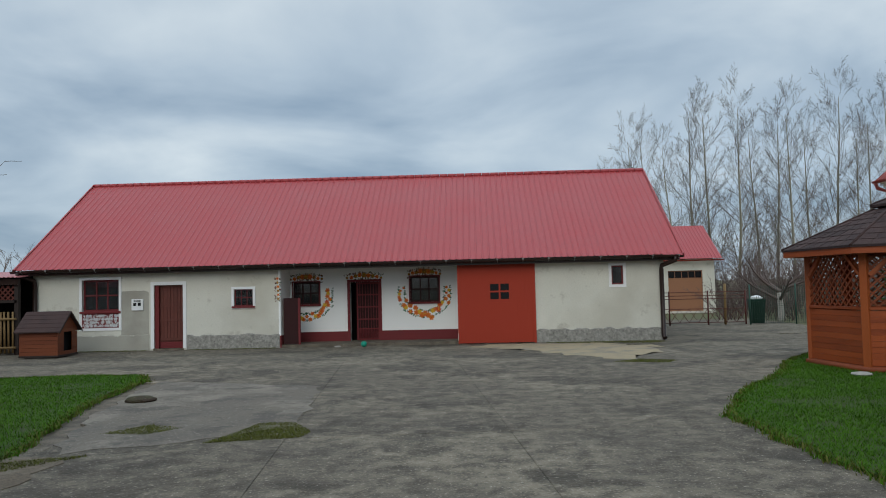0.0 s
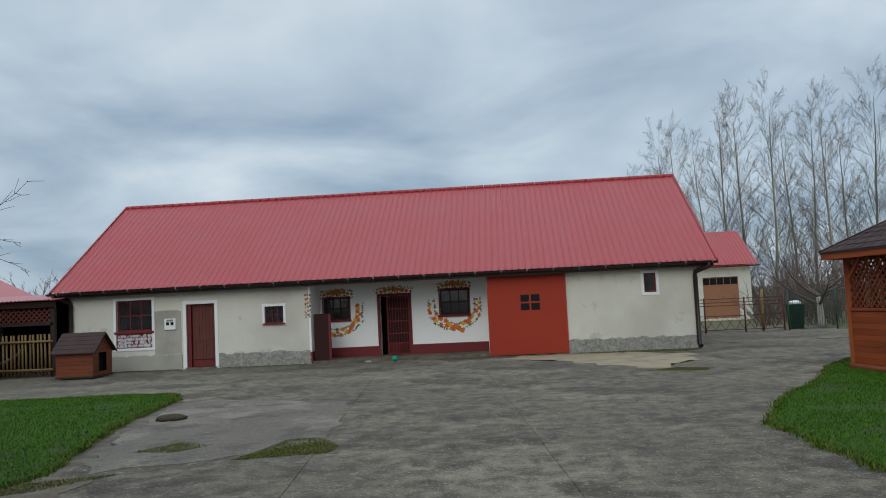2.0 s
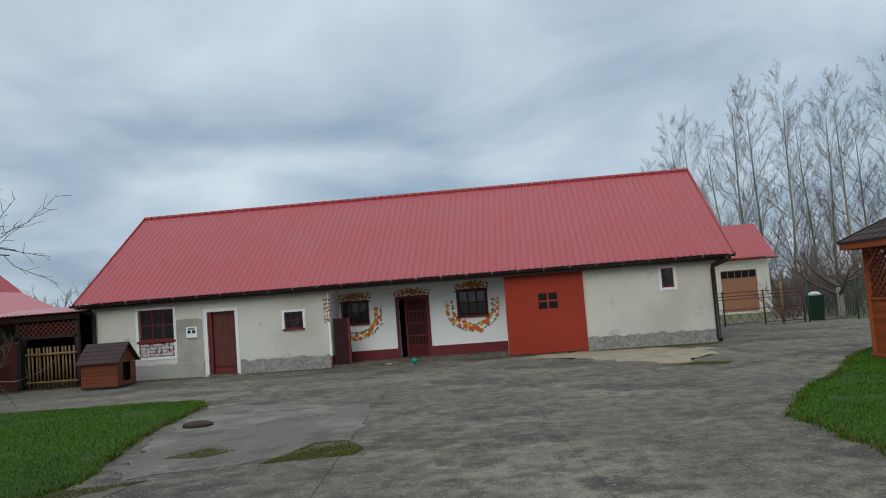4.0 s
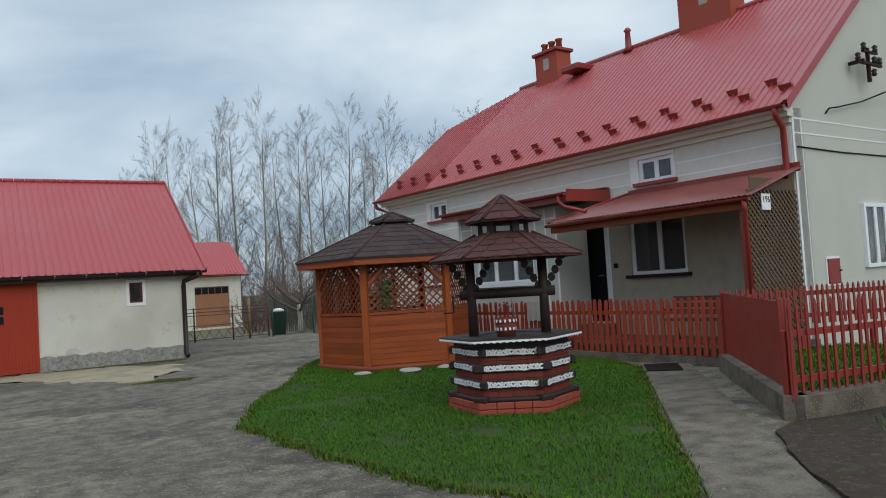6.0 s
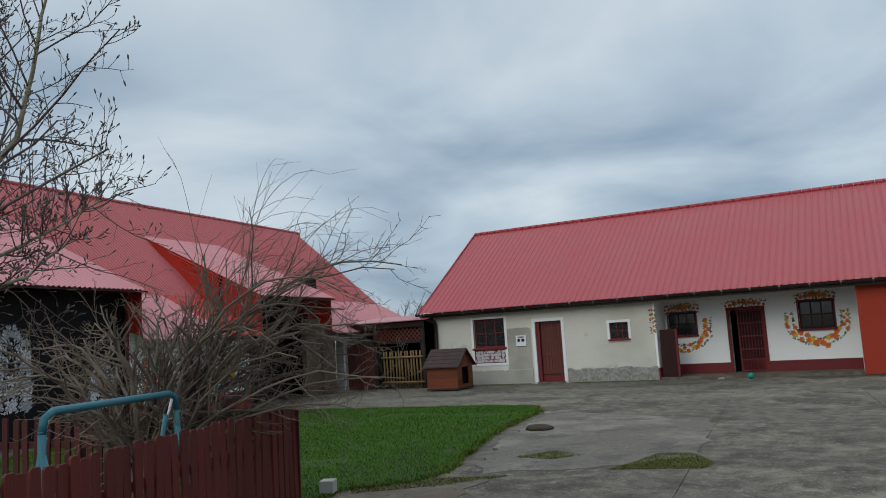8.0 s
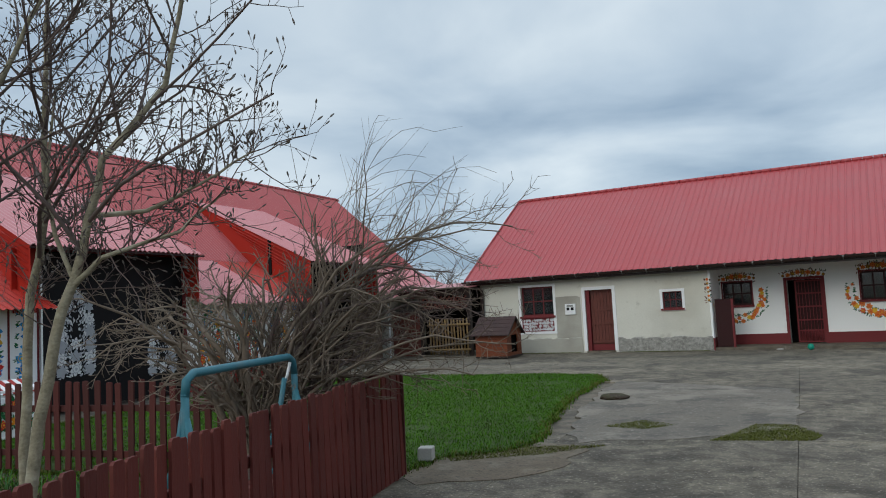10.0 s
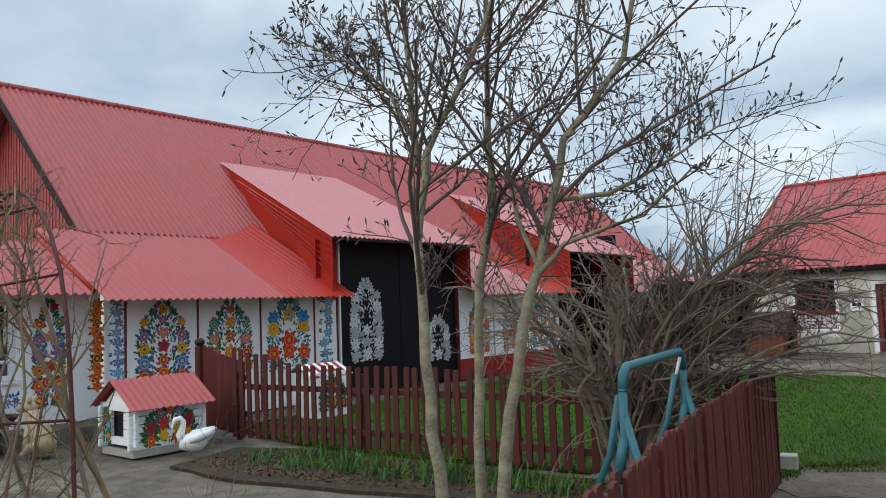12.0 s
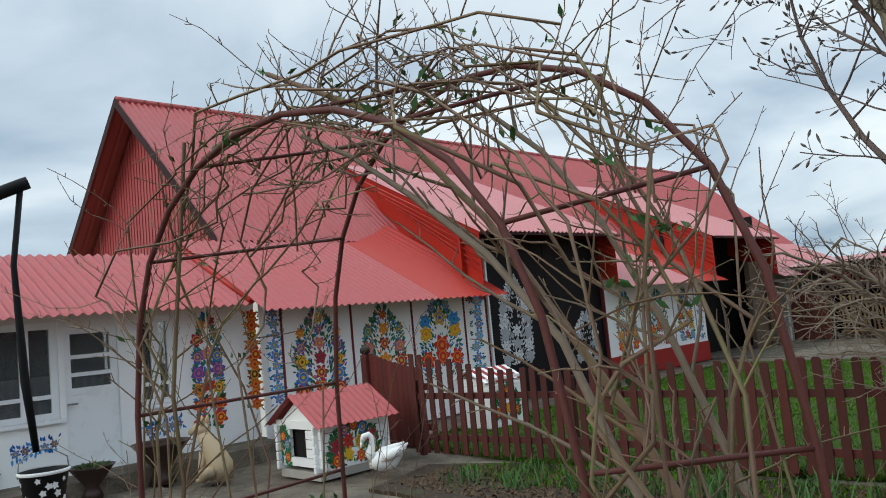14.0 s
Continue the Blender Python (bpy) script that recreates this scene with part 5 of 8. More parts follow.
for k in range(6):
    a, b_ = hexpt(R, k, GA), hexpt(R, k + 1, GA)
    ax = (b_ - a).normalized(); out = ((a + b_) / 2).normalized()
    L = (b_ - a).length
    mm = Matrix((( ax.x, -out.x, 0, a.x), (ax.y, -out.y, 0, a.y), (0, 0, 1, 0), (0, 0, 0, 1)))
    entrance = k == 2
    if not entrance:
        for j in range(9):
            z = 0.13 + j * 0.107
            part("board", boxed(0.06, L - 0.06, -0.018 - 0.004 * (j % 2), 0.01, z, z + 0.103), M_PINE, GZ, m=mm)
        part("handrail", boxed(0.05, L - 0.05, -0.04, 0.04, 1.10, 1.16, bev=0.008), M_PINE, GZ, m=mm)
        lt = part("lattice", lattice(nb(), L - 0.12, 0.94, 0.155, 0.03, (0.06, -0.012, 1.16), (1, 0, 0), (0, 1, 0)), M_LATT, GZ, "crossed-lath lattice panel", m=mm)
        for sx, dx in ((0.08, 1), (L - 0.08, -1)):
            part("brace", boxed(-0.03, 0.03, -0.035, 0.02, 0, 0.52, m=Matrix.Translation((sx, 0, 1.72)) @ pose(0, 0, 0, 0, 45 * dx, 0)), M_PINEV, GZ, m=mm)
    part("eave_beam", boxed(0.0, L, -0.04, 0.04, 2.10, 2.22), M_PINE, GZ, m=mm)
    e0, e1 = hexpt(R + 0.42, k, GA), hexpt(R + 0.42, k + 1, GA)
    L2 = (e1 - e0).length
    m2 = Matrix(((ax.x, -out.x, 0, e0.x), (ax.y, -out.y, 0, e0.y), (0, 0, 1, 0), (0, 0, 0, 1)))
    part("fascia", boxed(0, L2, 0.0, 0.03, 2.10, 2.23), M_PINE, GZ, m=m2)
hip_roof(GZ, R + 0.45, 2.24, 0.42, 2.98, GA, 7, 0.30, M_SHINGLE)
part("roof_lantern", lathe(nb(), [(0.36, 2.94), (0.36, 3.06)], 6), M_DKWOOD, GZ, m=pose(0, 0, 0, 0, 0, GA))
hip_roof(GZ, 0.50, 3.05, 0.03, 3.24, GA, 2, 0.25, M_SHINGLE)
# round table inside the gazebo
TB = thing("table", pose(8.13, 14.84, 0.13), "dark wooden table inside the gazebo", "table")
part("tabletop", lathe(nb(), [(0.55, 0.70), (0.57, 0.72), (0.57, 0.74), (0.55, 0.75)], 20), M_DKWOOD, TB)
part("leg", lathe(nb(), [(0.25, 0), (0.08, 0.05), (0.07, 0.70)], 10), M_DKWOOD, TB)

# ---------------------------------------------------------------- painted well
WA = 233.5
WL = thing("wishing_well", pose(6.26, 8.27, 0.0, 0, 0, WA - 30), "hexagonal red brick well with white painted bands and a shingle roof", "well")
for row in range(2):
    for k in range(6):
        a, b_ = hexpt(0.86, k, 0), hexpt(0.86, k + 1, 0)
        ax = (b_ - a).normalized(); out = ((a + b_) / 2).normalized()
        for j in range(4):
            w_ = 0.86 / 4
            m = Matrix(((ax.x, -out.x, 0, a.x), (ax.y, -out.y, 0, a.y), (0, 0, 1, 0), (0, 0, 0, 1))) @ Matrix.Translation((j * w_, 0, 0.0 + row * 0.085))
            if row == k == j == 0:
                brk0 = part("brick", boxed(0.004, w_ - 0.004, 0, 0.12, 0.004, 0.081, bev=0.006), M_PLINTH, WL, m=m)
            else:
                again("brick", brk0, WL, m)
part("plinth_core", lathe(nb(), [(0.80, 0.0), (0.80, 0.165)], 6), M_BRICKP, WL)
part("plinth_board", lathe(nb(), [(0.82, 0.165), (0.82, 0.215), (0.72, 0.215)], 6), M_DKWOOD, WL)
part("drum_core", lathe(nb(), [(0.715, 0.2), (0.715, 0.88)], 6), M_DKWOOD, WL)
brk1 = None
for row in range(9):
    z = 0.215 + row * 0.074
    for k in range(6):
        a, b_ = hexpt(0.74, k, 0), hexpt(0.74, k + 1, 0)
        ax = (b_ - a).normalized(); out = ((a + b_) / 2).normalized()
        mm = Matrix(((ax.x, -out.x, 0, a.x), (ax.y, -out.y, 0, a.y), (0, 0, 1, z), (0, 0, 0, 1)))
        if row == 8:
            part("top_board", boxed(0.0, 0.74, -0.004, 0.05, 0.0, 0.074), M_DKWOOD, WL, m=mm)
            continue
        for j in range(4):
            w_ = 0.74 / 4
            m = mm @ Matrix.Translation((j * w_, 0, 0))
            if brk1 is None:
                brk1 = part("brick", boxed(0.003, w_ - 0.003, 0, 0.05, 0.003, 0.071), M_BRICKP, WL, m=m)
            else:
                again("brick", brk1, WL, m)
for row, z in enumerate((0.325, 0.525, 0.715)):
    for k in range(6):
        a, b_ = hexpt(0.77, k, 0), hexpt(0.77, k + 1, 0)
        ax = (b_ - a).normalized(); out = ((a + b_) / 2).normalized()
        mm = Matrix(((ax.x, -out.x, 0, a.x), (ax.y, -out.y, 0, a.y), (0, 0, 1, z), (0, 0, 0, 1)))
        far = 0.10 if (k + row) % 2 else 0.0
        bd = part("band_log", boxed(-far, 0.77 + far, -0.012, 0.045, -0.006, 0.098, bev=0.018), M_DKWOOD, WL, "dark log band with white painted flowers", m=mm)
        b = nb()
        rr = random.Random(row * 10 + k)
        for i in range(8):
            cen = Vector((0.075 + i * 0.089, -0.0155, 0.046 + rr.uniform(-0.006, 0.006)))
            r_ = rr.uniform(0.038, 0.048)
            ring = []
            for t_ in range(20):
                rad = r_ * (0.84 + 0.16 * math.cos(5 * (t_ * math.pi / 10 + i)))
                ring.append(b.verts.new(cen + Vector((rad * math.cos(t_ * math.pi / 10), 0, rad * math.sin(t_ * math.pi / 10)))))
            b.faces.new(ring)
            for sg_ in (-1, 1):
                e_ = [cen + Vector((0.044 + dx, -0.0008, sg_ * 0.024 + dz)) for dx, dz in ((-0.026, 0), (0, 0.014), (0.026, 0), (0, -0.014))]
                quad(b, e_)
        part("painted_flower_strip", b, M_TRIM, bd)
        b = nb()
        rr = random.Random(row * 10 + k)
        for i in range(8):
            cen = Vector((0.075 + i * 0.089, -0.0168, 0.046 + rr.uniform(-0.006, 0.006)))
            rr.uniform(0, 1)
            for t_ in range(5):
                a_ = t_ * 1.2566 + i
                p_ = cen + Vector((0.024 * math.cos(a_), 0, 0.024 * math.sin(a_)))
                q_ = cen + Vector((0.009 * math.cos(a_), 0, 0.009 * math.sin(a_)))
                s_ = Vector((-math.sin(a_), 0, math.cos(a_))) * 0.0025
                quad(b, [q_ - s_, q_ + s_, p_ + s_, p_ - s_])
        part("petal_lines", b, PAINT["navy"], bd)
for k in range(6):
    p = hexpt(0.80, k, 0)
    part("log_foot", boxed(-0.10, 0.04, -0.09, 0.09, 0.165, 0.235, bev=0.015), M_DKWOOD, WL, m=Matrix.Translation(p) @ pose(0, 0, 0, 0, 0, 60 * k))
b = nb()
pr = []
for k in range(6):
    a, b_ = hexpt(0.93, k, 0), hexpt(0.93, k + 1, 0)
    for j in range(24):
        pr.append((a.lerp(b_, j / 24), 0.016 if j % 2 else 0.0))
for i in range(len(pr)):
    j = (i + 1) % len(pr)
    p, q = pr[i][0], pr[j][0]
    quad(b, [(p.x, p.y, 0.900 - pr[i][1]), (q.x, q.y, 0.900 - pr[j][1]), (q.x, q.y, 0.918), (p.x, p.y, 0.918)])
part("scalloped_trim", b, M_TRIM, WL)
part("rim", lathe(nb(), [(0.70, 0.89), (0.915, 0.895), (0.925, 0.935), (0.45, 0.935), (0.43, 0.80)], 6, cap=False), M_DKWOOD, WL)
part("lid", lathe(nb(), [(0.45, 0.90), (0.45, 0.925)], 6), M_DKWOOD, WL)
for sx in (-0.47, 0.47):
    pz = pose(0, 0, 0, 0, 0, 30) @ Matrix.Translation((0, sx, 0))
    ps = part("post", tube(nb(), [(0, 0, 0.9), (0.005, 0, 1.4), (0, 0, 1.98)], [0.065, 0.06, 0.062], 10), M_DKWOOD, WL, m=pz)
    for dy in (-1, 1):
        b = nb()
        for i in range(5):
            f = i / 4
            c = Vector((0, dy * (0.06 + 0.22 * f), 1.55 + 0.38 * f))
            vs = [c + Vector((0, 0.05 * math.cos(t_), 0.06 * math.sin(t_))) for t_ in (k_ * math.pi / 4 for k_ in range(8))]
            fr = [b.verts.new(v + Vector((-0.02, 0, 0))) for v in vs]; bk = [b.verts.new(v + Vector((0.02, 0, 0))) for v in vs]
            b.faces.new(fr); b.faces.new(bk[::-1])
            for x in range(8):
                b.faces.new((fr[x], bk[x], bk[(x + 1) % 8], fr[(x + 1) % 8]))
        part("carved_bracket", b, M_DKWOOD, ps)
    b = nb()
    for i in range(8):
        z = 1.0 + i * 0.07
        quad(b, [(-0.067, -0.042, z), (-0.067, 0.0, z - 0.032), (-0.067, 0.042, z), (-0.067, 0.0, z + 0.036)])
    part("painted_flower_strip", b, PAINT["white"], ps)
part("windlass", tube(nb(), [(0, -0.62, 1.47), (0, 0.62, 1.47)], 0.065, 12), M_DKWOOD, WL, m=pose(0, 0, 0, 0, 0, 30))
part("rope", tube(nb(), [(0.0, 0.05, 1.40), (-0.02, 0.06, 1.25), (-0.05, 0.1, 1.16)], 0.006, 5), M_STONE, WL, m=pose(0, 0, 0, 0, 0, 30))
b = nb()
for i in range(9):
    for z in (1.47, 1.50):
        cy = -0.35 + i * 0.085 + (0.03 if z > 1.48 else 0)
        quad(b, [(-0.0685, cy - 0.03, z), (-0.0685, cy, z - 0.018), (-0.0685, cy + 0.03, z), (-0.0685, cy, z + 0.018)])
part("painted_flower_strip", b, PAINT["white"], WL, m=pose(0, 0, 0, 0, 0, 30))
part("crank", tube(nb(), [(0, -0.62, 1.47), (0, -0.72, 1.47), (0, -0.72, 1.25), (0, -0.85, 1.25)], 0.014, 6), M_DKWOOD, WL, m=pose(0, 0, 0, 0, 0, 30))
hip_roof(WL, 1.00, 1.93, 0.36, 2.24, 0, 4, 0.22, M_SHINGLER, scallop=True)
for k in range(6):
    p = hexpt(0.30, k, 0)
    part("cupola_post", boxed(-0.03, 0.03, -0.05, 0.05, 2.2, 2.42), M_DKWOOD, WL, m=Matrix.Translation(p) @ pose(0, 0, 0, 0, 0, 60 * k))
part("cupola_band", lathe(nb(), [(0.31, 2.2), (0.33, 2.26), (0.30, 2.27)], 6), M_DKWOOD, WL)
part("cupola_band", lathe(nb(), [(0.30, 2.37), (0.33, 2.38), (0.33, 2.42)], 6), M_DKWOOD, WL)
hip_roof(WL, 0.50, 2.42, 0.02, 2.74, 0, 3, 0.2, M_SHINGLER, scallop=True)
# wooden bucket on the rim
BK = thing("bucket", Matrix.Translation((6.02, 8.02, 0.93)), "red-brown wooden bucket with white dots standing on the well rim", "bucket")
part("tub", lathe(nb(), [(0.115, 0.0), (0.14, 0.24), (0.125, 0.24), (0.10, 0.02)], 16), M_BRICKP, BK)
for z in (0.05, 0.17):
    part("hoop", lathe(nb(), [(0.122 + z * 0.1, z), (0.124 + z * 0.1, z + 0.02)], 16, cap=False), M_DKWOOD, BK)
for k in range(14):
    a_ = 2 * math.pi * k / 14
    for z in (0.10, 0.20):
        part("painted_dot", boxed(-0.003, 0.003, -0.012, 0.012, -0.018, 0.018, m=Matrix.Translation(((0.118 + z * 0.1) * math.cos(a_), (0.118 + z * 0.1) * math.sin(a_), z)) @ pose(0, 0, 0, 0, 0, 360 * k / 14)), M_TRIM, BK)
part("bail", tube(nb(), [(0.13, 0, 0.22), (0.1, 0, 0.36), (0, 0, 0.42), (-0.1, 0, 0.36), (-0.13, 0, 0.22)], 0.007, 5), M_GREY, BK)

# ---------------------------------------------------------------- fences
def along(line, step):
    """Places and headings every `step` metres along a polyline."""
    out = []
    carry = 0.0
    for a, b in zip(line, line[1:]):
        a, b = Vector(a), Vector(b)
        L = (b - a).length
        ang = math.degrees(math.atan2(b.y - a.y, b.x - a.x))
        s = carry
        while s < L:
            p = a.lerp(b, s / L)
            out.append((p.x, p.y, ang))
            s += step
        carry = s - L
    return out

def picket_mesh(h, w, th, style):
    b = nb()
    if style == "round":
        prof = [(-w / 2, 0), (w / 2, 0), (w / 2, h * 0.62), (w * 0.36, h * 0.68), (w * 0.36, h * 0.74), (w / 2, h * 0.82), (w * 0.48, h * 0.93), (w * 0.28, h), (-w * 0.28, h), (-w * 0.48, h * 0.93), (-w / 2, h * 0.82), (-w * 0.36, h * 0.74), (-w * 0.36, h * 0.68), (-w / 2, h * 0.62)]
    elif style == "spear":
        prof = [(-w / 2, 0), (w / 2, 0), (w / 2, h * 0.93), (0, h), (-w / 2, h * 0.93)]
    else:
        prof = [(-w / 2, 0), (w / 2, 0), (w / 2, h - 0.015), (w / 2 - 0.012, h), (-w / 2 + 0.012, h), (-w / 2, h - 0.015)]
    f = [b.verts.new((x, -th / 2, z)) for x, z in prof]; k = [b.verts.new((x, th / 2, z)) for x, z in prof]
    b.faces.new(f); b.faces.new(k[::-1])
    for i in range(len(prof)):
        j = (i + 1) % len(prof)
        b.faces.new((f[i], k[i], k[j], f[j]))
    bmesh.ops.recalc_face_normals(b, faces=b.faces)
    return b

def fence(name, line, h, w, step, mt, rails, label, style="flat", z0=0.05, seed=1, posts=2.2, dips=None, side=-1, jit=0.02):
    x, y, _ = along(line, step)[0]
    T = thing(name, Matrix.Translation((0, 0, 0)), label, "fence")
    R = random.Random(seed)
    proto = None
    for i, (x, y, ang) in enumerate(along(line, step)):
        hh = 1.0 + R.uniform(-jit, jit) + (dips(i) if dips else 0.0)
        m = pose(x, y, z0, R.uniform(-1, 1), R.uniform(-1.2, 1.2), ang) @ Matrix.Diagonal((1, 1, hh, 1))
        if proto is None:
            proto = part("picket", picket_mesh(h, w, 0.02, style), mt, T, m=m)
        else:
            again("picket", proto, T, m)
    for z in rails:
        for a, b in zip(line, line[1:]):
            a, b = Vector((*a, 0)), Vector((*b, 0))
            L = (b - a).length
            ang = math.degrees(math.atan2(b.y - a.y, b.x - a.x))
            part("rail", boxed(0, L, -0.05 if side < 0 else 0.012, -0.012 if side < 0 else 0.05, z, z + 0.07), mt, T, m=pose(a.x, a.y, 0, 0, 0, ang))
    for x, y, ang in along(line, posts):
        part("post", boxed(-0.035, 0.035, 0.05 if side > 0 else -0.12, 0.12 if side > 0 else -0.05, 0, h - 0.05, bev=0.006), mt, T, m=pose(x, y, 0, 0, 0, ang))
    return T

NEARF = [(-5.42, 5.82), (-4.78, 3.35), (-4.25, 1.75), (-3.88, 0.75)]
fence("picket_fence", NEARF, 1.0, 0.085, 0.112, M_FENCE, (0.22, 0.72), "weathered red-brown picket fence beside the yard", seed=2, side=-1)
FARF = [(-12.2, 4.25), (-10.6, 4.62), (-8.7, 5.0), (-7.15, 5.25), (-5.45, 5.86)]
def dip(i):
    return 0.25 * (1 - i / 9) if i < 9 else 0.0
fence("picket_fence", FARF, 0.98, 0.075, 0.148, M_FENCEB, (0.20, 0.70), "brown picket fence with a scalloped top before the barn", seed=3, dips=dip, side=1)
# closed red boards behind the first pickets
PB = thing("garden_gate", pose(-13.35, 4.30, 0, 0, 0, 3), "dark red boarded garden gate with a high post", "gate")
part("gate_post", boxed(-0.06, 0.06, -0.06, 0.06, 0, 1.28, bev=0.02), M_FENCE, PB)
part("post_knob", lathe(nb(), [(0.03, 1.27), (0.075, 1.31), (0.075, 1.36), (0.03, 1.40)], 10), M_DKWOOD, PB)
gb = None
for i in range(11):
    m = Matrix.Translation((0.08 + i * 0.105, 0.02, 0.08)) @ Matrix.Diagonal((1, 1, 1.12 - 0.028 * i + 0.0008 * i * i, 1))
    if gb is None:
        gb = part("board", picket_mesh(1.08, 0.10, 0.02, "flat"), M_FENCE, PB, m=m)
    else:
        again("board", gb, PB, m)
part("rail", boxed(0.05, 1.25, 0.03, 0.07, 0.3, 0.38), M_FENCE, PB)
part("rail", boxed(0.05, 1.25, 0.03, 0.07, 0.8, 0.88), M_FENCE, PB)

# red fence before the house
def hp(x, y):
    v = MH @ Vector((x, y, 0))
    return (v.x, v.y)
fence("picket_fence", [hp(-9.2, -2.0), hp(-0.25, -2.05)], 0.98, 0.085, 0.145, M_FENCER, (0.36, 0.86), "orange-red wooden picket fence with rounded tops", style="round", z0=0.16, seed=5, side=1)
alone("kerb", boxed(-9.3, -0.2, -2.1, -1.9, -0.05, 0.15), M_CONC2, "low concrete kerb under the red fence", "kerb", m=MH, kind="structure")
d47 = Vector((math.cos(radians(47)), math.sin(radians(47)), 0))
c0, c1 = Vector((7.52, 5.1, 0)), Vector((10.4, 8.18, 0))
m47 = Matrix.Translation(c0) @ pose(0, 0, 0, 0, 0, 47)
L47 = (c1 - c0).length
alone("kerb", boxed(0, L47, -0.12, 0.12, -0.05, 0.26), M_CONC2, "mossy concrete kerb beside the garden path", "kerb", m=m47, kind="structure")
SP = thing("sheet_fence", m47, "dark red steel sheet fence panel on a concrete kerb", "fence")
part("sheet", boxed(0.35, L47, -0.012, 0.0, 0.28, 1.22), M_REDSTEEL, SP)
for x in (0.02, 0.35, L47):
    part("post", boxed(x - 0.03, x + 0.03, -0.03, 0.03, 0.2, 1.26), M_REDSTEEL, SP)
fence("railing", [(7.52, 5.1), (9.6, 4.75), (13.2, 4.2)], 0.98, 0.038, 0.125, M_REDSTEEL, (0.38, 0.86), "red steel garden railing with pointed bars", style="spear", z0=0.27, seed=6, side=1, jit=0.0, posts=1.9)
fence("railing", [(10.5, 8.2), (11.7, 7.4), (12.8, 6.9)], 0.62, 0.035, 0.09, M_REDSTEEL, (0.75, 1.1), "red steel railing with pointed bars beside the porch", style="spear", z0=0.65, seed=8, side=1, jit=0.0, posts=1.2)
alone("kerb", boxed(0, 6, -0.12, 0.12, -0.05, 0.26), M_CONC2, "low concrete kerb under the steel railing", "kerb", m=Matrix.Translation(c0) @ pose(0, 0, 0, 0, 0, -9.5), kind="structure")
# garden path, flower bed
m_p = Matrix.Translation((4.75, 3.98, 0)) @ pose(0, 0, 0, 0, 0, 47)
alone("garden_path", boxed(-2.5, 8.1, -0.82, 0.0, -0.05, 0.03, bev=0.01), M_CONC2, "narrow concrete garden path to the house", "path", m=m_p, kind="structure")
bm, _ = patch([(5.35, 3.3), (5.9, 4.0), (6.85, 4.9), (7.3, 5.0), (13.5, 3.9), (13.5, -4), (5.0, -2.5), (4.2, 1.5)], 0.034, 0.10, 0.025, 21)
alone("flower_bed", bm, M_SOIL, "dark soil bed beside the garden path", "bed", kind="structure")
bm, _ = patch([(7.8, 5.3), (10.6, 8.2), (12.6, 7.6), (13.6, 4.4)], 0.22, 0.2, 0.03, 22)
alone("front_lawn", bm, M_LAWN, "small lawn behind the steel railing", "lawn", kind="structure")
alone("door_mat", boxed(-0.45, 0.45, -0.28, 0.28, 0.03, 0.05, bev=0.006), M_BLACK, "black rubber door mat on the path", "mat", m=pose(10.0, 9.15, 0.0, 0, 0, 47))

# cloth hung over the pickets
b = nb()
cols_ = 10
for side_, z1_ in ((-0.028, 0.74), (0.028, 0.86)):
    for i in range(cols_):
        xa, xb = -5.03 + 0.055 * i, -5.03 + 0.055 * (i + 1)
        wa, wb = 0.008 * math.sin(i * 1.7), 0.008 * math.sin((i + 1) * 1.7)
        quad(b, [(xa, -2.05 + wa + side_ * 1.3, z1_ + wa), (xb, -2.05 + wb + side_ * 1.3, z1_ + wb), (xb, -2.05 + side_, 1.15), (xa, -2.05 + side_, 1.15)])
        if side_ > 0:
            quad(b, [(xa, -2.078, 1.15), (xb, -2.078, 1.15), (xb, -2.022, 1.15), (xa, -2.022, 1.15)])
alone("cloth", b, M_STONE, "beige cloth hung over the red picket fence", "cloth", m=MH)
# bench on the terrace
BN = thing("bench", MH @ Matrix.Translation((-1.35, -1.3, 0.28)) @ pose(0, 0, 0, 0, 0, 180), "wooden bench with wrought iron ends on the terrace", "bench")
for i in range(4):
    part("seat_slat", boxed(-0.65, 0.65, -0.2 + i * 0.1, -0.12 + i * 0.1, 0.42, 0.45), M_DOOR, BN)
for i in range(3):
    part("back_slat", boxed(-0.65, 0.65, -0.25, -0.225, 0.52 + i * 0.12, 0.61 + i * 0.12), M_DOOR, BN)
for x in (-0.6, 0.6):
    part("end_iron", tube(nb(), [(x, 0.22, 0), (x, 0.2, 0.25), (x, 0.22, 0.42), (x, 0.1, 0.62), (x, -0.2, 0.6), (x, -0.24, 0.85), (x, -0.22, 0.3), (x, -0.28, 0)], 0.02, 6), M_BLACK, BN)

# ---------------------------------------------------------------- lean-to between the barns
LT = thing("lean_to", pose(0, 21.9, 0), "dark wooden lean-to with a pink metal roof between the barns", "shed")
part("roof", sheet(nb(), (-17.4, 3.0, 2.5), (1, 0, 0), (0.05, -3.3, -0.25), 4.1, 3.3, pitch=0.13, h=0.036, prof=SINE), M_PALE, LT)
part("eave_beam", boxed(-16.8, -13.32, -0.15, -0.02, 2.05, 2.22), M_BROWNMETAL, LT)
part("lattice", lattice(nb(), 2.0, 0.42, 0.16, 0.04, (-15.4, -0.05, 1.6), (1, 0, 0), (0, 1, 0)), M_DOOR, LT)
part("lintel", boxed(-16.6, -13.4, -0.06, 0.04, 1.52, 1.60), M_DKWOOD, LT)
for x in (-15.3, -13.42):
    part("post", boxed(x - 0.06, x + 0.06, -0.06, 0.06, 0, 2.05), M_DKWOOD, LT)
wd = None
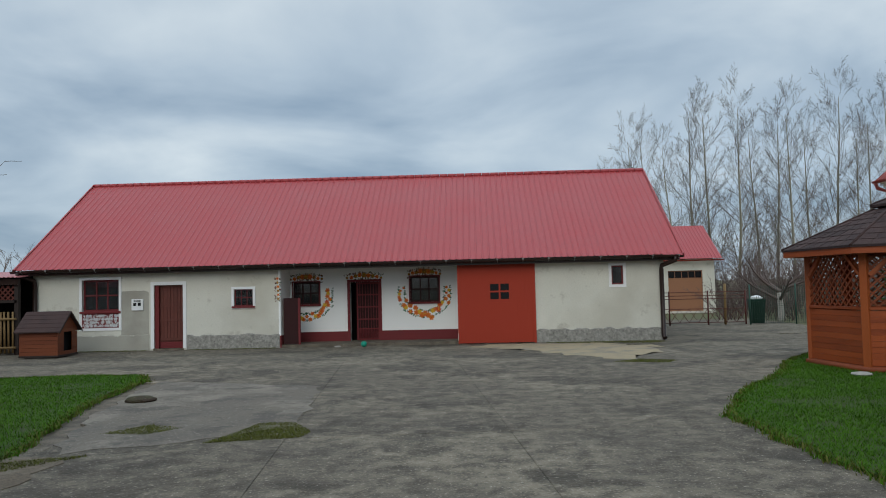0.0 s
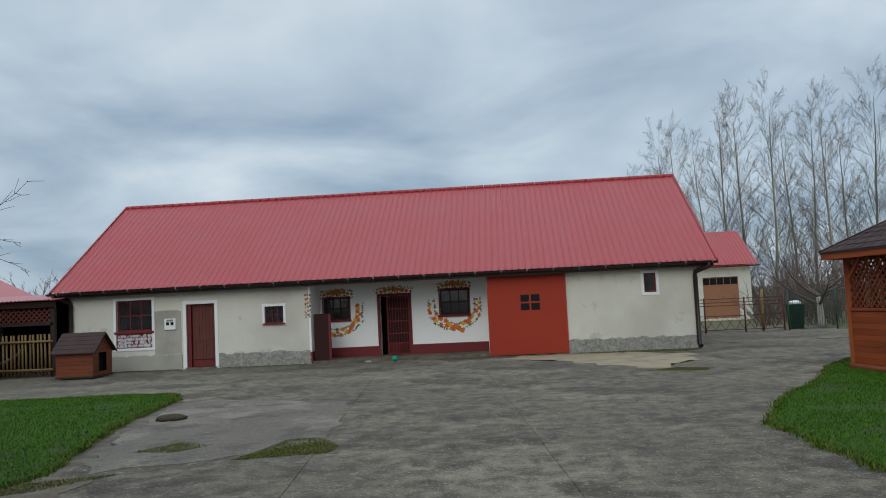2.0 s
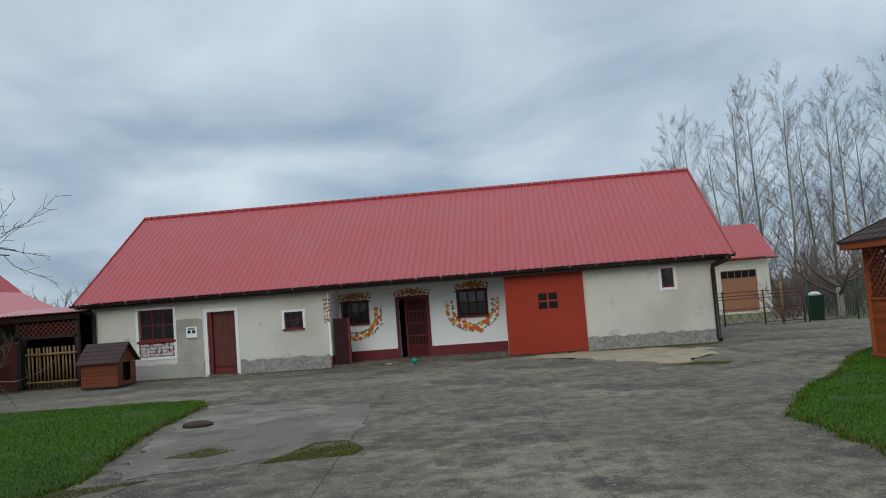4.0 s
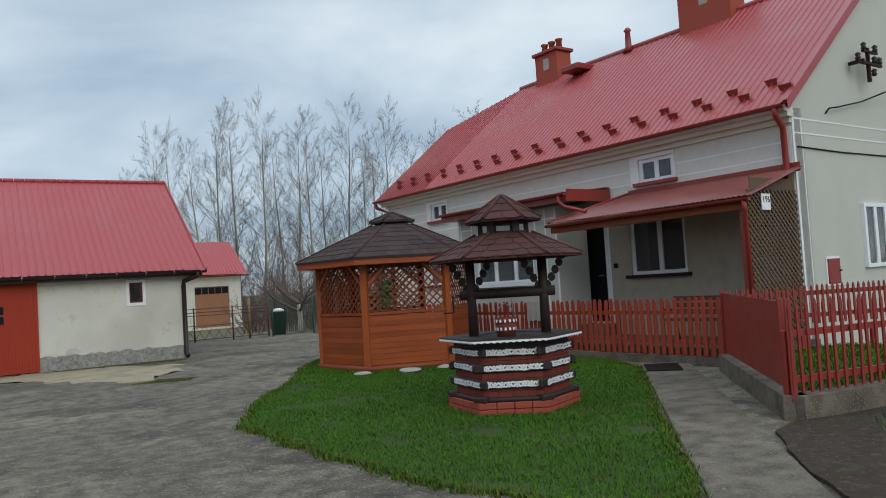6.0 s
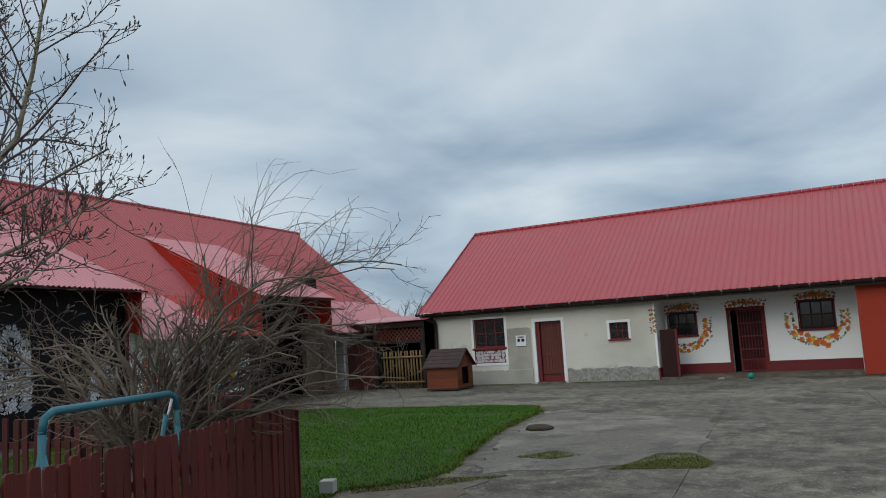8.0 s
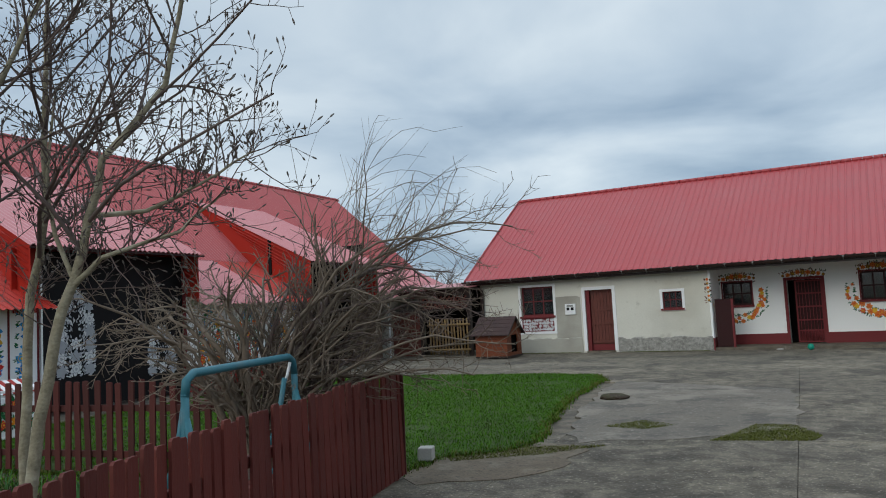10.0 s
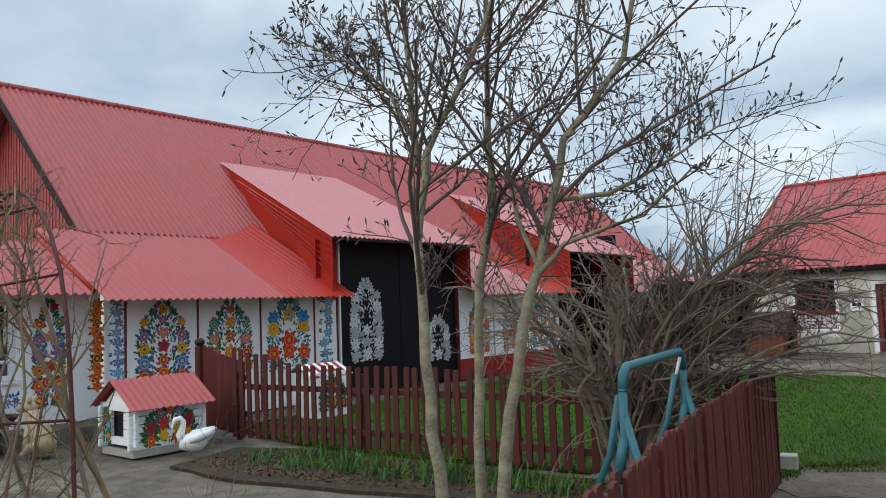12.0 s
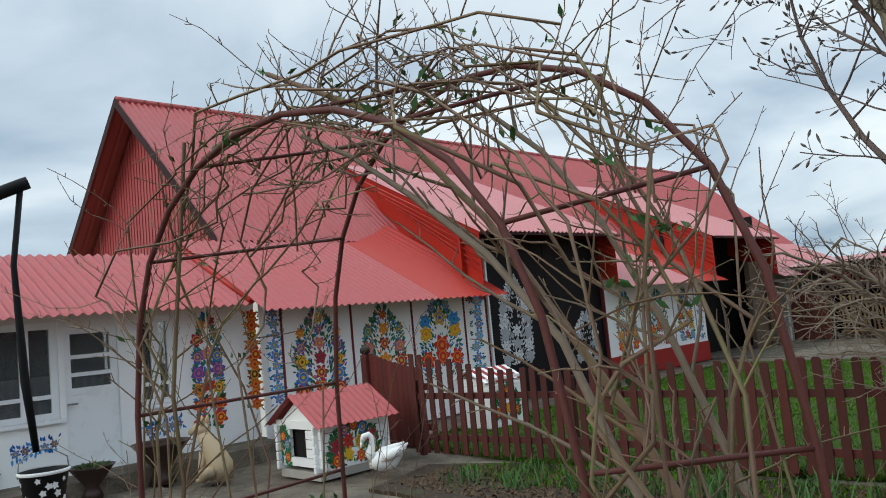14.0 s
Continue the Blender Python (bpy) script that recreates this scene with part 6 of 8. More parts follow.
for i in range(9):
    m = Matrix.Translation((-16.55 + i * 0.135, 0, 0))
    if wd is None:
        wd = part("board", boxed(0, 0.125, -0.02, 0.01, 0.02, 1.52), M_DOOR, LT, m=m)
    else:
        again("board", wd, LT, m)
# Wall coloured near-black in place of the lean-to's inner shade.
part("back_wall", boxed(-17.2, -13.4, 2.6, 2.7, 0, 2.4), M_DARK, LT)
BG = thing("stick_gate", pose(-14.98, 21.78, 0), "gate of yellow wooden sticks before the lean-to", "gate")
stk = None
for i in range(13):
    m = pose(0.06 + i * 0.12, 0, 0.06, 0, rnd.uniform(-1.5, 1.5), 0)
    if stk is None:
        stk = part("stick", tube(nb(), [(0, 0, 0), (0.005, 0, 0.6), (0, 0, 1.2)], 0.03, 8), M_BAMBOO, BG, m=m)
    else:
        again("stick", stk, BG, m)
for z in (0.22, 1.05):
    part("rail", tube(nb(), [(-0.02, -0.05, z), (1.62, -0.05, z)], 0.035, 8), M_BAMBOO, BG)

# dog house by the barn
def gable_house(name, m, w, d, h, rise, wallm, roofm, label, boards=True, over=0.1):
    T = thing(name, m, label, "doghouse")
    n = 7
    for i in range(n):
        z0, z1 = 0.05 + h * i / n, 0.05 + h * (i + 1) / n - 0.006
        for y, s in ((0.0, 0.0), (d - 0.02, 0.0)):
            part("board", boxed(0, w, y, y + 0.02, z0, z1), wallm, T)
        part("board", boxed(0, 0.02, 0.02, d - 0.02, z0, z1), wallm, T)
        if not (1 <= i <= 5):
            part("board", boxed(w - 0.02, w, 0.02, d - 0.02, z0, z1), wallm, T)
        else:
            part("board", boxed(w - 0.02, w, 0.02, d * 0.3, z0, z1), wallm, T)
            part("board", boxed(w - 0.02, w, d * 0.72, d - 0.02, z0, z1), wallm, T)
    for x in (0.0, w - 0.02):
        b = nb()
        vs = [(x, 0, h + 0.05), (x, d, h + 0.05), (x, d / 2, h + rise)]
        wv = [(x + 0.02, y, z) for _, y, z in vs]
        quad(b, vs); quad(b, wv)
        for i_ in range(3):
            quad(b, [vs[i_], vs[(i_ + 1) % 3], wv[(i_ + 1) % 3], wv[i_]])
        bmesh.ops.remove_doubles(b, verts=b.verts, dist=1e-5)
        part("gable", b, wallm, T)
    # Near-black block fills the hollow in place of its inner shade.
    part("dark_inside", boxed(0.1, w - 0.15, 0.05, d - 0.05, 0.06, h), M_DARK, T)
    part("skid", boxed(-0.02, w + 0.02, 0.0, d, 0.0, 0.05), M_DKWOOD, T)
    for sg_ in (0, 1):
        b = nb()
        y0, y1 = (-over, d / 2) if sg_ == 0 else (d + over, d / 2)
        z0, z1 = h + 0.05 - over * rise / (d / 2), h + rise + 0.03
        nr = 5
        for r_ in range(nr):
            ya, yb = y0 + (y1 - y0) * r_ / nr, y0 + (y1 - y0) * (r_ + 1.15) / nr
            za, zb = z0 + (z1 - z0) * r_ / nr + 0.02, z0 + (z1 - z0) * min(1.0, (r_ + 1.15) / nr) + 0.008
            yb = y1 if (r_ + 1.15) / nr > 1 else yb
            quad(b, [(-over, ya, za), (w + over, ya, za), (w + over, yb, zb), (-over, yb, zb)])
            quad(b, [(-over, ya, za - 0.03), (w + over, ya, za - 0.03), (w + over, ya, za), (-over, ya, za)])
        quad(b, [(-over, y0, z0 - 0.01), (w + over, y0, z0 - 0.01), (w + over, y1, z1 - 0.03), (-over, y1, z1 - 0.03)])
        part("roof_slope", b, roofm, T)
        part("barge_board", boxed(0, math.hypot(y1 - y0, z1 - z0), 0, 0.02, -0.05, 0.0, m=Matrix.Translation((w + over - 0.01, y0, z0)) @ Matrix(((0, 1, 0, 0), ((y1 - y0) / math.hypot(y1 - y0, z1 - z0), 0, 0, 0), ((z1 - z0) / math.hypot(y1 - y0, z1 - z0), 0, 1, 0), (0, 0, 0, 1)))), M_DKWOOD, T)
    return T
gable_house("doghouse", pose(-12.42, 20.35, 0.03, 0, 0, 2), 1.05, 1.1, 0.72, 0.48, M_KENNEL, M_SHINGLE, "small orange-brown wooden doghouse with a brown shingle roof")

# ---------------------------------------------------------------- far shed, yard gate, wire fence, bin
SH = thing("shed", pose(0, 42, 0), "cream garage shed with a red metal roof and tan doors", "shed")
part("front_wall", wall(nb(), 6.0, 13.0, -0.1, 2.85, 0, 0.3, [(10.5, 12.35, 0.05, 2.25)]), M_PLASTER, SH)
part("side_wall", boxed(12.7, 13.0, 0.3, 6.0, -0.1, 2.85), M_PLASTER, SH)
b = nb(); quad(b, [(12.99, 0, 2.8), (12.99, 6.0, 2.8), (12.99, 3.0, 4.7)]); part("gable", b, M_PLASTER, SH)
part("roof", sheet(sheet(nb(), (5.8, 3.0, 4.88), (1, 0, 0), (0, -3.3, -2.0), 7.55, 3.86, pitch=0.19, h=0.02), (5.8, 3.0, 4.88), (1, 0, 0), (0, 3.3, -2.0), 7.55, 3.86, pitch=0.19, h=0.02), M_ROOF, SH)
part("gutter", gutter(nb(), 5.8, 13.4, -0.38, 2.82), M_REDSTEEL, SH)
GD = part("garage_door", boxed(10.5, 12.35, 0.08, 0.14, 0.05, 1.8), M_TANDOOR, SH, "tan garage door with a row of small windows")
for i in range(5):
    part("pane", boxed(10.54 + i * 0.36, 10.86 + i * 0.36, 0.07, 0.13, 1.86, 2.2), M_BLACK, GD)
part("door_head", boxed(10.5, 12.35, 0.09, 0.15, 1.8, 2.25), M_TANDOOR, GD)
YG = thing("yard_gate", pose(0, 29.4, 0), "rusty wrought metal yard gate with diamond bars", "gate")
def bar(p, q, r=0.014, nm="bar", mt=M_RUST, par=None):
    return part(nm, tube(nb(), [p, q], r, 5), mt, par)
for x in (5.9, 7.35, 8.8, 10.2):
    bar((x, 0, 0), (x, 0, 1.3), 0.03, "post", M_RUST, YG)
for z in (0.1, 0.62, 1.0, 1.12, 1.25):
    bar((5.9, 0, z), (10.2, 0, z), 0.014, "rail", M_RUST, YG)
for i in range(12):
    x = 5.95 + i * 0.354
    for s in (0, 1):
        bar((x + 0.354 * s, 0, 0.1), (x + 0.354 * (1 - s), 0, 0.62), 0.009, "diamond_bar", M_RUST, YG)
WF = thing("wire_fence", pose(10.3, 29.2, 0, 0, 0, -10), "green wire mesh fence behind the yard", "fence")
for i in range(5):
    part("post", tube(nb(), [(i * 1.6, 0, 0), (i * 1.6, 0, 1.5)], 0.03, 6), M_GREENF, WF)
b = nb()
for i in range(82):
    tube(b, [(i * 0.08, 0, 0.05), (i * 0.08, 0, 1.45)], 0.007, 3, cap=False)
for i in range(18):
    tube(b, [(0, 0, 0.05 + i * 0.08), (6.5, 0, 0.05 + i * 0.08)], 0.004, 3, cap=False)
part("mesh", b, M_GREENF, WF)["kind"] = "stuff"
BN2 = thing("bin", pose(10.9, 30.2, 0), "dark green waste bin with a white bag on top", "bin")
part("body", lathe(nb(), [(0.30, 0), (0.36, 0.9), (0.38, 0.92)], 4), M_GREENF, BN2, m=pose(0, 0, 0, 0, 0, 45))
part("bag", lathe(nb(), [(0.22, 0.92), (0.25, 0.97), (0.15, 1.04), (0.04, 1.06)], 9), M_TRIM, BN2)
tagged(part("yellow_post", tube(nb(), [(9.5, 29.6, 0), (9.52, 29.6, 1.55)], 0.05, 8), M_BAMBOO), "weathered yellow fence post by the gate", "post")

# ---------------------------------------------------------------- garden swing
SW = thing("garden_swing", pose(-5.22, 3.6, 0, 0, 0, 106.5), "garden swing with a teal steel tube frame and slatted seat", "swing")
part("top_bar", tube(nb(), [(-0.78, 0, 1.18), (-0.76, 0, 1.28), (-0.68, 0, 1.32), (0.68, 0, 1.32), (0.76, 0, 1.28), (0.78, 0, 1.18)], 0.028, 10), M_TEAL, SW)
for x in (-0.78, 0.78):
    part("leg", tube(nb(), [(x, 0, 1.2), (x, 0.0, 0.9), (x, 0.10, 0.55), (x, 0.42, 0.10), (x, 0.5, 0.02)], 0.026, 10), M_TEAL, SW)
    part("leg", tube(nb(), [(x, 0, 1.05), (x, -0.12, 0.6), (x, -0.38, 0.08), (x, -0.55, 0.02)], 0.026, 10), M_TEAL, SW)
    part("sleeve", tube(nb(), [(x, 0.0, 0.92), (x, 0.06, 0.66)], 0.033, 10), M_TEAL, SW)
    part("arm_tube", tube(nb(), [(x * 0.9, 0.05, 1.15), (x * 0.9, 0.12, 0.8), (x * 0.88, 0.28, 0.45), (x * 0.88, 0.1, 0.36), (x * 0.88, -0.25, 0.38)], 0.022, 8), M_TEAL, SW)
    part("hanger", tube(nb(), [(x * 0.93, 0.0, 1.3), (x * 0.92, 0.03, 1.18), (x * 0.9, 0.05, 1.1)], 0.012, 6), M_TRIM, SW)
for i in range(6):
    part("seat_slat", boxed(-0.66, 0.66, -0.25 + i * 0.085, -0.18 + i * 0.085, 0.38, 0.40), M_FENCE, SW)
part("foot_bar", tube(nb(), [(-0.78, 0.5, 0.03), (0.78, 0.5, 0.03)], 0.024, 8), M_TEAL, SW)
part("foot_bar", tube(nb(), [(-0.78, -0.55, 0.03), (0.78, -0.55, 0.03)], 0.024, 8), M_TEAL, SW)
tagged(part("concrete_block", boxed(-0.08, 0.08, -0.08, 0.08, 0.0, 0.14, bev=0.01), M_STONE, m=pose(-5.64, 6.6, 0.03, 0, 0, 20)), "small pale concrete block on the ground by the fence", "block")

# ---------------------------------------------------------------- painted flowers (flat on the walls, in layers of thick paint)
PNAMES = list(PAINT)
PM = [PAINT[k] for k in PNAMES]
PI = {k: i for i, k in enumerate(PNAMES)}

def p_leaf(b, cx, cz, L, w, ang, mi, y):
    ca, sa = math.cos(ang), math.sin(ang)
    pts = [(0, 0), (0.3, 0.5), (0.65, 0.42), (1.0, 0), (0.65, -0.42), (0.3, -0.5)]
    quad(b, [(cx + (p * L) * ca - (q * w) * sa, y, cz + (p * L) * sa + (q * w) * ca) for p, q in pts], mi)

def p_flower(b, cx, cz, r, mi, mc, y, petals=6, ph=0.0):
    ring = []
    for i in range(petals * 4):
        a = 2 * math.pi * i / (petals * 4) + ph
        rr = r * (0.80 + 0.20 * math.cos(petals * (a - ph)))
        ring.append((cx + rr * math.cos(a), y, cz + rr * math.sin(a)))
    quad(b, ring, mi)
    quad(b, [(cx + r * 0.58 * math.cos(2 * math.pi * i / 9 + 0.3), y - 0.0012, cz + r * 0.58 * math.sin(2 * math.pi * i / 9 + 0.3)) for i in range(9)], PI["brown"] if mc is None else mc)
    quad(b, [(cx + r * 0.47 * math.cos(2 * math.pi * i / 10), y - 0.0024, cz + r * 0.47 * math.sin(2 * math.pi * i / 10)) for i in range(10)], mi)
    quad(b, [(cx + r * 0.22 * math.cos(2 * math.pi * i / 7), y - 0.0036, cz + r * 0.22 * math.sin(2 * math.pi * i / 7)) for i in range(7)], mc if mc is not None else PI["yellow"])

def bouquet(parent, u0, u1, z0, z1, rows, seed, label, leafc=("green", "dkgreen", "green"), y=-0.004, spray=None, dense=1.0, nleaf=None):
    """rows: from the bottom up, (colour, centre colour, how many across, size); mirrored leaves fill the oval outline."""
    R = random.Random(seed)
    b = nb()
    cx, w, h = (u0 + u1) / 2, (u1 - u0) / 2, z1 - z0
    n = nleaf or int(150 * dense * max(0.35, (2 * w * h)))
    for i in range(n):
        t = R.random()
        f = R.random() ** 0.6
        half = w * (0.55 + 0.45 * math.sin(math.pi * min(1, 0.25 + 0.75 * t) )) * (1.0 if t < 0.75 else (1 - t) / 0.25 * 0.75 + 0.25)
        for sg_ in (-1, 1):
            x, z = cx + sg_ * half * f * 0.9, z0 + h * t
            ang = math.atan2(0.5 + t, sg_ * (0.25 + f)) + R.uniform(-0.5, 0.5)
            col = R.choice(leafc) if not spray or R.random() < 0.62 else R.choice(spray)
            L = R.uniform(0.05, 0.095)
            p_leaf(b, x, z, L, L * 0.42, ang, PI[col], y - 0.0001 * (i % 9) - (0.00005 if sg_ > 0 else 0))
    for k, (col, cc, cnt, size) in enumerate(rows):
        z = z0 + h * (k + 0.55) / len(rows)
        span = w * 0.66 * (1 if k < len(rows) - 1 else 0.5)
        for i in range(cnt):
            x = cx if cnt == 1 else cx - span + 2 * span * i / (cnt - 1)
            zz = z + (0.03 if cnt > 1 and i % 2 else -0.01) + R.uniform(-0.01, 0.01)
            cols = col.split("+")
            p_flower(b, x, zz, size * 1.42 * R.uniform(0.92, 1.06), PI[cols[i % len(cols)]], PI[cc] if cc else None, y - 0.0016 - 0.0002 * ((i + k) % 4), petals=R.choice((5, 6, 7)), ph=R.random())
    return part("painted_bouquet", b, PM, parent, label)

def garland(parent, pts, seed, cols, label, size=0.075, y=-0.004, leafc=("green", "dkgreen"), leaves=3, step=0.13, big=None, loose=0.02):
    """Flowers strung along a curve, with leaves to both sides."""
    R = random.Random(seed)
    b = nb()
    P = [Vector((p[0], 0, p[1])) for p in pts]
    Ls = [(q - p).length for p, q in zip(P, P[1:])]
    tot = sum(Ls)
    n = max(2, int(tot / step))
    for i in range(n + 1):
        s = tot * i / n
        for p, q, L in zip(P, P[1:], Ls):
            if s <= L + 1e-6:
                c = p.lerp(q, min(1, s / L)); d = (q - p).normalized(); break
            s -= L
        nx = Vector((-d.z, 0, d.x))
        for _ in range(leaves):
            for sg_ in (-1, 1):
                o = c + nx * sg_ * size * R.uniform(0.5, 1.0) + d * R.uniform(-0.06, 0.06)
                p_leaf(b, o.x, o.z, R.uniform(0.05, 0.09), R.uniform(0.018, 0.032), math.atan2(nx.z * sg_, nx.x * sg_) + R.uniform(-0.8, 0.8), PI[R.choice(leafc)], y - 0.0001 * (i % 12))
        f = 1.0 if big is None else 0.6 + 0.55 * math.sin(math.pi * i / n) ** big
        j = nx * R.uniform(-loose, loose) * (f if big else 1.0)
        p_flower(b, c.x + j.x, c.z + j.z, size * f * R.uniform(0.85, 1.1), PI[cols[i % len(cols)]], PI["yellow"] if cols[i % len(cols)] != "orange" else PI["red"], y - 0.0016 - 0.0002 * (i % 3), ph=R.random())
    return part("painted_garland", b, PM, parent, label)

# long barn
def arc_pts(x0, x1, z0, z1, n=9):
    return [(x0 + (x1 - x0) * i / n, z0 + (z1 - z0) * math.sin(math.pi * i / n)) for i in range(n + 1)]
yb_ = RY - 0.004
for x0, x1, zb in ((-5.76, -4.78, 2.02), (-3.98, -2.92, 2.02), (-2.04, -1.08, 2.10)):
    garland(PWALL, arc_pts(x0, x1, zb, zb + 0.08), int(x0 * 10) + 90, ("brown", "orange", "brown", "orange"), "brown and orange flower arch", size=0.085, y=yb_, leafc=("brown", "dkgreen", "brown"), step=0.12, big=1.0, leaves=4)
garland(PWALL, [(-2.28, 1.68), (-2.27, 1.3), (-2.12, 1.05), (-1.82, 0.90), (-1.57, 0.86), (-1.32, 0.90), (-1.02, 1.05), (-0.87, 1.3), (-0.86, 1.68)], 41, ("orange", "orange", "yellow", "orange", "red"), "wreath of orange painted flowers round the window", size=0.086, y=yb_, step=0.088, leaves=4, big=1.0, loose=0.13, leafc=("dkgreen", "green", "dkgreen"))
garland(PWALL, [(-5.62, 0.90), (-5.30, 0.84), (-5.02, 0.88), (-4.76, 1.0), (-4.56, 1.2), (-4.54, 1.66)], 42, ("orange", "orange", "yellow", "orange", "red"), "wreath of orange painted flowers round the window", size=0.082, y=yb_, step=0.09, leaves=4, loose=0.11, leafc=("dkgreen", "green", "dkgreen"))
garland(BARN, [(-5.86, 1.45), (-5.86, 2.05)], 43, ("brown", "orange"), "brown painted flower branch", size=0.05, y=-0.012, leafc=("brown", "dkgreen"), step=0.1)
b = nb()
R6 = random.Random(6)
for i in range(13):
    for k in range(4):
        x, z = -11.74 + i * 0.083 + (0.04 if k % 2 else 0), 0.77 + k * 0.098
        if R6.random() < 0.62:
            p_flower(b, x + R6.uniform(-0.02, 0.02), z, R6.uniform(0.045, 0.065), PI["white"], PI["silver"], -0.005, petals=5, ph=R6.random())
        else:
            for q in range(3):
                p_leaf(b, x, z, 0.07, 0.03, R6.uniform(0, 6.3), PI["white"], -0.004)
part("painted_flower_field", b, PM, WPANEL, "white painted flowers")
# painted barn panels
bouquet(PW, 5.34, 6.34, 0.68, 1.97, [("crimson+red+crimson", "yellow", 3, 0.10), ("blue+crimson+blue", "yellow", 3, 0.095), ("yellow+crimson+yellow", "brown", 3, 0.085), ("violet+pink+violet", "yellow", 3, 0.085), ("orange+violet+orange", "yellow", 3, 0.06), ("yellow", "brown", 1, 0.07)], 11, "bouquet of violet, crimson and yellow flowers", spray=("sky", "blue", "violet", "pink"), dense=1.5)
bouquet(PW, 6.62, 7.60, 0.68, 1.95, [("orange+sky+orange", "red", 3, 0.10), ("crimson+orange+crimson", "yellow", 3, 0.10), ("pink+crimson+pink", "yellow", 3, 0.085), ("teal+orange+teal", "yellow", 3, 0.075), ("crimson", "yellow", 1, 0.06)], 12, "bouquet of crimson, pink and orange flowers", spray=("sky", "teal", "orange"), dense=1.5)
bouquet(PW, 7.86, 8.92, 0.66, 1.98, [("green+green", "dkgreen", 2, 0.06), ("red+red+red", "orange", 3, 0.13), ("red", "orange", 1, 0.15), ("yellow+yellow", "orange", 2, 0.125), ("sky+yellow+sky", "blue", 3, 0.11), ("blue+sky", "yellow", 2, 0.07)], 13, "bouquet of red tulips, yellow sunflowers and blue flowers", spray=("sky", "blue"), dense=1.3)
garland(PW, [(9.31, 0.72), (9.27, 1.2), (9.33, 1.93)], 14, ("sky", "blue", "sky"), "column of blue painted flowers", size=0.125, step=0.2, leaves=7, leafc=("green", "sky", "dkgreen"), loose=0.09)
garland(PW, [(5.08, 0.75), (5.06, 1.3), (5.09, 1.98)], 15, ("blue", "sky"), "column of blue painted flowers", size=0.095, step=0.14, leaves=4, leafc=("blue", "sky", "green"))
sil = [("silver+white+silver", "silver", 3, 0.10), ("white+silver+white", "silver", 3, 0.105), ("silver+white+silver", "silver", 3, 0.10), ("white+silver", "silver", 2, 0.10), ("silver+white", "silver", 2, 0.095), ("white+silver", "silver", 2, 0.085), ("silver", "silver", 1, 0.07)]
bouquet(GB, 9.97, 10.98, 0.66, 2.36, sil, 16, "white painted flowering branch", leafc=("silver", "white", "silver"), y=0.054, dense=1.6)
bouquet(GB, 12.3, 13.2, 0.5, 1.52, sil[2:], 17, "white painted flowering branch", leafc=("silver", "white", "silver"), y=0.054, dense=1.6)
for k, (a, c, rws, sd) in enumerate(((13.80, 14.68, [("red+orange+red", "yellow", 3, 0.10), ("orange+red+orange", "yellow", 3, 0.095), ("pink+red", "yellow", 2, 0.09), ("orange+yellow", "brown", 2, 0.08), ("sky", "yellow", 1, 0.08)], 21), (15.20, 16.08, [("crimson+red+crimson", "yellow", 3, 0.10), ("red+crimson+red", "yellow", 3, 0.095), ("crimson", "yellow", 1, 0.1), ("orange+orange", "red", 2, 0.08), ("sky+sky", "yellow", 2, 0.07)], 22), (16.55, 17.33, [("sky+crimson+sky", "yellow", 3, 0.09), ("orange+red+yellow", "brown", 3, 0.09), ("red+orange", "yellow", 2, 0.09), ("blue+crimson+blue", "yellow", 3, 0.075), ("blue", "yellow", 1, 0.07)], 23))):
    bouquet(PW2, a, c, 0.56, 1.86, rws, sd, "bouquet of red, orange and blue painted flowers", spray=("blue", "sky", "green"), dense=1.4)
garland(PW2, [(17.70, 0.62), (17.66, 1.2), (17.71, 1.85)], 24, ("blue", "sky"), "column of blue painted flowers", size=0.10, step=0.2, leaves=4)
# veranda
bouquet(VW, 3.98, 4.42, 0.45, 2.02, [("red+red", "yellow", 2, 0.09), ("red+crimson+red", "yellow", 3, 0.08), ("orange+red+yellow", "brown", 3, 0.075), ("violet+violet", "pink", 2, 0.085), ("violet+pink+blue", "yellow", 3, 0.075), ("crimson+teal", "yellow", 2, 0.075), ("orange+crimson", "brown", 2, 0.055)], 31, "tall bouquet of red, violet and orange flowers", y=0.346, dense=2.0, spray=("teal", "blue"))
garland(VW, [(4.92, 0.7), (4.94, 1.3), (4.92, 1.98)], 32, ("orange", "red", "orange", "brown"), "column of orange-brown painted poppies", size=0.115, y=0.346, step=0.13, leafc=("orange", "green", "brown"), leaves=4)
for a in (1.95, 3.52):
    garland(VW, [(a - 0.2, 0.56), (a, 0.60), (a + 0.22, 0.62)], int(a * 10), ("blue", "navy", "sky"), "spray of blue painted flowers", size=0.06, y=0.346, step=0.09, leafc=("blue", "navy", "sky"), leaves=4)

# ---------------------------------------------------------------- branches
def bend(R, p, d, L, seg, wob, up=0.0, grav=0.0):
    """A wandering line of points from p along d."""
    p, d = Vector(p), Vector(d).normalized()
    pts = [p.copy()]
    for i in range(seg):
        d = (d + Vector((R.uniform(-wob, wob), R.uniform(-wob, wob), R.uniform(-wob, wob) + up - grav * i / seg))).normalized()
        p = p + d * (L / seg)
        pts.append(p.copy())
    return pts

def taper(r0, r1, n):
    return [r0 + (r1 - r0) * i / (n - 1) for i in range(n)]

def side_dir(R, d, spread):
    d = Vector(d).normalized()
    s = d.orthogonal().normalized()
    s.rotate(Matrix.Rotation(R.uniform(0, 2 * math.pi), 3, d))
    return (d * math.cos(spread) + s * math.sin(spread)).normalized()

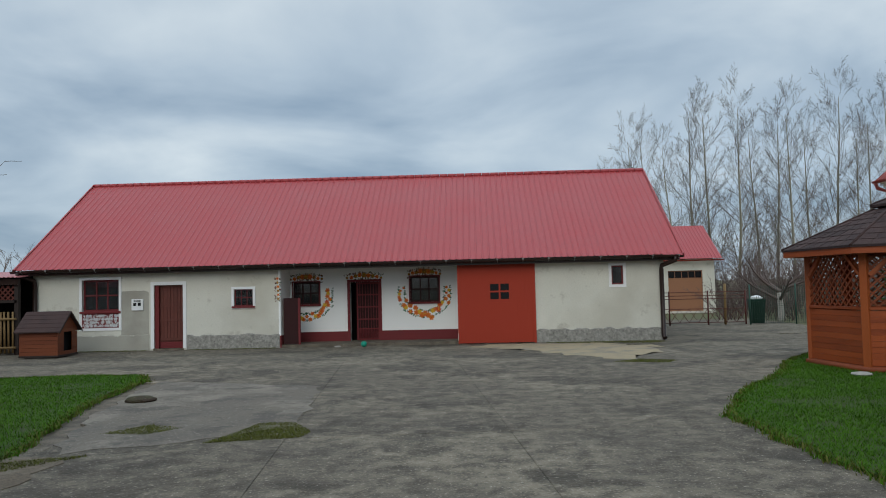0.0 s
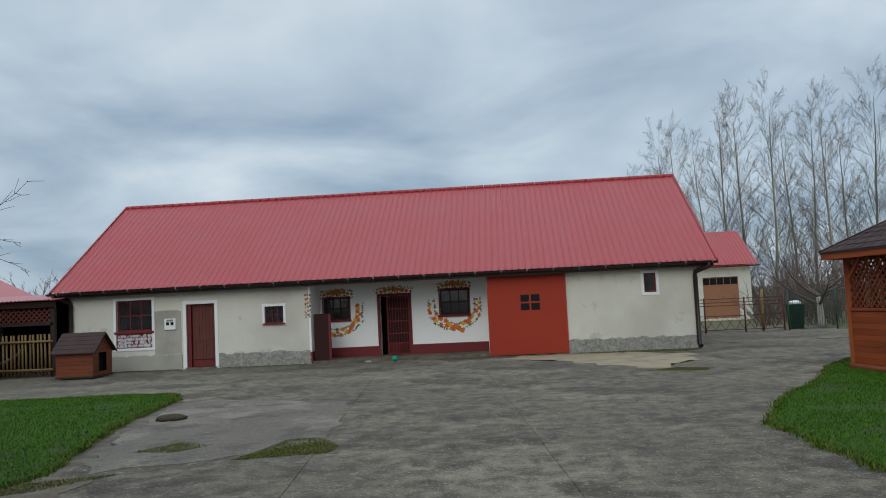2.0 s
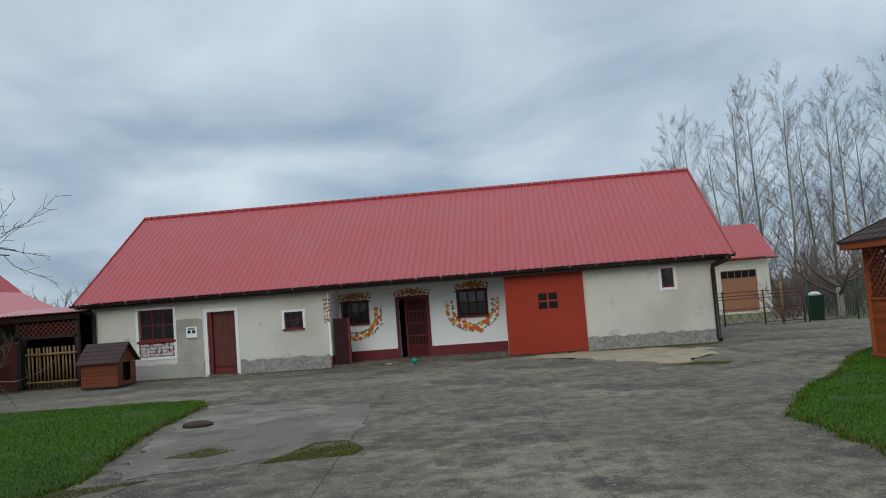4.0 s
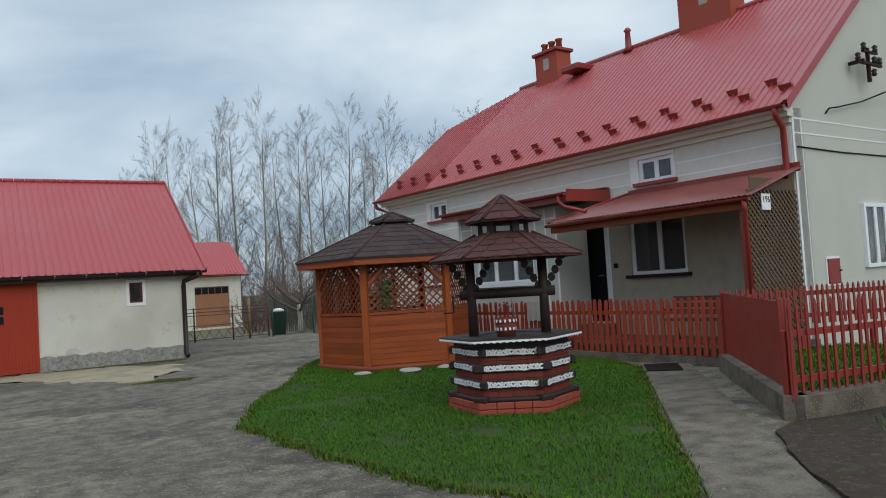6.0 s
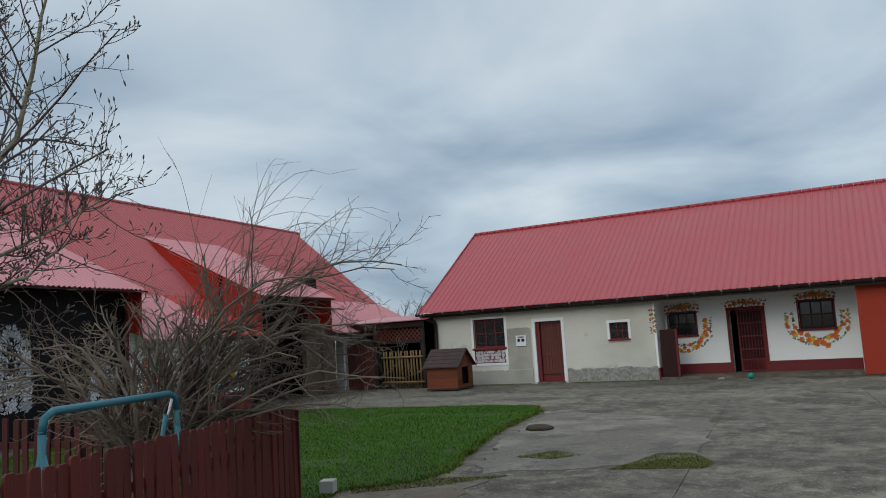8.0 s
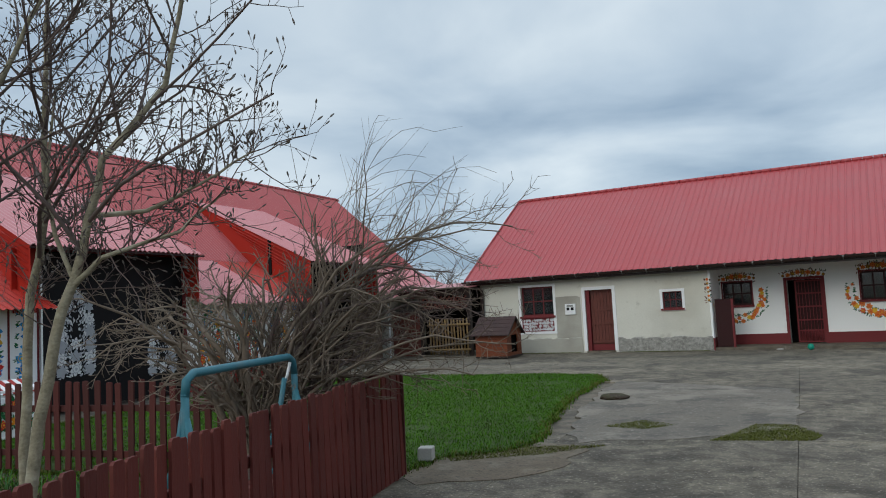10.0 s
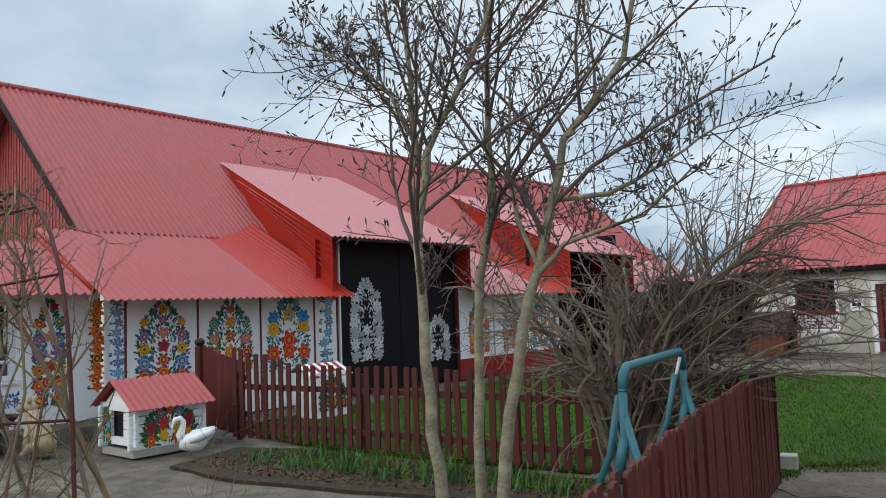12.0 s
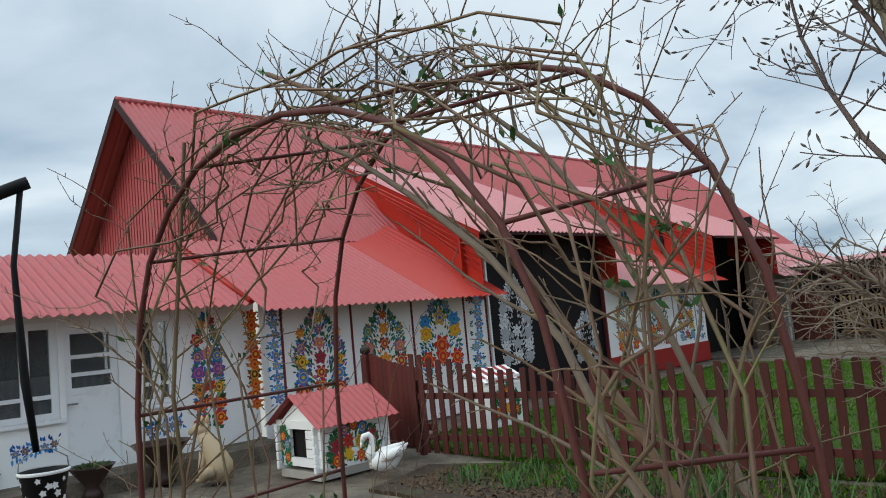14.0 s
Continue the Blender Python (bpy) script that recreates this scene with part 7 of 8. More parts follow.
def bud(b, p, d, L=0.05, r=0.009, mi=0):
    p, d = Vector(p), Vector(d).normalized()
    tube(b, [p, p + d * L * 0.35, p + d * L * 0.75, p + d * L], [r * 0.4, r, r * 0.8, r * 0.1], 4, cap=False, mi=mi)

def branch(b, R, pts, r0, r1, lev, mi_b, mi_t, kids, spread, ratio, wob, up, minr, buds=None, start=0.25):
    n = len(pts)
    rad = taper(r0, r1, n)
    tube(b, pts, rad, 8 if r0 > 0.03 else (5 if r0 > 0.008 else 3), cap=False, mi=mi_b if r0 > 0.015 else mi_t)
    L = sum((q - p).length for p, q in zip(pts, pts[1:]))
    if lev <= 0:
        if buds:
            bud(b, pts[-1], pts[-1] - pts[-2], L=R.uniform(0.022, 0.042), r=0.0052, mi=buds)
        return
    for k in range(kids[0]):
        f = start + (1 - start) * (k + R.random()) / kids[0]
        x = f * (n - 1)
        i = min(int(x), n - 2)
        p = pts[i].lerp(pts[i + 1], x - i)
        d = side_dir(R, pts[i + 1] - pts[i], R.uniform(spread * 0.7, spread * 1.2))
        d.z += up
        rr = max(minr, rad[i] * 0.55)
        LL = L * ratio * R.uniform(0.6, 1.15) * (1.1 - 0.5 * f)
        seg = 4 if lev > 1 else 3
        branch(b, R, bend(R, p, d, LL, seg, wob, up * 0.35), rr, max(minr * 0.7, rr * 0.4), lev - 1, mi_b, mi_t, kids[1:], spread, ratio, wob, up, minr, buds)

# far poplars
def poplar(seed, H):
    R = random.Random(seed)
    tr, cr = nb(), nb()
    pts = bend(R, (0, 0, -0.6), (0, 0, 1), H * 0.94, 12, 0.03)
    rad = taper(0.15, 0.02, len(pts))
    tube(tr, pts, rad, 7)
    for k in range(50):
        f = 0.12 + 0.86 * (k + R.random()) / 44
        x = f * (len(pts) - 1); i = min(int(x), len(pts) - 2)
        p = pts[i].lerp(pts[i + 1], x - i)
        a = R.uniform(0, 6.283)
        el = R.uniform(0.62, 1.08)
        d = Vector((math.cos(a) * math.cos(el), math.sin(a) * math.cos(el), math.sin(el)))
        L = H * (0.33 - 0.20 * f) * R.uniform(0.7, 1.15)
        bp = bend(R, p, d, L, 6, 0.13, 0.035)
        branch(cr, R, bp, 0.032 * (1.15 - f), 0.008, 2, 0, 0, (13, 5), 0.72, 0.36, 0.16, 0.10, 0.0056)
    return tr, cr

pop_protos = []
R9 = random.Random(19)
for k in range(4):
    tr, cr = poplar(100 + k, 17.0)
    T = thing("poplar", pose(0, 0, 0), "tall bare poplar tree with fine upright twigs", "tree", "row of poplars")
    part("trunk", tr, M_POPLAR, T)
    part("crown", cr, M_POPTWIG, T)
    pop_protos.append(T)
spots = []
for k in range(21):
    az = radians(9.8 + k * 1.26 + R9.uniform(-0.4, 0.4))
    dist = R9.uniform(56, 72)
    hgt = (0.72 if k < 2 else 0.96) * R9.uniform(0.84, 1.07) * (dist / 64)
    spots.append((dist * math.sin(az), dist * math.cos(az), hgt, R9.uniform(0, 360)))
for i, (x, y, s, a) in enumerate(spots):
    T = pop_protos[i % 4]
    m = pose(x, y, -0.3, R9.uniform(-2, 2), R9.uniform(-2, 2), a)
    if i < 4:
        T.matrix_world = m @ Matrix.Scale(s, 4)
    else:
        c = copy_thing(T, m)
        c.scale = (s, s, s)

# thicket at the foot of the poplars and bare fruit trees
def thicket(seed, W, H, n, r=0.02):
    R = random.Random(seed)
    b = nb()
    for k in range(n):
        x, y = R.uniform(-W, W), R.uniform(-1.2, 1.2)
        pts = bend(R, (x, y, -0.4), (R.uniform(-0.5, 0.5), R.uniform(-0.5, 0.5), 1), H * R.uniform(0.5, 1.0), 5, 0.22, 0.05)
        branch(b, R, pts, r, r * 0.35, 2, 0, 0, (7, 3), 0.7, 0.5, 0.25, 0.1, 0.007)
    return b
for i, (x, y, W, H, sd) in enumerate(((12.5, 46, 5, 3.6, 1), (19, 45, 6, 4.2, 2), (26, 47, 6, 4.0, 3), (14.5, 36, 2.2, 3.0, 4), (31, 44, 6, 4.0, 5), (13.5, 50, 6, 5.0, 6), (17, 38, 4, 3.2, 10), (12.2, 33.5, 1.6, 2.2, 11), (23, 52, 7, 5.0, 12))):
    alone("thicket", thicket(sd, W, H, 60), M_TWIG, "dense thicket of bare brown bushes", "bush", m=pose(x, y, 0, 0, 0, -20), kind="stuff")
def fruit_tree(seed, H, r):
    R = random.Random(seed)
    tr, cr = nb(), nb()
    pts = bend(R, (0, 0, -0.1), (0.1, 0, 1), H * 0.35, 4, 0.08)
    tube(tr, pts, taper(r, r * 0.75, len(pts)), 8)
    for k in range(7):
        a = k * 0.9 + R.uniform(-0.3, 0.3)
        d = Vector((math.cos(a), math.sin(a), R.uniform(0.25, 0.7)))
        branch(cr, R, bend(R, pts[-1 - (k % 2)], d, H * 0.6, 6, 0.2, 0.05), r * 0.5, 0.012, 3, 0, 0, (8, 5, 3), 0.7, 0.42, 0.2, 0.15, 0.006)
    return tr, cr
for (x, y, H, sd, lab) in ((12.3, 31.5, 3.6, 7, "gnarled bare fruit tree with a whitewashed trunk"), (-35, 55, 7.0, 8, "bare round-crowned tree beyond the barns"), (16.0, 33, 3.8, 9, "gnarled bare fruit tree behind the wire fence")):
    tr, cr = fruit_tree(sd, H, 0.14)
    T = thing("fruit_tree", pose(x, y, 0), lab, "tree")
    part("trunk", tr, M_STONE if sd != 8 else M_TWIG, T)
    part("crown", cr, M_TWIG, T)

# magnolia with three stems
R = random.Random(77)
MG = thing("magnolia", pose(-5.35, 1.95, 0), "bare magnolia with three grey stems and furry buds", "tree")
def stem(pts, r0, r1, seed, kids=(20, 9, 4)):
    Rr = random.Random(seed)
    b = nb()
    P = [Vector(p) for p in pts]
    fine = []
    for a, c in zip(P, P[1:]):
        for t in range(3):
            fine.append(a.lerp(c, t / 3) + Vector((Rr.uniform(-0.012, 0.012), Rr.uniform(-0.012, 0.012), 0)))
    fine.append(P[-1])
    branch(b, Rr, fine, r0, r1, 3, 0, 1, kids, 0.95, 0.33, 0.20, 0.18, 0.0020, buds=2, start=0.36)
    low = [i for i in range(len(fine) - 1) if 1.5 < fine[i].z < 3.4]
    for k in range(22):
        i = Rr.choice(low)
        p = fine[i].lerp(fine[i + 1], Rr.random())
        d = side_dir(Rr, fine[i + 1] - fine[i], Rr.uniform(0.9, 1.5))
        branch(b, Rr, bend(Rr, p, d, Rr.uniform(0.3, 0.75), 5, 0.22, 0.06), 0.0045, 0.0022, 2, 1, 1, (6, 2), 0.9, 0.35, 0.2, 0.15, 0.0018, buds=2)
    return b
MGM = [M_BARK, M_TWIG, M_BUD]
part("stem", stem([(0.09, -0.25, -0.05), (0.06, -0.31, 0.9), (0.03, -0.34, 1.44), (0.02, -0.36, 2.04), (0.06, -0.31, 2.5), (0.22, -0.14, 2.95), (0.36, 0.04, 3.5), (0.42, 0.15, 4.3)], 0.036, 0.007, 1), MGM, MG)
part("stem", stem([(-0.12, 0.14, -0.05), (-0.11, 0.16, 0.97), (-0.08, 0.19, 1.85), (-0.01, 0.26, 2.46), (-0.02, 0.25, 3.05), (0.0, 0.28, 3.6), (0.03, 0.25, 4.3)], 0.034, 0.007, 2), MGM, MG)
part("stem", stem([(0.16, -0.06, -0.05), (0.23, 0.01, 0.95), (0.31, 0.08, 1.59), (0.41, 0.18, 2.06), (0.51, 0.26, 2.56), (0.74, 0.48, 2.99), (0.85, 0.56, 3.6), (0.9, 0.62, 4.1)], 0.038, 0.007, 3), MGM, MG)
part("stem", stem([(0.03, -0.34, 2.45), (0.0, -0.37, 2.87), (0.0, -0.38, 3.4), (-0.06, -0.42, 4.0)], 0.02, 0.006, 4, (11, 6, 3)), MGM, MG)
part("stem", stem([(0.02, -0.35, 2.55), (-0.06, -0.44, 2.81), (-0.16, -0.55, 2.96), (-0.38, -0.78, 3.12)], 0.016, 0.005, 6, (12, 6, 3)), MGM, MG)
part("stem", stem([(0.46, 0.22, 2.25), (0.67, 0.41, 2.27), (0.89, 0.61, 2.42), (1.1, 0.8, 2.6)], 0.017, 0.005, 5, (9, 5, 3)), MGM, MG)
part("stem", stem([(0.37, 0.14, 1.85), (0.49, 0.25, 2.02), (0.79, 0.52, 2.15), (1.0, 0.7, 2.4)], 0.019, 0.005, 7, (9, 5, 2)), MGM, MG)

# sprawling shrub behind the swing
R = random.Random(31)
SB = thing("weeping_shrub", pose(-6.1, 4.55, 0), "sprawling bare shrub with tangled arching branches", "shrub")
def rt(s, z, d=0.0):
    return Vector((s * 0.72 - d * 0.69, s * 0.69 + d * 0.72, z))
for k in range(40):
    b = nb()
    s0 = R.uniform(-0.12, 0.12)
    out = R.uniform(0.5, 2.5) if k % 5 < 3 else R.uniform(-1.7, 0.5)
    top = R.uniform(1.2, 2.7) if out > 0 else R.uniform(1.2, 2.2)
    dd = R.uniform(-0.6, 0.9)
    p0, p1, p2, p3 = rt(s0, -0.02, R.uniform(-0.1, 0.1)), rt(s0 + out * 0.12, top * 0.55, dd * 0.2), rt(out * 0.55, top, dd * 0.6), rt(out * 1.15, top * R.uniform(0.72, 1.05), dd)
    pts = []
    for t in range(13):
        u = t / 12
        q = p0 * (1 - u) ** 3 + p1 * 3 * u * (1 - u) ** 2 + p2 * 3 * u * u * (1 - u) + p3 * u ** 3
        pts.append(q + Vector((R.uniform(-0.03, 0.03), R.uniform(-0.03, 0.03), R.uniform(-0.03, 0.03))) * (1 if t else 0))
    r0 = R.uniform(0.014, 0.034) if k % 4 else R.uniform(0.035, 0.055)
    branch(b, R, pts, r0, 0.006, 2, 0, 0, (18, 6), 0.9, 0.29, 0.27, 0.05, 0.0028, start=0.28)
    part("branch", b, M_SHRUB if k % 5 else M_TWIG, SB)
for k in range(34):
    b = nb()
    base = rt(R.uniform(0.3, 1.2), R.uniform(1.5, 2.1), R.uniform(-0.3, 0.6))
    pts = bend(R, base, rt(R.uniform(0.0, 1.3), 1.3, 0), R.uniform(1.0, 2.0), 10, 0.07, 0.0, 0.40)
    branch(b, R, pts, 0.0055, 0.0018, 1, 0, 0, (3,), 0.5, 0.35, 0.1, 0.0, 0.0018, start=0.2)
    part("whip", b, M_SHRUB, SB)

# rose arch: two hoops, bars, and climbing canes
AR = thing("rose_arch", pose(0, 0, 0), "rusty steel rose arch overgrown with bare thorny canes", "arch")
def hoop(x, y, heading, w, lean, top):
    """A bent pipe: an upright leg, a round crown and a far leg that splays outwards."""
    ca, sa = math.cos(radians(heading)), math.sin(radians(heading))
    prof = [(-0.02, 0.0), (-0.02, 0.7), (-0.01, 1.5)]
    for i in range(1, 12):
        a = math.pi * i / 12
        u = (1 - math.cos(a)) / 2
        prof.append((w * u, 1.5 + (top - 1.5) * math.sin(a) ** 0.8 - 0.06 * u))
    prof += [(w + 0.02, 1.42), (w + lean * 0.6, 0.75), (w + lean, 0.0)]
    return [Vector((x + ca * u, y + sa * u, z)) for u, z in prof]
HA = hoop(-6.1, -0.8, 15, 1.08, 0.12, 2.1)
HB = hoop(-6.25, -0.2, -1, 1.38, 0.12, 2.22)
part("hoop", tube(nb(), HA, 0.0068, 8), M_RUST, AR)
part("hoop", tube(nb(), HB, 0.0068, 8), M_RUST, AR)
for i in (1, 2, 4, 6, 8, 10, 12, 14, 15):
    part("cross_bar", tube(nb(), [HA[i], HB[i]], 0.0045, 6), M_RUST, AR)
for z in (0.62, 1.25):
    part("cross_bar", tube(nb(), [(-6.12, -0.8, z), (-6.27, -0.2, z)], 0.0045, 6), M_RUST, AR)
R = random.Random(58)
RB = thing("climbing_rose", pose(0, 0, 0), "bare climbing rose canes with a few first green shoots", "shrub")
def on_hoop(H, f):
    x = f * (len(H) - 1); i = min(int(x), len(H) - 2)
    return H[i].lerp(H[i + 1], x - i)
def cane(f0, f1, r0, seed, off=0.10, kids=(17, 5), lab=""):
    Rr = random.Random(seed)
    b = nb()
    w = Rr.random()
    pts = []
    o = Vector((Rr.uniform(-off, off), Rr.uniform(-off, off), 0))
    n = 15
    for i in range(n):
        f = f0 + (f1 - f0) * i / (n - 1)
        q = on_hoop(HA, f).lerp(on_hoop(HB, f), w)
        o = o * 0.8 + Vector((Rr.uniform(-off, off), Rr.uniform(-off, off), Rr.uniform(-off, off) * 0.7)) * 0.55
        pts.append(q + o)
    if pts[0].z < 0.3:
        pts[0].z = 0.0
    branch(b, Rr, pts, r0, 0.0028, 2, 0, 0, kids, 0.95, 0.10, 0.34, 0.2, 0.0010, start=0.1)
    for k in range(3):
        i = Rr.randrange(3, n)
        for j in range(3):
            p_ = pts[i] + Vector((Rr.uniform(-0.03, 0.03), Rr.uniform(-0.03, 0.03), 0.02))
            d_ = Vector((Rr.uniform(-1, 1), Rr.uniform(-1, 1), 0.6)).normalized()
            s_ = d_.orthogonal().normalized() * 0.008
            quad(b, [p_, p_ + d_ * 0.012 + s_ * 0.6, p_ + d_ * 0.026, p_ + d_ * 0.012 - s_ * 0.6], 1)
    part("cane", b, [M_CANE, M_LEAF], RB)
for k in range(9):
    cane(0.0, R.uniform(0.35, 0.7), R.uniform(0.0025, 0.0048), 200 + k, off=0.15)
for k in range(9):
    cane(1.0, R.uniform(0.3, 0.75), R.uniform(0.003, 0.0065), 300 + k, off=0.18)
for k in range(4):
    cane(0.25, 0.78, 0.0035, 400 + k, off=0.12)
# one thick old stem of the rose over the path
b = nb()
branch(b, R, [Vector(p) for p in ((-4.93, 0.22, 0.0), (-4.98, 0.18, 0.5), (-5.12, 0.02, 1.0), (-5.28, -0.12, 1.45), (-5.45, -0.28, 1.85), (-5.6, -0.42, 2.1), (-5.85, -0.55, 2.25))], 0.014, 0.006, 2, 0, 0, (14, 4), 0.8, 0.16, 0.2, 0.2, 0.0014, start=0.3)
part("old_stem", b, M_CANE, RB)
for k, (foot, mid, tip, r) in enumerate((((-4.82, -0.26, 0.0), (-4.92, -0.28, 1.75), (-5.8, -0.5, 2.1), 0.013), ((-4.75, -0.10, 0.0), (-4.88, -0.14, 1.7), (-5.6, -0.3, 2.22), 0.010), ((-6.3, -0.75, 0.0), (-6.2, -0.72, 1.2), (-5.95, -0.7, 2.1), 0.007))):
    f_, m_, t_ = Vector(foot), Vector(mid), Vector(tip)
    pts = []
    for i in range(11):
        u = i / 10
        pts.append(f_ * (1 - u) ** 2 + m_ * 2 * u * (1 - u) + t_ * u * u + Vector((R.uniform(-0.02, 0.02), R.uniform(-0.02, 0.02), 0)) * (1 if i else 0))
    b = nb()
    branch(b, R, pts, r, 0.005, 2, 0, 0, (12, 5), 0.8, 0.17, 0.22, 0.18, 0.0013, start=0.35)
    part("old_stem", b, M_SHRUB if k < 2 else M_CANE, RB)
for k in range(16):
    b = nb()
    x, y = (-4.95 + R.uniform(-0.45, 0.3), 0.25 + R.uniform(-0.3, 0.35)) if k < 9 else (-6.6 + R.uniform(-0.5, 0.4), -0.3 + R.uniform(-0.4, 0.4))
    pts = bend(R, (x, y, 0.0), (R.uniform(-0.3, 0.3), R.uniform(-0.3, 0.3), 1), R.uniform(0.9, 1.9), 8, 0.12, 0.03)
    branch(b, R, pts, R.uniform(0.0026, 0.0045), 0.0013, 2, 0, 0, (11, 4), 0.9, 0.2, 0.3, 0.12, 0.0010, start=0.2)
    part("cane", b, M_CANE, RB)

# ---------------------------------------------------------------- garden soil, green shoots
for nm, pts, sd, lab in (("garden_bed", [(-11.6, 4.0), (-10.6, 4.55), (-8.7, 4.93), (-7.15, 5.18), (-5.6, 5.7), (-5.0, 4.4), (-5.6, 3.9), (-7.1, 4.1), (-8.5, 3.45), (-9.9, 2.95), (-11.2, 2.9)], 31, "dark garden soil along the picket fence"), ("garden_bed", [(-9.0, -1.2), (-8.2, 0.9), (-6.6, 1.2), (-6.3, 2.6), (-4.9, 2.7), (-4.55, 1.6), (-4.3, 0.9), (-4.4, 0.3), (-5.0, 0.35), (-6.2, -0.1), (-6.6, -0.8), (-7.5, -1.6)], 32, "dark garden soil under the magnolia and roses")):
    bm, _ = patch(pts, 0.008, 0.10, 0.045, sd, step=0.4)
    alone(nm, bm, M_SOIL, lab, "bed", kind="structure")

def blades(points, seed, h0, h1, w, lean, mt, name, label, cat, kind="stuff"):
    """Grass or leaf blades, each a bent tapered strip, at the given places."""
    R = random.Random(seed)
    vs, fs = [], []
    for x, y, z in points:
        a = R.uniform(0, 6.283)
        h = R.uniform(h0, h1)
        ww = w * R.uniform(0.7, 1.3)
        lx, ly = math.cos(a) * lean * h * R.uniform(0.3, 1), math.sin(a) * lean * h * R.uniform(0.3, 1)
        px, py = -math.sin(a) * ww, math.cos(a) * ww
        k = len(vs)
        vs += [(x - px, y - py, z), (x + px, y + py, z), (x + lx * 0.4 + px * 0.7, y + ly * 0.4 + py * 0.7, z + h * 0.6), (x + lx * 0.4 - px * 0.7, y + ly * 0.4 - py * 0.7, z + h * 0.6), (x + lx, y + ly, z + h)]
        fs += [(k, k + 1, k + 2, k + 3), (k + 3, k + 2, k + 4)]
    me = bpy.data.meshes.new(name)
    me.from_pydata(vs, [], fs)
    me.materials.append(mt)
    return tagged(new(name, me), label, cat, kind=kind)

def blade_mat(name, c0, c1, c2):
    m = bpy.data.materials.new(name)
    m.use_nodes = True
    nt = m.node_tree
    b = nt.nodes["Principled BSDF"]
    g = nt.nodes.new("ShaderNodeNewGeometry")
    r = nt.nodes.new("ShaderNodeValToRGB")
    r.color_ramp.elements[0].color, r.color_ramp.elements[1].color = (*c0, 1), (*c1, 1)
    e = r.color_ramp.elements.new(0.93); e.color = (*c1, 1)
    r.color_ramp.elements[2].color = (*c2, 1)
    tc = nt.nodes.new("ShaderNodeTexCoord")
    n = nt.nodes.new("ShaderNodeTexNoise"); n.inputs["Scale"].default_value = 0.9; n.inputs["Detail"].default_value = 5
    nt.links.new(tc.outputs["Object"], n.inputs["Vector"])
    a = nt.nodes.new("ShaderNodeMath"); a.operation = "MULTIPLY_ADD"; a.inputs[1].default_value = 0.5
    s = nt.nodes.new("ShaderNodeMath"); s.operation = "MULTIPLY"; s.inputs[1].default_value = 0.5
    nt.links.new(n.outputs[0], s.inputs[0])
    nt.links.new(g.outputs["Random Per Island"], a.inputs[0]); nt.links.new(s.outputs[0], a.inputs[2])
    nt.links.new(a.outputs[0], r.inputs[0])
    nt.links.new(r.outputs[0], b.inputs["Base Color"])
    b.inputs["Roughness"].default_value = 0.8
    b.inputs["Specular IOR Level"].default_value = 0.12
    return m
M_GRASS = blade_mat("grass_blade", (0.016, 0.052, 0.003), (0.085, 0.195, 0.010), (0.17, 0.165, 0.035))
M_LITTER = blade_mat("dead_leaf", (0.06, 0.038, 0.022), (0.15, 0.095, 0.052), (0.26, 0.19, 0.12))
M_SHOOT = blade_mat("bulb_leaf", (0.04, 0.10, 0.03), (0.075, 0.16, 0.05), (0.16, 0.20, 0.08))
M_DRY = blade_mat("dry_moss", (0.055, 0.075, 0.010), (0.12, 0.115, 0.028), (0.20, 0.155, 0.07))

def scatter(poly, n, seed, z, edge=None, bare=()):
    R = random.Random(seed)
    xs, ys = [p[0] for p in poly], [p[1] for p in poly]
    out = []
    while len(out) < n:
        p = (R.uniform(min(xs), max(xs)), R.uniform(min(ys), max(ys)))
        if inside(p, poly):
            v = noise.noise(Vector((p[0] * 0.9, p[1] * 0.9, seed))) + 0.5 * noise.noise(Vector((p[0] * 3.1, p[1] * 3.1, seed)))
            if v < -0.42 and R.random() < 0.6:
                continue
            if any(math.hypot(p[0] - c[0], p[1] - c[1]) < c[2] * R.uniform(0.4, 1) for c in bare):
                continue
            out.append((p[0], p[1], z))
    return out
blades(scatter(LAWN_L_EDGE, 150000, 1, 0.02), 1, 0.014, 0.048, 0.0038, 1.5, M_GRASS, "grass", "short green lawn grass", "grass")
blades(scatter(LAWN_R_EDGE, 150000, 2, 0.02, bare=((6.26, 8.27, 0.8), (8.13, 14.84, 1.7), (6.1, 5.9, 0.3), (5.0, 7.0, 0.3), (7.2, 6.9, 0.25))), 2, 0.014, 0.046, 0.0036, 1.5, M_GRASS, "grass", "short green lawn grass", "grass")
def fringe(edge, seed, n):
    R = random.Random(seed)
    out = []
    for _ in range(n):
        i = R.randrange(len(edge))
        (x0, y0), (x1, y1) = edge[i], edge[(i + 1) % len(edge)]
        t = R.random()
        out.append((x0 + (x1 - x0) * t + R.gauss(0, 0.05), y0 + (y1 - y0) * t + R.gauss(0, 0.05), 0.0))
    return out
blades(fringe(LAWN_L_EDGE, 51, 9000), 51, 0.02, 0.07, 0.007, 1.1, M_DRY, "grass_edge", "yellowed ragged edge of the lawn", "grass")
blades(fringe(LAWN_R_EDGE, 52, 9000), 52, 0.02, 0.07, 0.007, 1.1, M_DRY, "grass_edge", "yellowed ragged edge of the lawn", "grass")
blades(fringe(LAWN_L_EDGE, 53, 9000), 53, 0.02, 0.06, 0.007, 1.0, M_GRASS, "grass_edge", "ragged green edge of the lawn", "grass")
blades(fringe(LAWN_R_EDGE, 54, 9000), 54, 0.02, 0.06, 0.007, 1.0, M_GRASS, "grass_edge", "ragged green edge of the lawn", "grass")
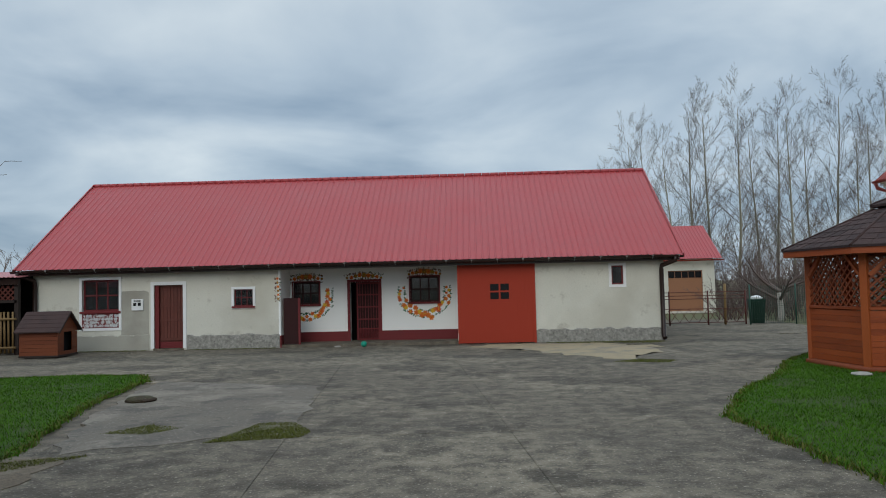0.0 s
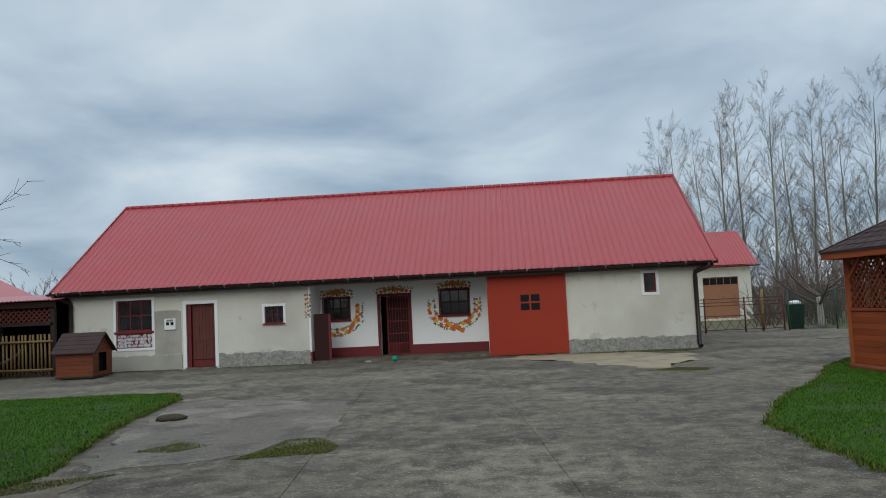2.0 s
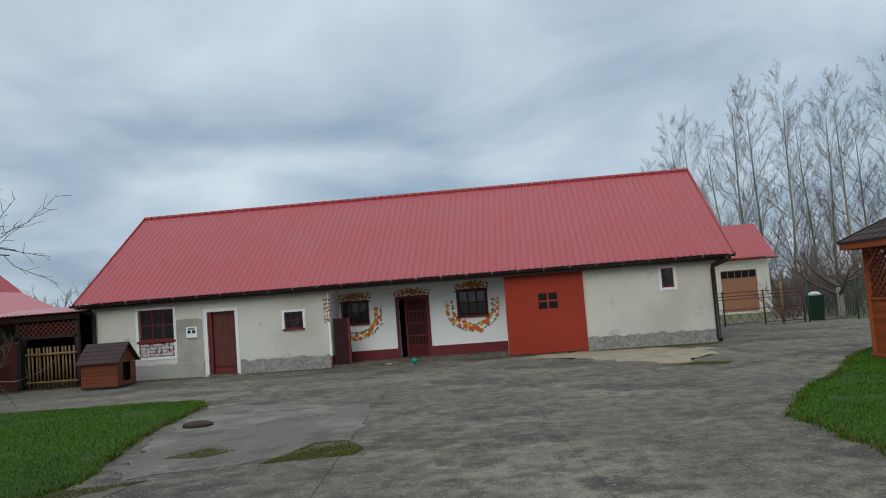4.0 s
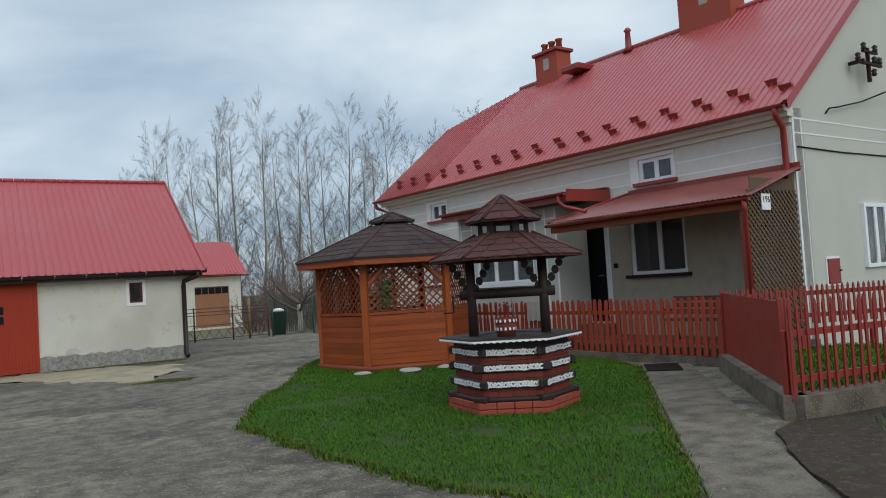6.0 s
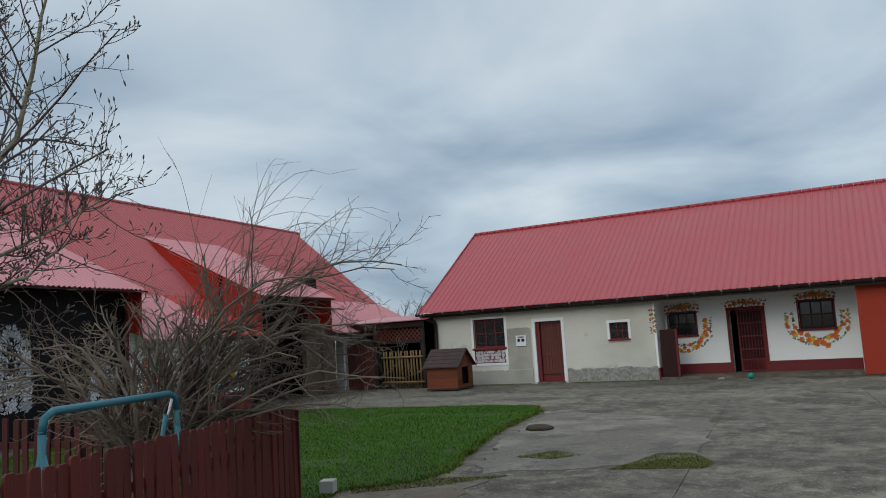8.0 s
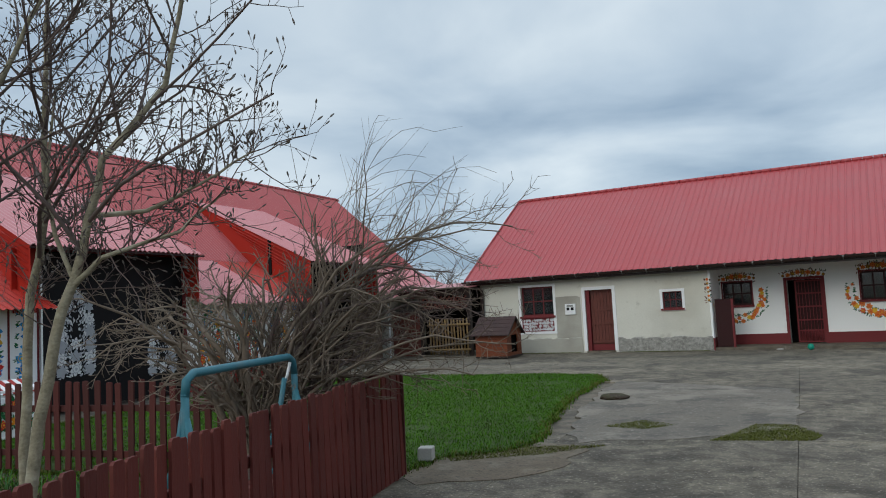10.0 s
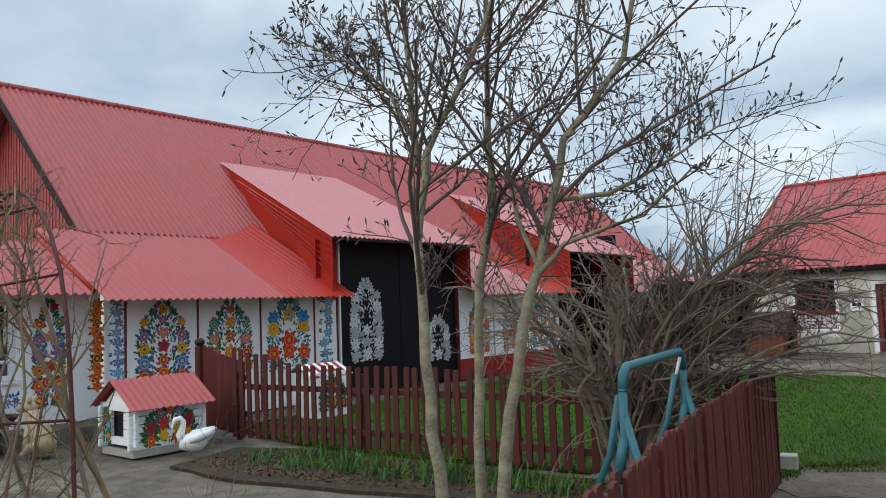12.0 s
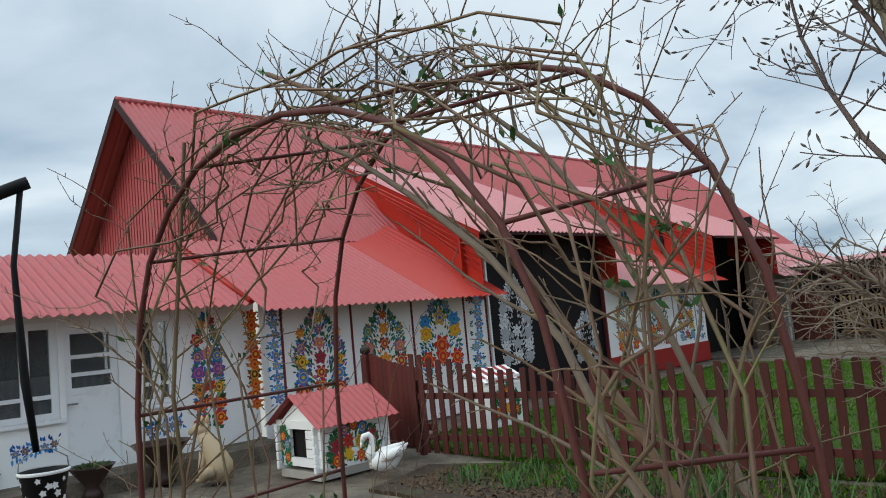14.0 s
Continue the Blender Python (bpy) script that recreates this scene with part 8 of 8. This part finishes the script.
blades(scatter([(-11.2, 3.1), (-9.9, 3.2), (-8.5, 3.65), (-7.1, 4.25), (-5.7, 4.2), (-5.2, 4.5), (-5.7, 5.4), (-8.7, 4.8), (-11.2, 4.2)], 5200, 22, 0.008), 22, 0.006, 0.02, 0.012, 2.5, M_LITTER, "leaf_litter", "brown dead leaves scattered on the garden soil", "litter")
blades(scatter([(-8.6, -0.9), (-8.0, 0.7), (-6.5, 1.1), (-6.1, 2.4), (-5.0, 2.5), (-4.6, 1.5), (-4.5, 0.5), (-6.3, 0.0)], 5200, 23, 0.008), 23, 0.006, 0.02, 0.010, 2.5, M_LITTER, "leaf_litter", "brown dead leaves scattered under the magnolia", "litter")
# weeds in the yard's cracks
def weeds(poly, n, seed, mt, h):
    blades(scatter(poly, n * 3, seed, 0.0), seed, h * 0.25, h * 0.6, 0.005, 1.4, mt, "weeds", "mossy weeds growing in the concrete yard", "weeds")
weeds([(-3.1, 8.55), (-2.05, 8.8), (-2.0, 9.15), (-2.35, 9.8), (-2.8, 9.75), (-2.9, 9.2)], 1700, 11, M_DRY, 0.04)
weeds([(-4.6, 9.2), (-4.0, 9.1), (-3.7, 9.5), (-4.2, 9.8)], 700, 12, M_DRY, 0.04)
weeds([(2.9, 16.6), (4.0, 16.2), (4.3, 16.7), (3.6, 17.1)], 900, 13, M_DRY, 0.03)
weeds([(4.9, 21.5), (5.4, 21.9), (5.2, 22.3), (2.0, 22.35), (2.0, 22.2)], 700, 14, M_DRY, 0.05)
weeds([(-5.9, 7.3), (-4.8, 7.7), (-4.1, 8.0), (-4.6, 7.3), (-5.4, 6.7)], 1500, 15, M_DRY, 0.05)
weeds([(-13.4, 22.2), (-9.8, 22.3), (-9.8, 22.45), (-13.4, 22.45)], 500, 16, M_DRY, 0.06)
weeds([(-8.5, 22.3), (-5.9, 22.3), (-5.9, 22.45), (-8.5, 22.45)], 400, 17, M_DRY, 0.05)
# grass edge under the fences and bulb leaves in the beds
blades(scatter([(-11.4, 3.95), (-10.6, 4.5), (-8.7, 4.9), (-7.15, 5.1), (-5.7, 5.6), (-5.6, 5.0), (-7.2, 4.35), (-9.9, 3.7)], 3600, 21, 0.005), 21, 0.015, 0.06, 0.006, 0.9, M_GRASS, "grass", "tufts of grass along the fence", "grass")
def clump(x, y, n, h, seed, spread=0.12):
    R = random.Random(seed)
    pts = [(x + R.gauss(0, spread), y + R.gauss(0, spread), 0.02) for _ in range(n)]
    o = blades(pts, seed, h * 0.45, h * 0.9, 0.009, 0.9, M_SHOOT, "bulb_plant", "clump of green bulb leaves in the soil", "plant")
    return o
k = 0
for x, y, n, h in ((-9.2, 4.0, 46, 0.26), (-8.6, 3.9, 40, 0.24), (-8.0, 4.2, 60, 0.3), (-7.3, 4.45, 36, 0.24), (-9.8, 3.7, 40, 0.22), (-10.5, 3.6, 40, 0.2), (-6.8, 4.6, 30, 0.22), (-7.0, 0.65, 70, 0.42), (-7.5, 0.35, 80, 0.45), (-6.5, 0.85, 60, 0.35), (-7.9, -0.1, 60, 0.4), (-5.6, 1.2, 30, 0.22), (-5.9, 2.3, 30, 0.24), (-5.0, 1.35, 24, 0.2), (-10.2, 4.2, 30, 0.2), (-7.6, 4.75, 30, 0.2)):
    clump(x, y, n, h, 500 + k)
    k += 1
blades(scatter([(6.2, 3.0), (7.8, 4.6), (12, 3.7), (12, -1), (6, -1)], 2600, 41, 0.05), 41, 0.04, 0.12, 0.008, 0.8, M_SHOOT, "bed_plants", "low green plants in the flower bed", "plant")
blades(scatter([(7.9, 5.35), (10.6, 8.1), (12.5, 7.5), (13.5, 4.5)], 9000, 42, 0.22), 42, 0.03, 0.08, 0.008, 0.8, M_GRASS, "grass", "grass of the small lawn behind the railing", "grass")
def crocus(x, y, z, seed):
    R = random.Random(seed)
    T = thing("crocus", pose(x, y, z), "yellow crocus in bloom in the soil bed", "flower", "crocuses")
    b = nb()
    for i in range(8):
        a = R.uniform(0, 6.28); d = Vector((math.cos(a), math.sin(a), 2.2)).normalized(); o = Vector((R.uniform(-0.05, 0.05), R.uniform(-0.05, 0.05), 0))
        tube(b, [o, o + d * 0.06, o + d * 0.09, o + d * 0.12], [0.003, 0.012, 0.018, 0.012], 6, cap=False)
    part("petals", b, M_YELLOW, T)
for i in range(7):
    crocus(7.3 + 0.28 * (i % 4) + 0.1 * i, 3.55 + 0.1 * (i % 3), 0.05, i)

# ---------------------------------------------------------------- painted kennel, swan, statue, pots
KN = thing("kennel", pose(-12.85, 2.70, 0.03, 0, 0, 6) @ Matrix.Diagonal((0.85, 0.84, 1, 1)), "white log kennel with painted flowers and a red corrugated roof", "doghouse")
for i in range(5):
    z0 = 0.06 + i * 0.105
    part("log", boxed(0.90, 0.95, -0.07, 1.22, z0, z0 + 0.095, bev=0.01), M_WHITEB, KN)
    part("log", boxed(0.0, 0.05, -0.07, 1.22, z0, z0 + 0.095, bev=0.01), M_WHITEB, KN)
    part("log", boxed(-0.06, 1.01, 1.12, 1.17, z0 + 0.05, z0 + 0.145), M_WHITEB, KN)
    if i in (0, 4):
        part("log", boxed(-0.06, 1.01, 0.0, 0.05, z0 + 0.05, z0 + 0.145), M_WHITEB, KN)
    else:
        part("log", boxed(-0.06, 0.28, 0.0, 0.05, z0 + 0.05, z0 + 0.145), M_WHITEB, KN)
        part("log", boxed(0.66, 1.01, 0.0, 0.05, z0 + 0.05, z0 + 0.145), M_WHITEB, KN)
# Block coloured near-black as the shade inside the kennel.
part("dark_inside", boxed(0.08, 0.87, 0.08, 1.08, 0.08, 0.55), M_DARK, KN)
part("skid", boxed(0, 0.95, 0, 1.15, -0.03, 0.06), M_STONE, KN)
for y in (0.02, 1.15):
    b = nb()
    quad(b, [(0.0, y, 0.58), (0.95, y, 0.58), (0.475, y, 0.86)])
    part("gable", b, M_WHITEB, KN)
sheet_k = sheet(nb(), (0.475, -0.12, 0.92), (0, 1, 0), (0.62, 0, -0.34), 1.42, 0.75, pitch=0.11, h=0.02, prof=SINE)
sheet(sheet_k, (0.475, -0.12, 0.92), (0, 1, 0), (-0.62, 0, -0.34), 1.42, 0.75, pitch=0.11, h=0.02, prof=SINE)
part("roof", sheet_k, M_ROOFB, KN, "red corrugated roof")
kb = bouquet(KN, 0.12, 1.05, 0.08, 0.56, [("red+yellow+red+orange", "yellow", 4, 0.065), ("crimson+red+yellow+crimson", "brown", 4, 0.075), ("violet+red+blue", "yellow", 3, 0.06)], 61, "painted red, violet and yellow flowers", y=0.0, dense=3.0)
kb.matrix_basis = Matrix.Translation((0.955, 0.0, 0)) @ pose(0, 0, 0, 0, 0, 90)
kb = bouquet(KN, -0.02, 0.26, 0.1, 0.52, [("blue+red", "yellow", 2, 0.05), ("orange+blue", "yellow", 2, 0.05), ("red", "yellow", 1, 0.05)], 62, "painted blue and red flowers", y=-0.006, dense=2.5)

# small striped chest behind the fence
CH = thing("garden_chest", pose(-13.2, 5.85, 0.03, 0, 0, 6), "small white garden box with painted flowers and a striped roof", "box")
part("box", boxed(0, 0.5, 0, 0.75, 0, 0.62, bev=0.01), M_WHITEB, CH)
for i in range(11):
    part("roof_strip", boxed(0, 0.42, 0, 0.075, 0, 0.015, m=Matrix.Translation((0.12, -0.06 + i * 0.08, 0.84)) @ pose(0, 0, 0, 0, 26, 0)), M_REDBASE if i % 2 else M_TRIM, CH)
    part("roof_strip", boxed(-0.3, 0.0, 0, 0.075, 0, 0.015, m=Matrix.Translation((0.12, -0.06 + i * 0.08, 0.84)) @ pose(0, 0, 0, 0, -26, 0)), M_REDBASE if i % 2 else M_TRIM, CH)
part("gable_board", boxed(0.02, 0.48, 0.0, 0.75, 0.62, 0.72), M_WHITEB, CH)
kb = bouquet(CH, 0.08, 0.66, 0.1, 0.58, [("red+orange+red", "yellow", 3, 0.06), ("blue+red+blue", "yellow", 3, 0.06)], 63, "painted red and blue flowers", y=0.0, dense=3)
kb.matrix_basis = Matrix.Translation((0.506, 0, 0)) @ pose(0, 0, 0, 0, 0, 90)

# swan planter
b = nb()
prof = []
for i in range(11):
    t = i / 10
    x = -0.26 + 0.56 * t
    r = 0.165 * math.sin(math.pi * min(1, 0.12 + 0.85 * t)) ** 0.7 * (1 if t < 0.75 else 1 - (t - 0.75) * 2.6)
    prof.append((x, max(r, 0.02), 0.16 + (0.14 * max(0, t - 0.6) / 0.4) ** 1.0 * 1.0))
rings = []
for x, r, z in prof:
    rings.append([b.verts.new((x, r * math.cos(a), z + r * math.sin(a) * 0.95)) for a in (2 * math.pi * k / 14 for k in range(14))])
for r0, r1 in zip(rings, rings[1:]):
    for k in range(14):
        f = b.faces.new((r0[k], r0[(k + 1) % 14], r1[(k + 1) % 14], r1[k])); f.smooth = True
b.faces.new(rings[0][::-1]); b.faces.new(rings[-1])
tube(b, [(-0.20, 0, 0.2), (-0.25, 0, 0.30), (-0.21, 0, 0.40), (-0.20, 0, 0.49), (-0.25, 0, 0.55), (-0.32, 0, 0.53), (-0.355, 0, 0.46)], [0.085, 0.065, 0.05, 0.045, 0.045, 0.05, 0.03], 12)
tube(b, [(-0.35, 0, 0.47), (-0.37, 0, 0.41), (-0.375, 0, 0.38)], [0.028, 0.018, 0.008], 8)
for sg_ in (-1, 1):
    tube(b, [(-0.14, sg_ * 0.13, 0.2), (0.0, sg_ * 0.17, 0.25), (0.16, sg_ * 0.14, 0.29), (0.30, sg_ * 0.07, 0.36)], [0.04, 0.075, 0.06, 0.012], 10)
tagged(part("swan_planter", b, M_SWAN, None, "", pose(-11.62, 3.40, 0.04, 0, 0, 75) @ Matrix.Scale(0.78, 4), smooth=True), "white plaster swan planter on the garden soil", "statue")

# sitting dog figure of plaster
b = nb()
tube(b, [(0.12, 0, 0.02), (0.12, 0, 0.18), (0.04, 0, 0.34), (-0.05, 0, 0.48), (-0.08, 0, 0.56)], [0.14, 0.15, 0.125, 0.095, 0.08], 12)
tube(b, [(-0.02, 0, 0.58), (-0.09, 0, 0.62), (-0.16, 0, 0.61), (-0.22, 0, 0.585), (-0.26, 0, 0.58)], [0.06, 0.085, 0.075, 0.045, 0.03], 12)
for sg_ in (-1, 1):
    tube(b, [(-0.06, sg_ * 0.06, 0.35), (-0.09, sg_ * 0.07, 0.18), (-0.10, sg_ * 0.07, 0.03), (-0.16, sg_ * 0.07, 0.02)], [0.05, 0.04, 0.035, 0.03], 8)
    tube(b, [(0.1, sg_ * 0.10, 0.12), (0.0, sg_ * 0.13, 0.10), (-0.06, sg_ * 0.13, 0.03)], [0.09, 0.07, 0.035], 8)
    tube(b, [(-0.06, sg_ * 0.05, 0.67), (-0.05, sg_ * 0.06, 0.73), (-0.05, sg_ * 0.065, 0.78)], [0.035, 0.022, 0.004], 6)
M_PLASTERDOG = mat("painted_plaster", (0.50, 0.38, 0.24), (0.42, 0.32, 0.2), rough=0.6, scale=4, fine=30, bump=0.15, col3=(0.05, 0.04, 0.035), stain=0.8)
tagged(part("dog_statue", b, M_PLASTERDOG, None, "", pose(-13.35, 2.05, 0.02, 0, 0, 40), smooth=True), "cream and black plaster figure of a sitting dog", "statue")

def planter(x, y, s, label, plant=True):
    T = thing("planter", pose(x, y, 0.02), label, "planter")
    part("bowl", lathe(nb(), [(0.12 * s, 0), (0.10 * s, 0.06 * s), (0.07 * s, 0.12 * s), (0.16 * s, 0.24 * s), (0.24 * s, 0.34 * s), (0.26 * s, 0.36 * s), (0.22 * s, 0.35 * s), (0.18 * s, 0.30 * s)], 18), M_CLAY, T)
    part("soil", lathe(nb(), [(0.20 * s, 0.31 * s), (0.19 * s, 0.325 * s)], 14), M_SOIL, T)
    if plant:
        R = random.Random(int(x * 100))
        b = nb()
        for i in range(26):
            a = R.uniform(0, 6.28); rr = R.uniform(0, 0.15 * s)
            p = Vector((rr * math.cos(a), rr * math.sin(a), 0.32 * s)); d = Vector((math.cos(a) * 0.7, math.sin(a) * 0.7, 1)).normalized(); sd = d.orthogonal().normalized() * 0.012
            quad(b, [p, p + d * 0.05 + sd, p + d * 0.10, p + d * 0.05 - sd])
        part("leaves", b, M_LEAF, T)
    return T
planter(-13.85, 0.85, 1.0, "brown glazed flared planter with small green leaves")
planter(-13.9, 1.65, 1.35, "dark log-like planter beside the plaster figure", False)
planter(-14.6, -0.2, 1.0, "brown glazed flared planter with small green leaves")

# black well sweep with a hanging painted bucket
WS = thing("well_sweep", pose(-10.2, -0.35, 0), "black wooden well sweep with a hanging pole", "well")
part("post", tube(nb(), [(-0.3, -2.6, 0), (-0.3, -2.6, 2.0)], [0.09, 0.07], 10), M_BLACK, WS)
part("beam", tube(nb(), [(-0.35, -3.2, 1.2), (-0.3, -2.6, 1.6), (-0.1, -0.9, 2.45), (0.0, 0.0, 2.86), (0.01, 0.05, 2.88)], [0.06, 0.06, 0.05, 0.045, 0.045], 10), M_BLACK, WS)
part("hanging_pole", tube(nb(), [(0, 0.0, 2.84), (0.0, -0.06, 2.3), (0.0, -0.02, 1.5), (0.0, 0.03, 1.02)], [0.02, 0.02, 0.03, 0.022], 8), M_BLACK, WS)
PB2 = thing("painted_bucket", pose(-10.2, -0.28, 0.60), "black enamel bucket with white painted flowers hanging from the pole", "bucket")
part("pail", lathe(nb(), [(0.11, 0.0), (0.155, 0.28), (0.165, 0.29), (0.15, 0.28), (0.105, 0.02)], 20), M_BLACK, PB2)
part("rim", lathe(nb(), [(0.160, 0.272), (0.168, 0.285), (0.160, 0.296)], 20, cap=False), M_TRIM, PB2)
part("bail", tube(nb(), [(0, -0.16, 0.26), (0, -0.15, 0.36), (0, -0.05, 0.43), (0, 0.05, 0.43), (0, 0.15, 0.36), (0, 0.16, 0.26)], 0.005, 5), M_GREY, PB2)
b = nb()
R = random.Random(5)
for i in range(26):
    a = 2 * math.pi * i / 26 + R.uniform(-0.05, 0.05); z = R.uniform(0.05, 0.25); rr = 0.11 + 0.045 * z / 0.28 + 0.003
    c = Vector((rr * math.cos(a), rr * math.sin(a), z)); tx = Vector((-math.sin(a), math.cos(a), 0)); s = R.uniform(0.018, 0.03)
    quad(b, [c + (tx * math.cos(k * math.pi / 5) + Vector((0, 0, 1)) * math.sin(k * math.pi / 5)) * s * (1 if k % 2 else 0.6) for k in range(10)])
part("painted_flowers", b, PAINT["white"], PB2)["kind"] = "stuff"

# loose things in the yard
b = nb()
bmesh.ops.create_icosphere(b, subdivisions=2, radius=0.09)
tagged(part("ball", b, M_GREENP, None, "", pose(-3.25, 22.05, 0.09), smooth=True), "small green rubber ball on the concrete by the barn", "ball")
b = nb()
bmesh.ops.create_icosphere(b, subdivisions=3, radius=0.2)
for v in b.verts:
    v.co.z *= 0.3; v.co.x *= 1.2
    v.co *= 1 + 0.25 * noise.noise(v.co * 9)
tagged(part("rubble", b, M_SOIL, None, "", pose(-5.3, 11.9, 0.03)), "low lump of broken concrete in the yard", "rubble")
for i, (x, y, s) in enumerate(((-4.0, 21.9, 0.1), (7.3, 12.9, 0.22), (8.0, 12.75, 0.18), (6.5, 13.3, 0.16))):
    b = nb()
    bmesh.ops.create_icosphere(b, subdivisions=2, radius=s)
    for v in b.verts:
        v.co.z *= 0.25
        v.co *= 1 + 0.2 * noise.noise(v.co * 6 + Vector((i, 0, 0)))
    tagged(part("flat_stone", b, M_STONE, None, "", pose(x, y, 0.05)), "flat pale stone lying on the ground", "stone")
# wreath of leaves hanging in the gazebo lattice
T = thing("hanging_plant", pose(7.25, 13.62, 1.55), "dark green hanging plant on the gazebo lattice", "plant")
b = nb()
R = random.Random(8)
for i in range(150):
    p = Vector((R.gauss(0, 0.07), R.gauss(0, 0.04), R.uniform(-0.28, 0.25)))
    d = Vector((R.uniform(-1, 1), R.uniform(-1, 1), R.uniform(-1, 0.4))).normalized(); sd = d.orthogonal().normalized() * 0.018
    quad(b, [p, p + d * 0.04 + sd, p + d * 0.085, p + d * 0.04 - sd])
part("leaves", b, M_LEAF, T)
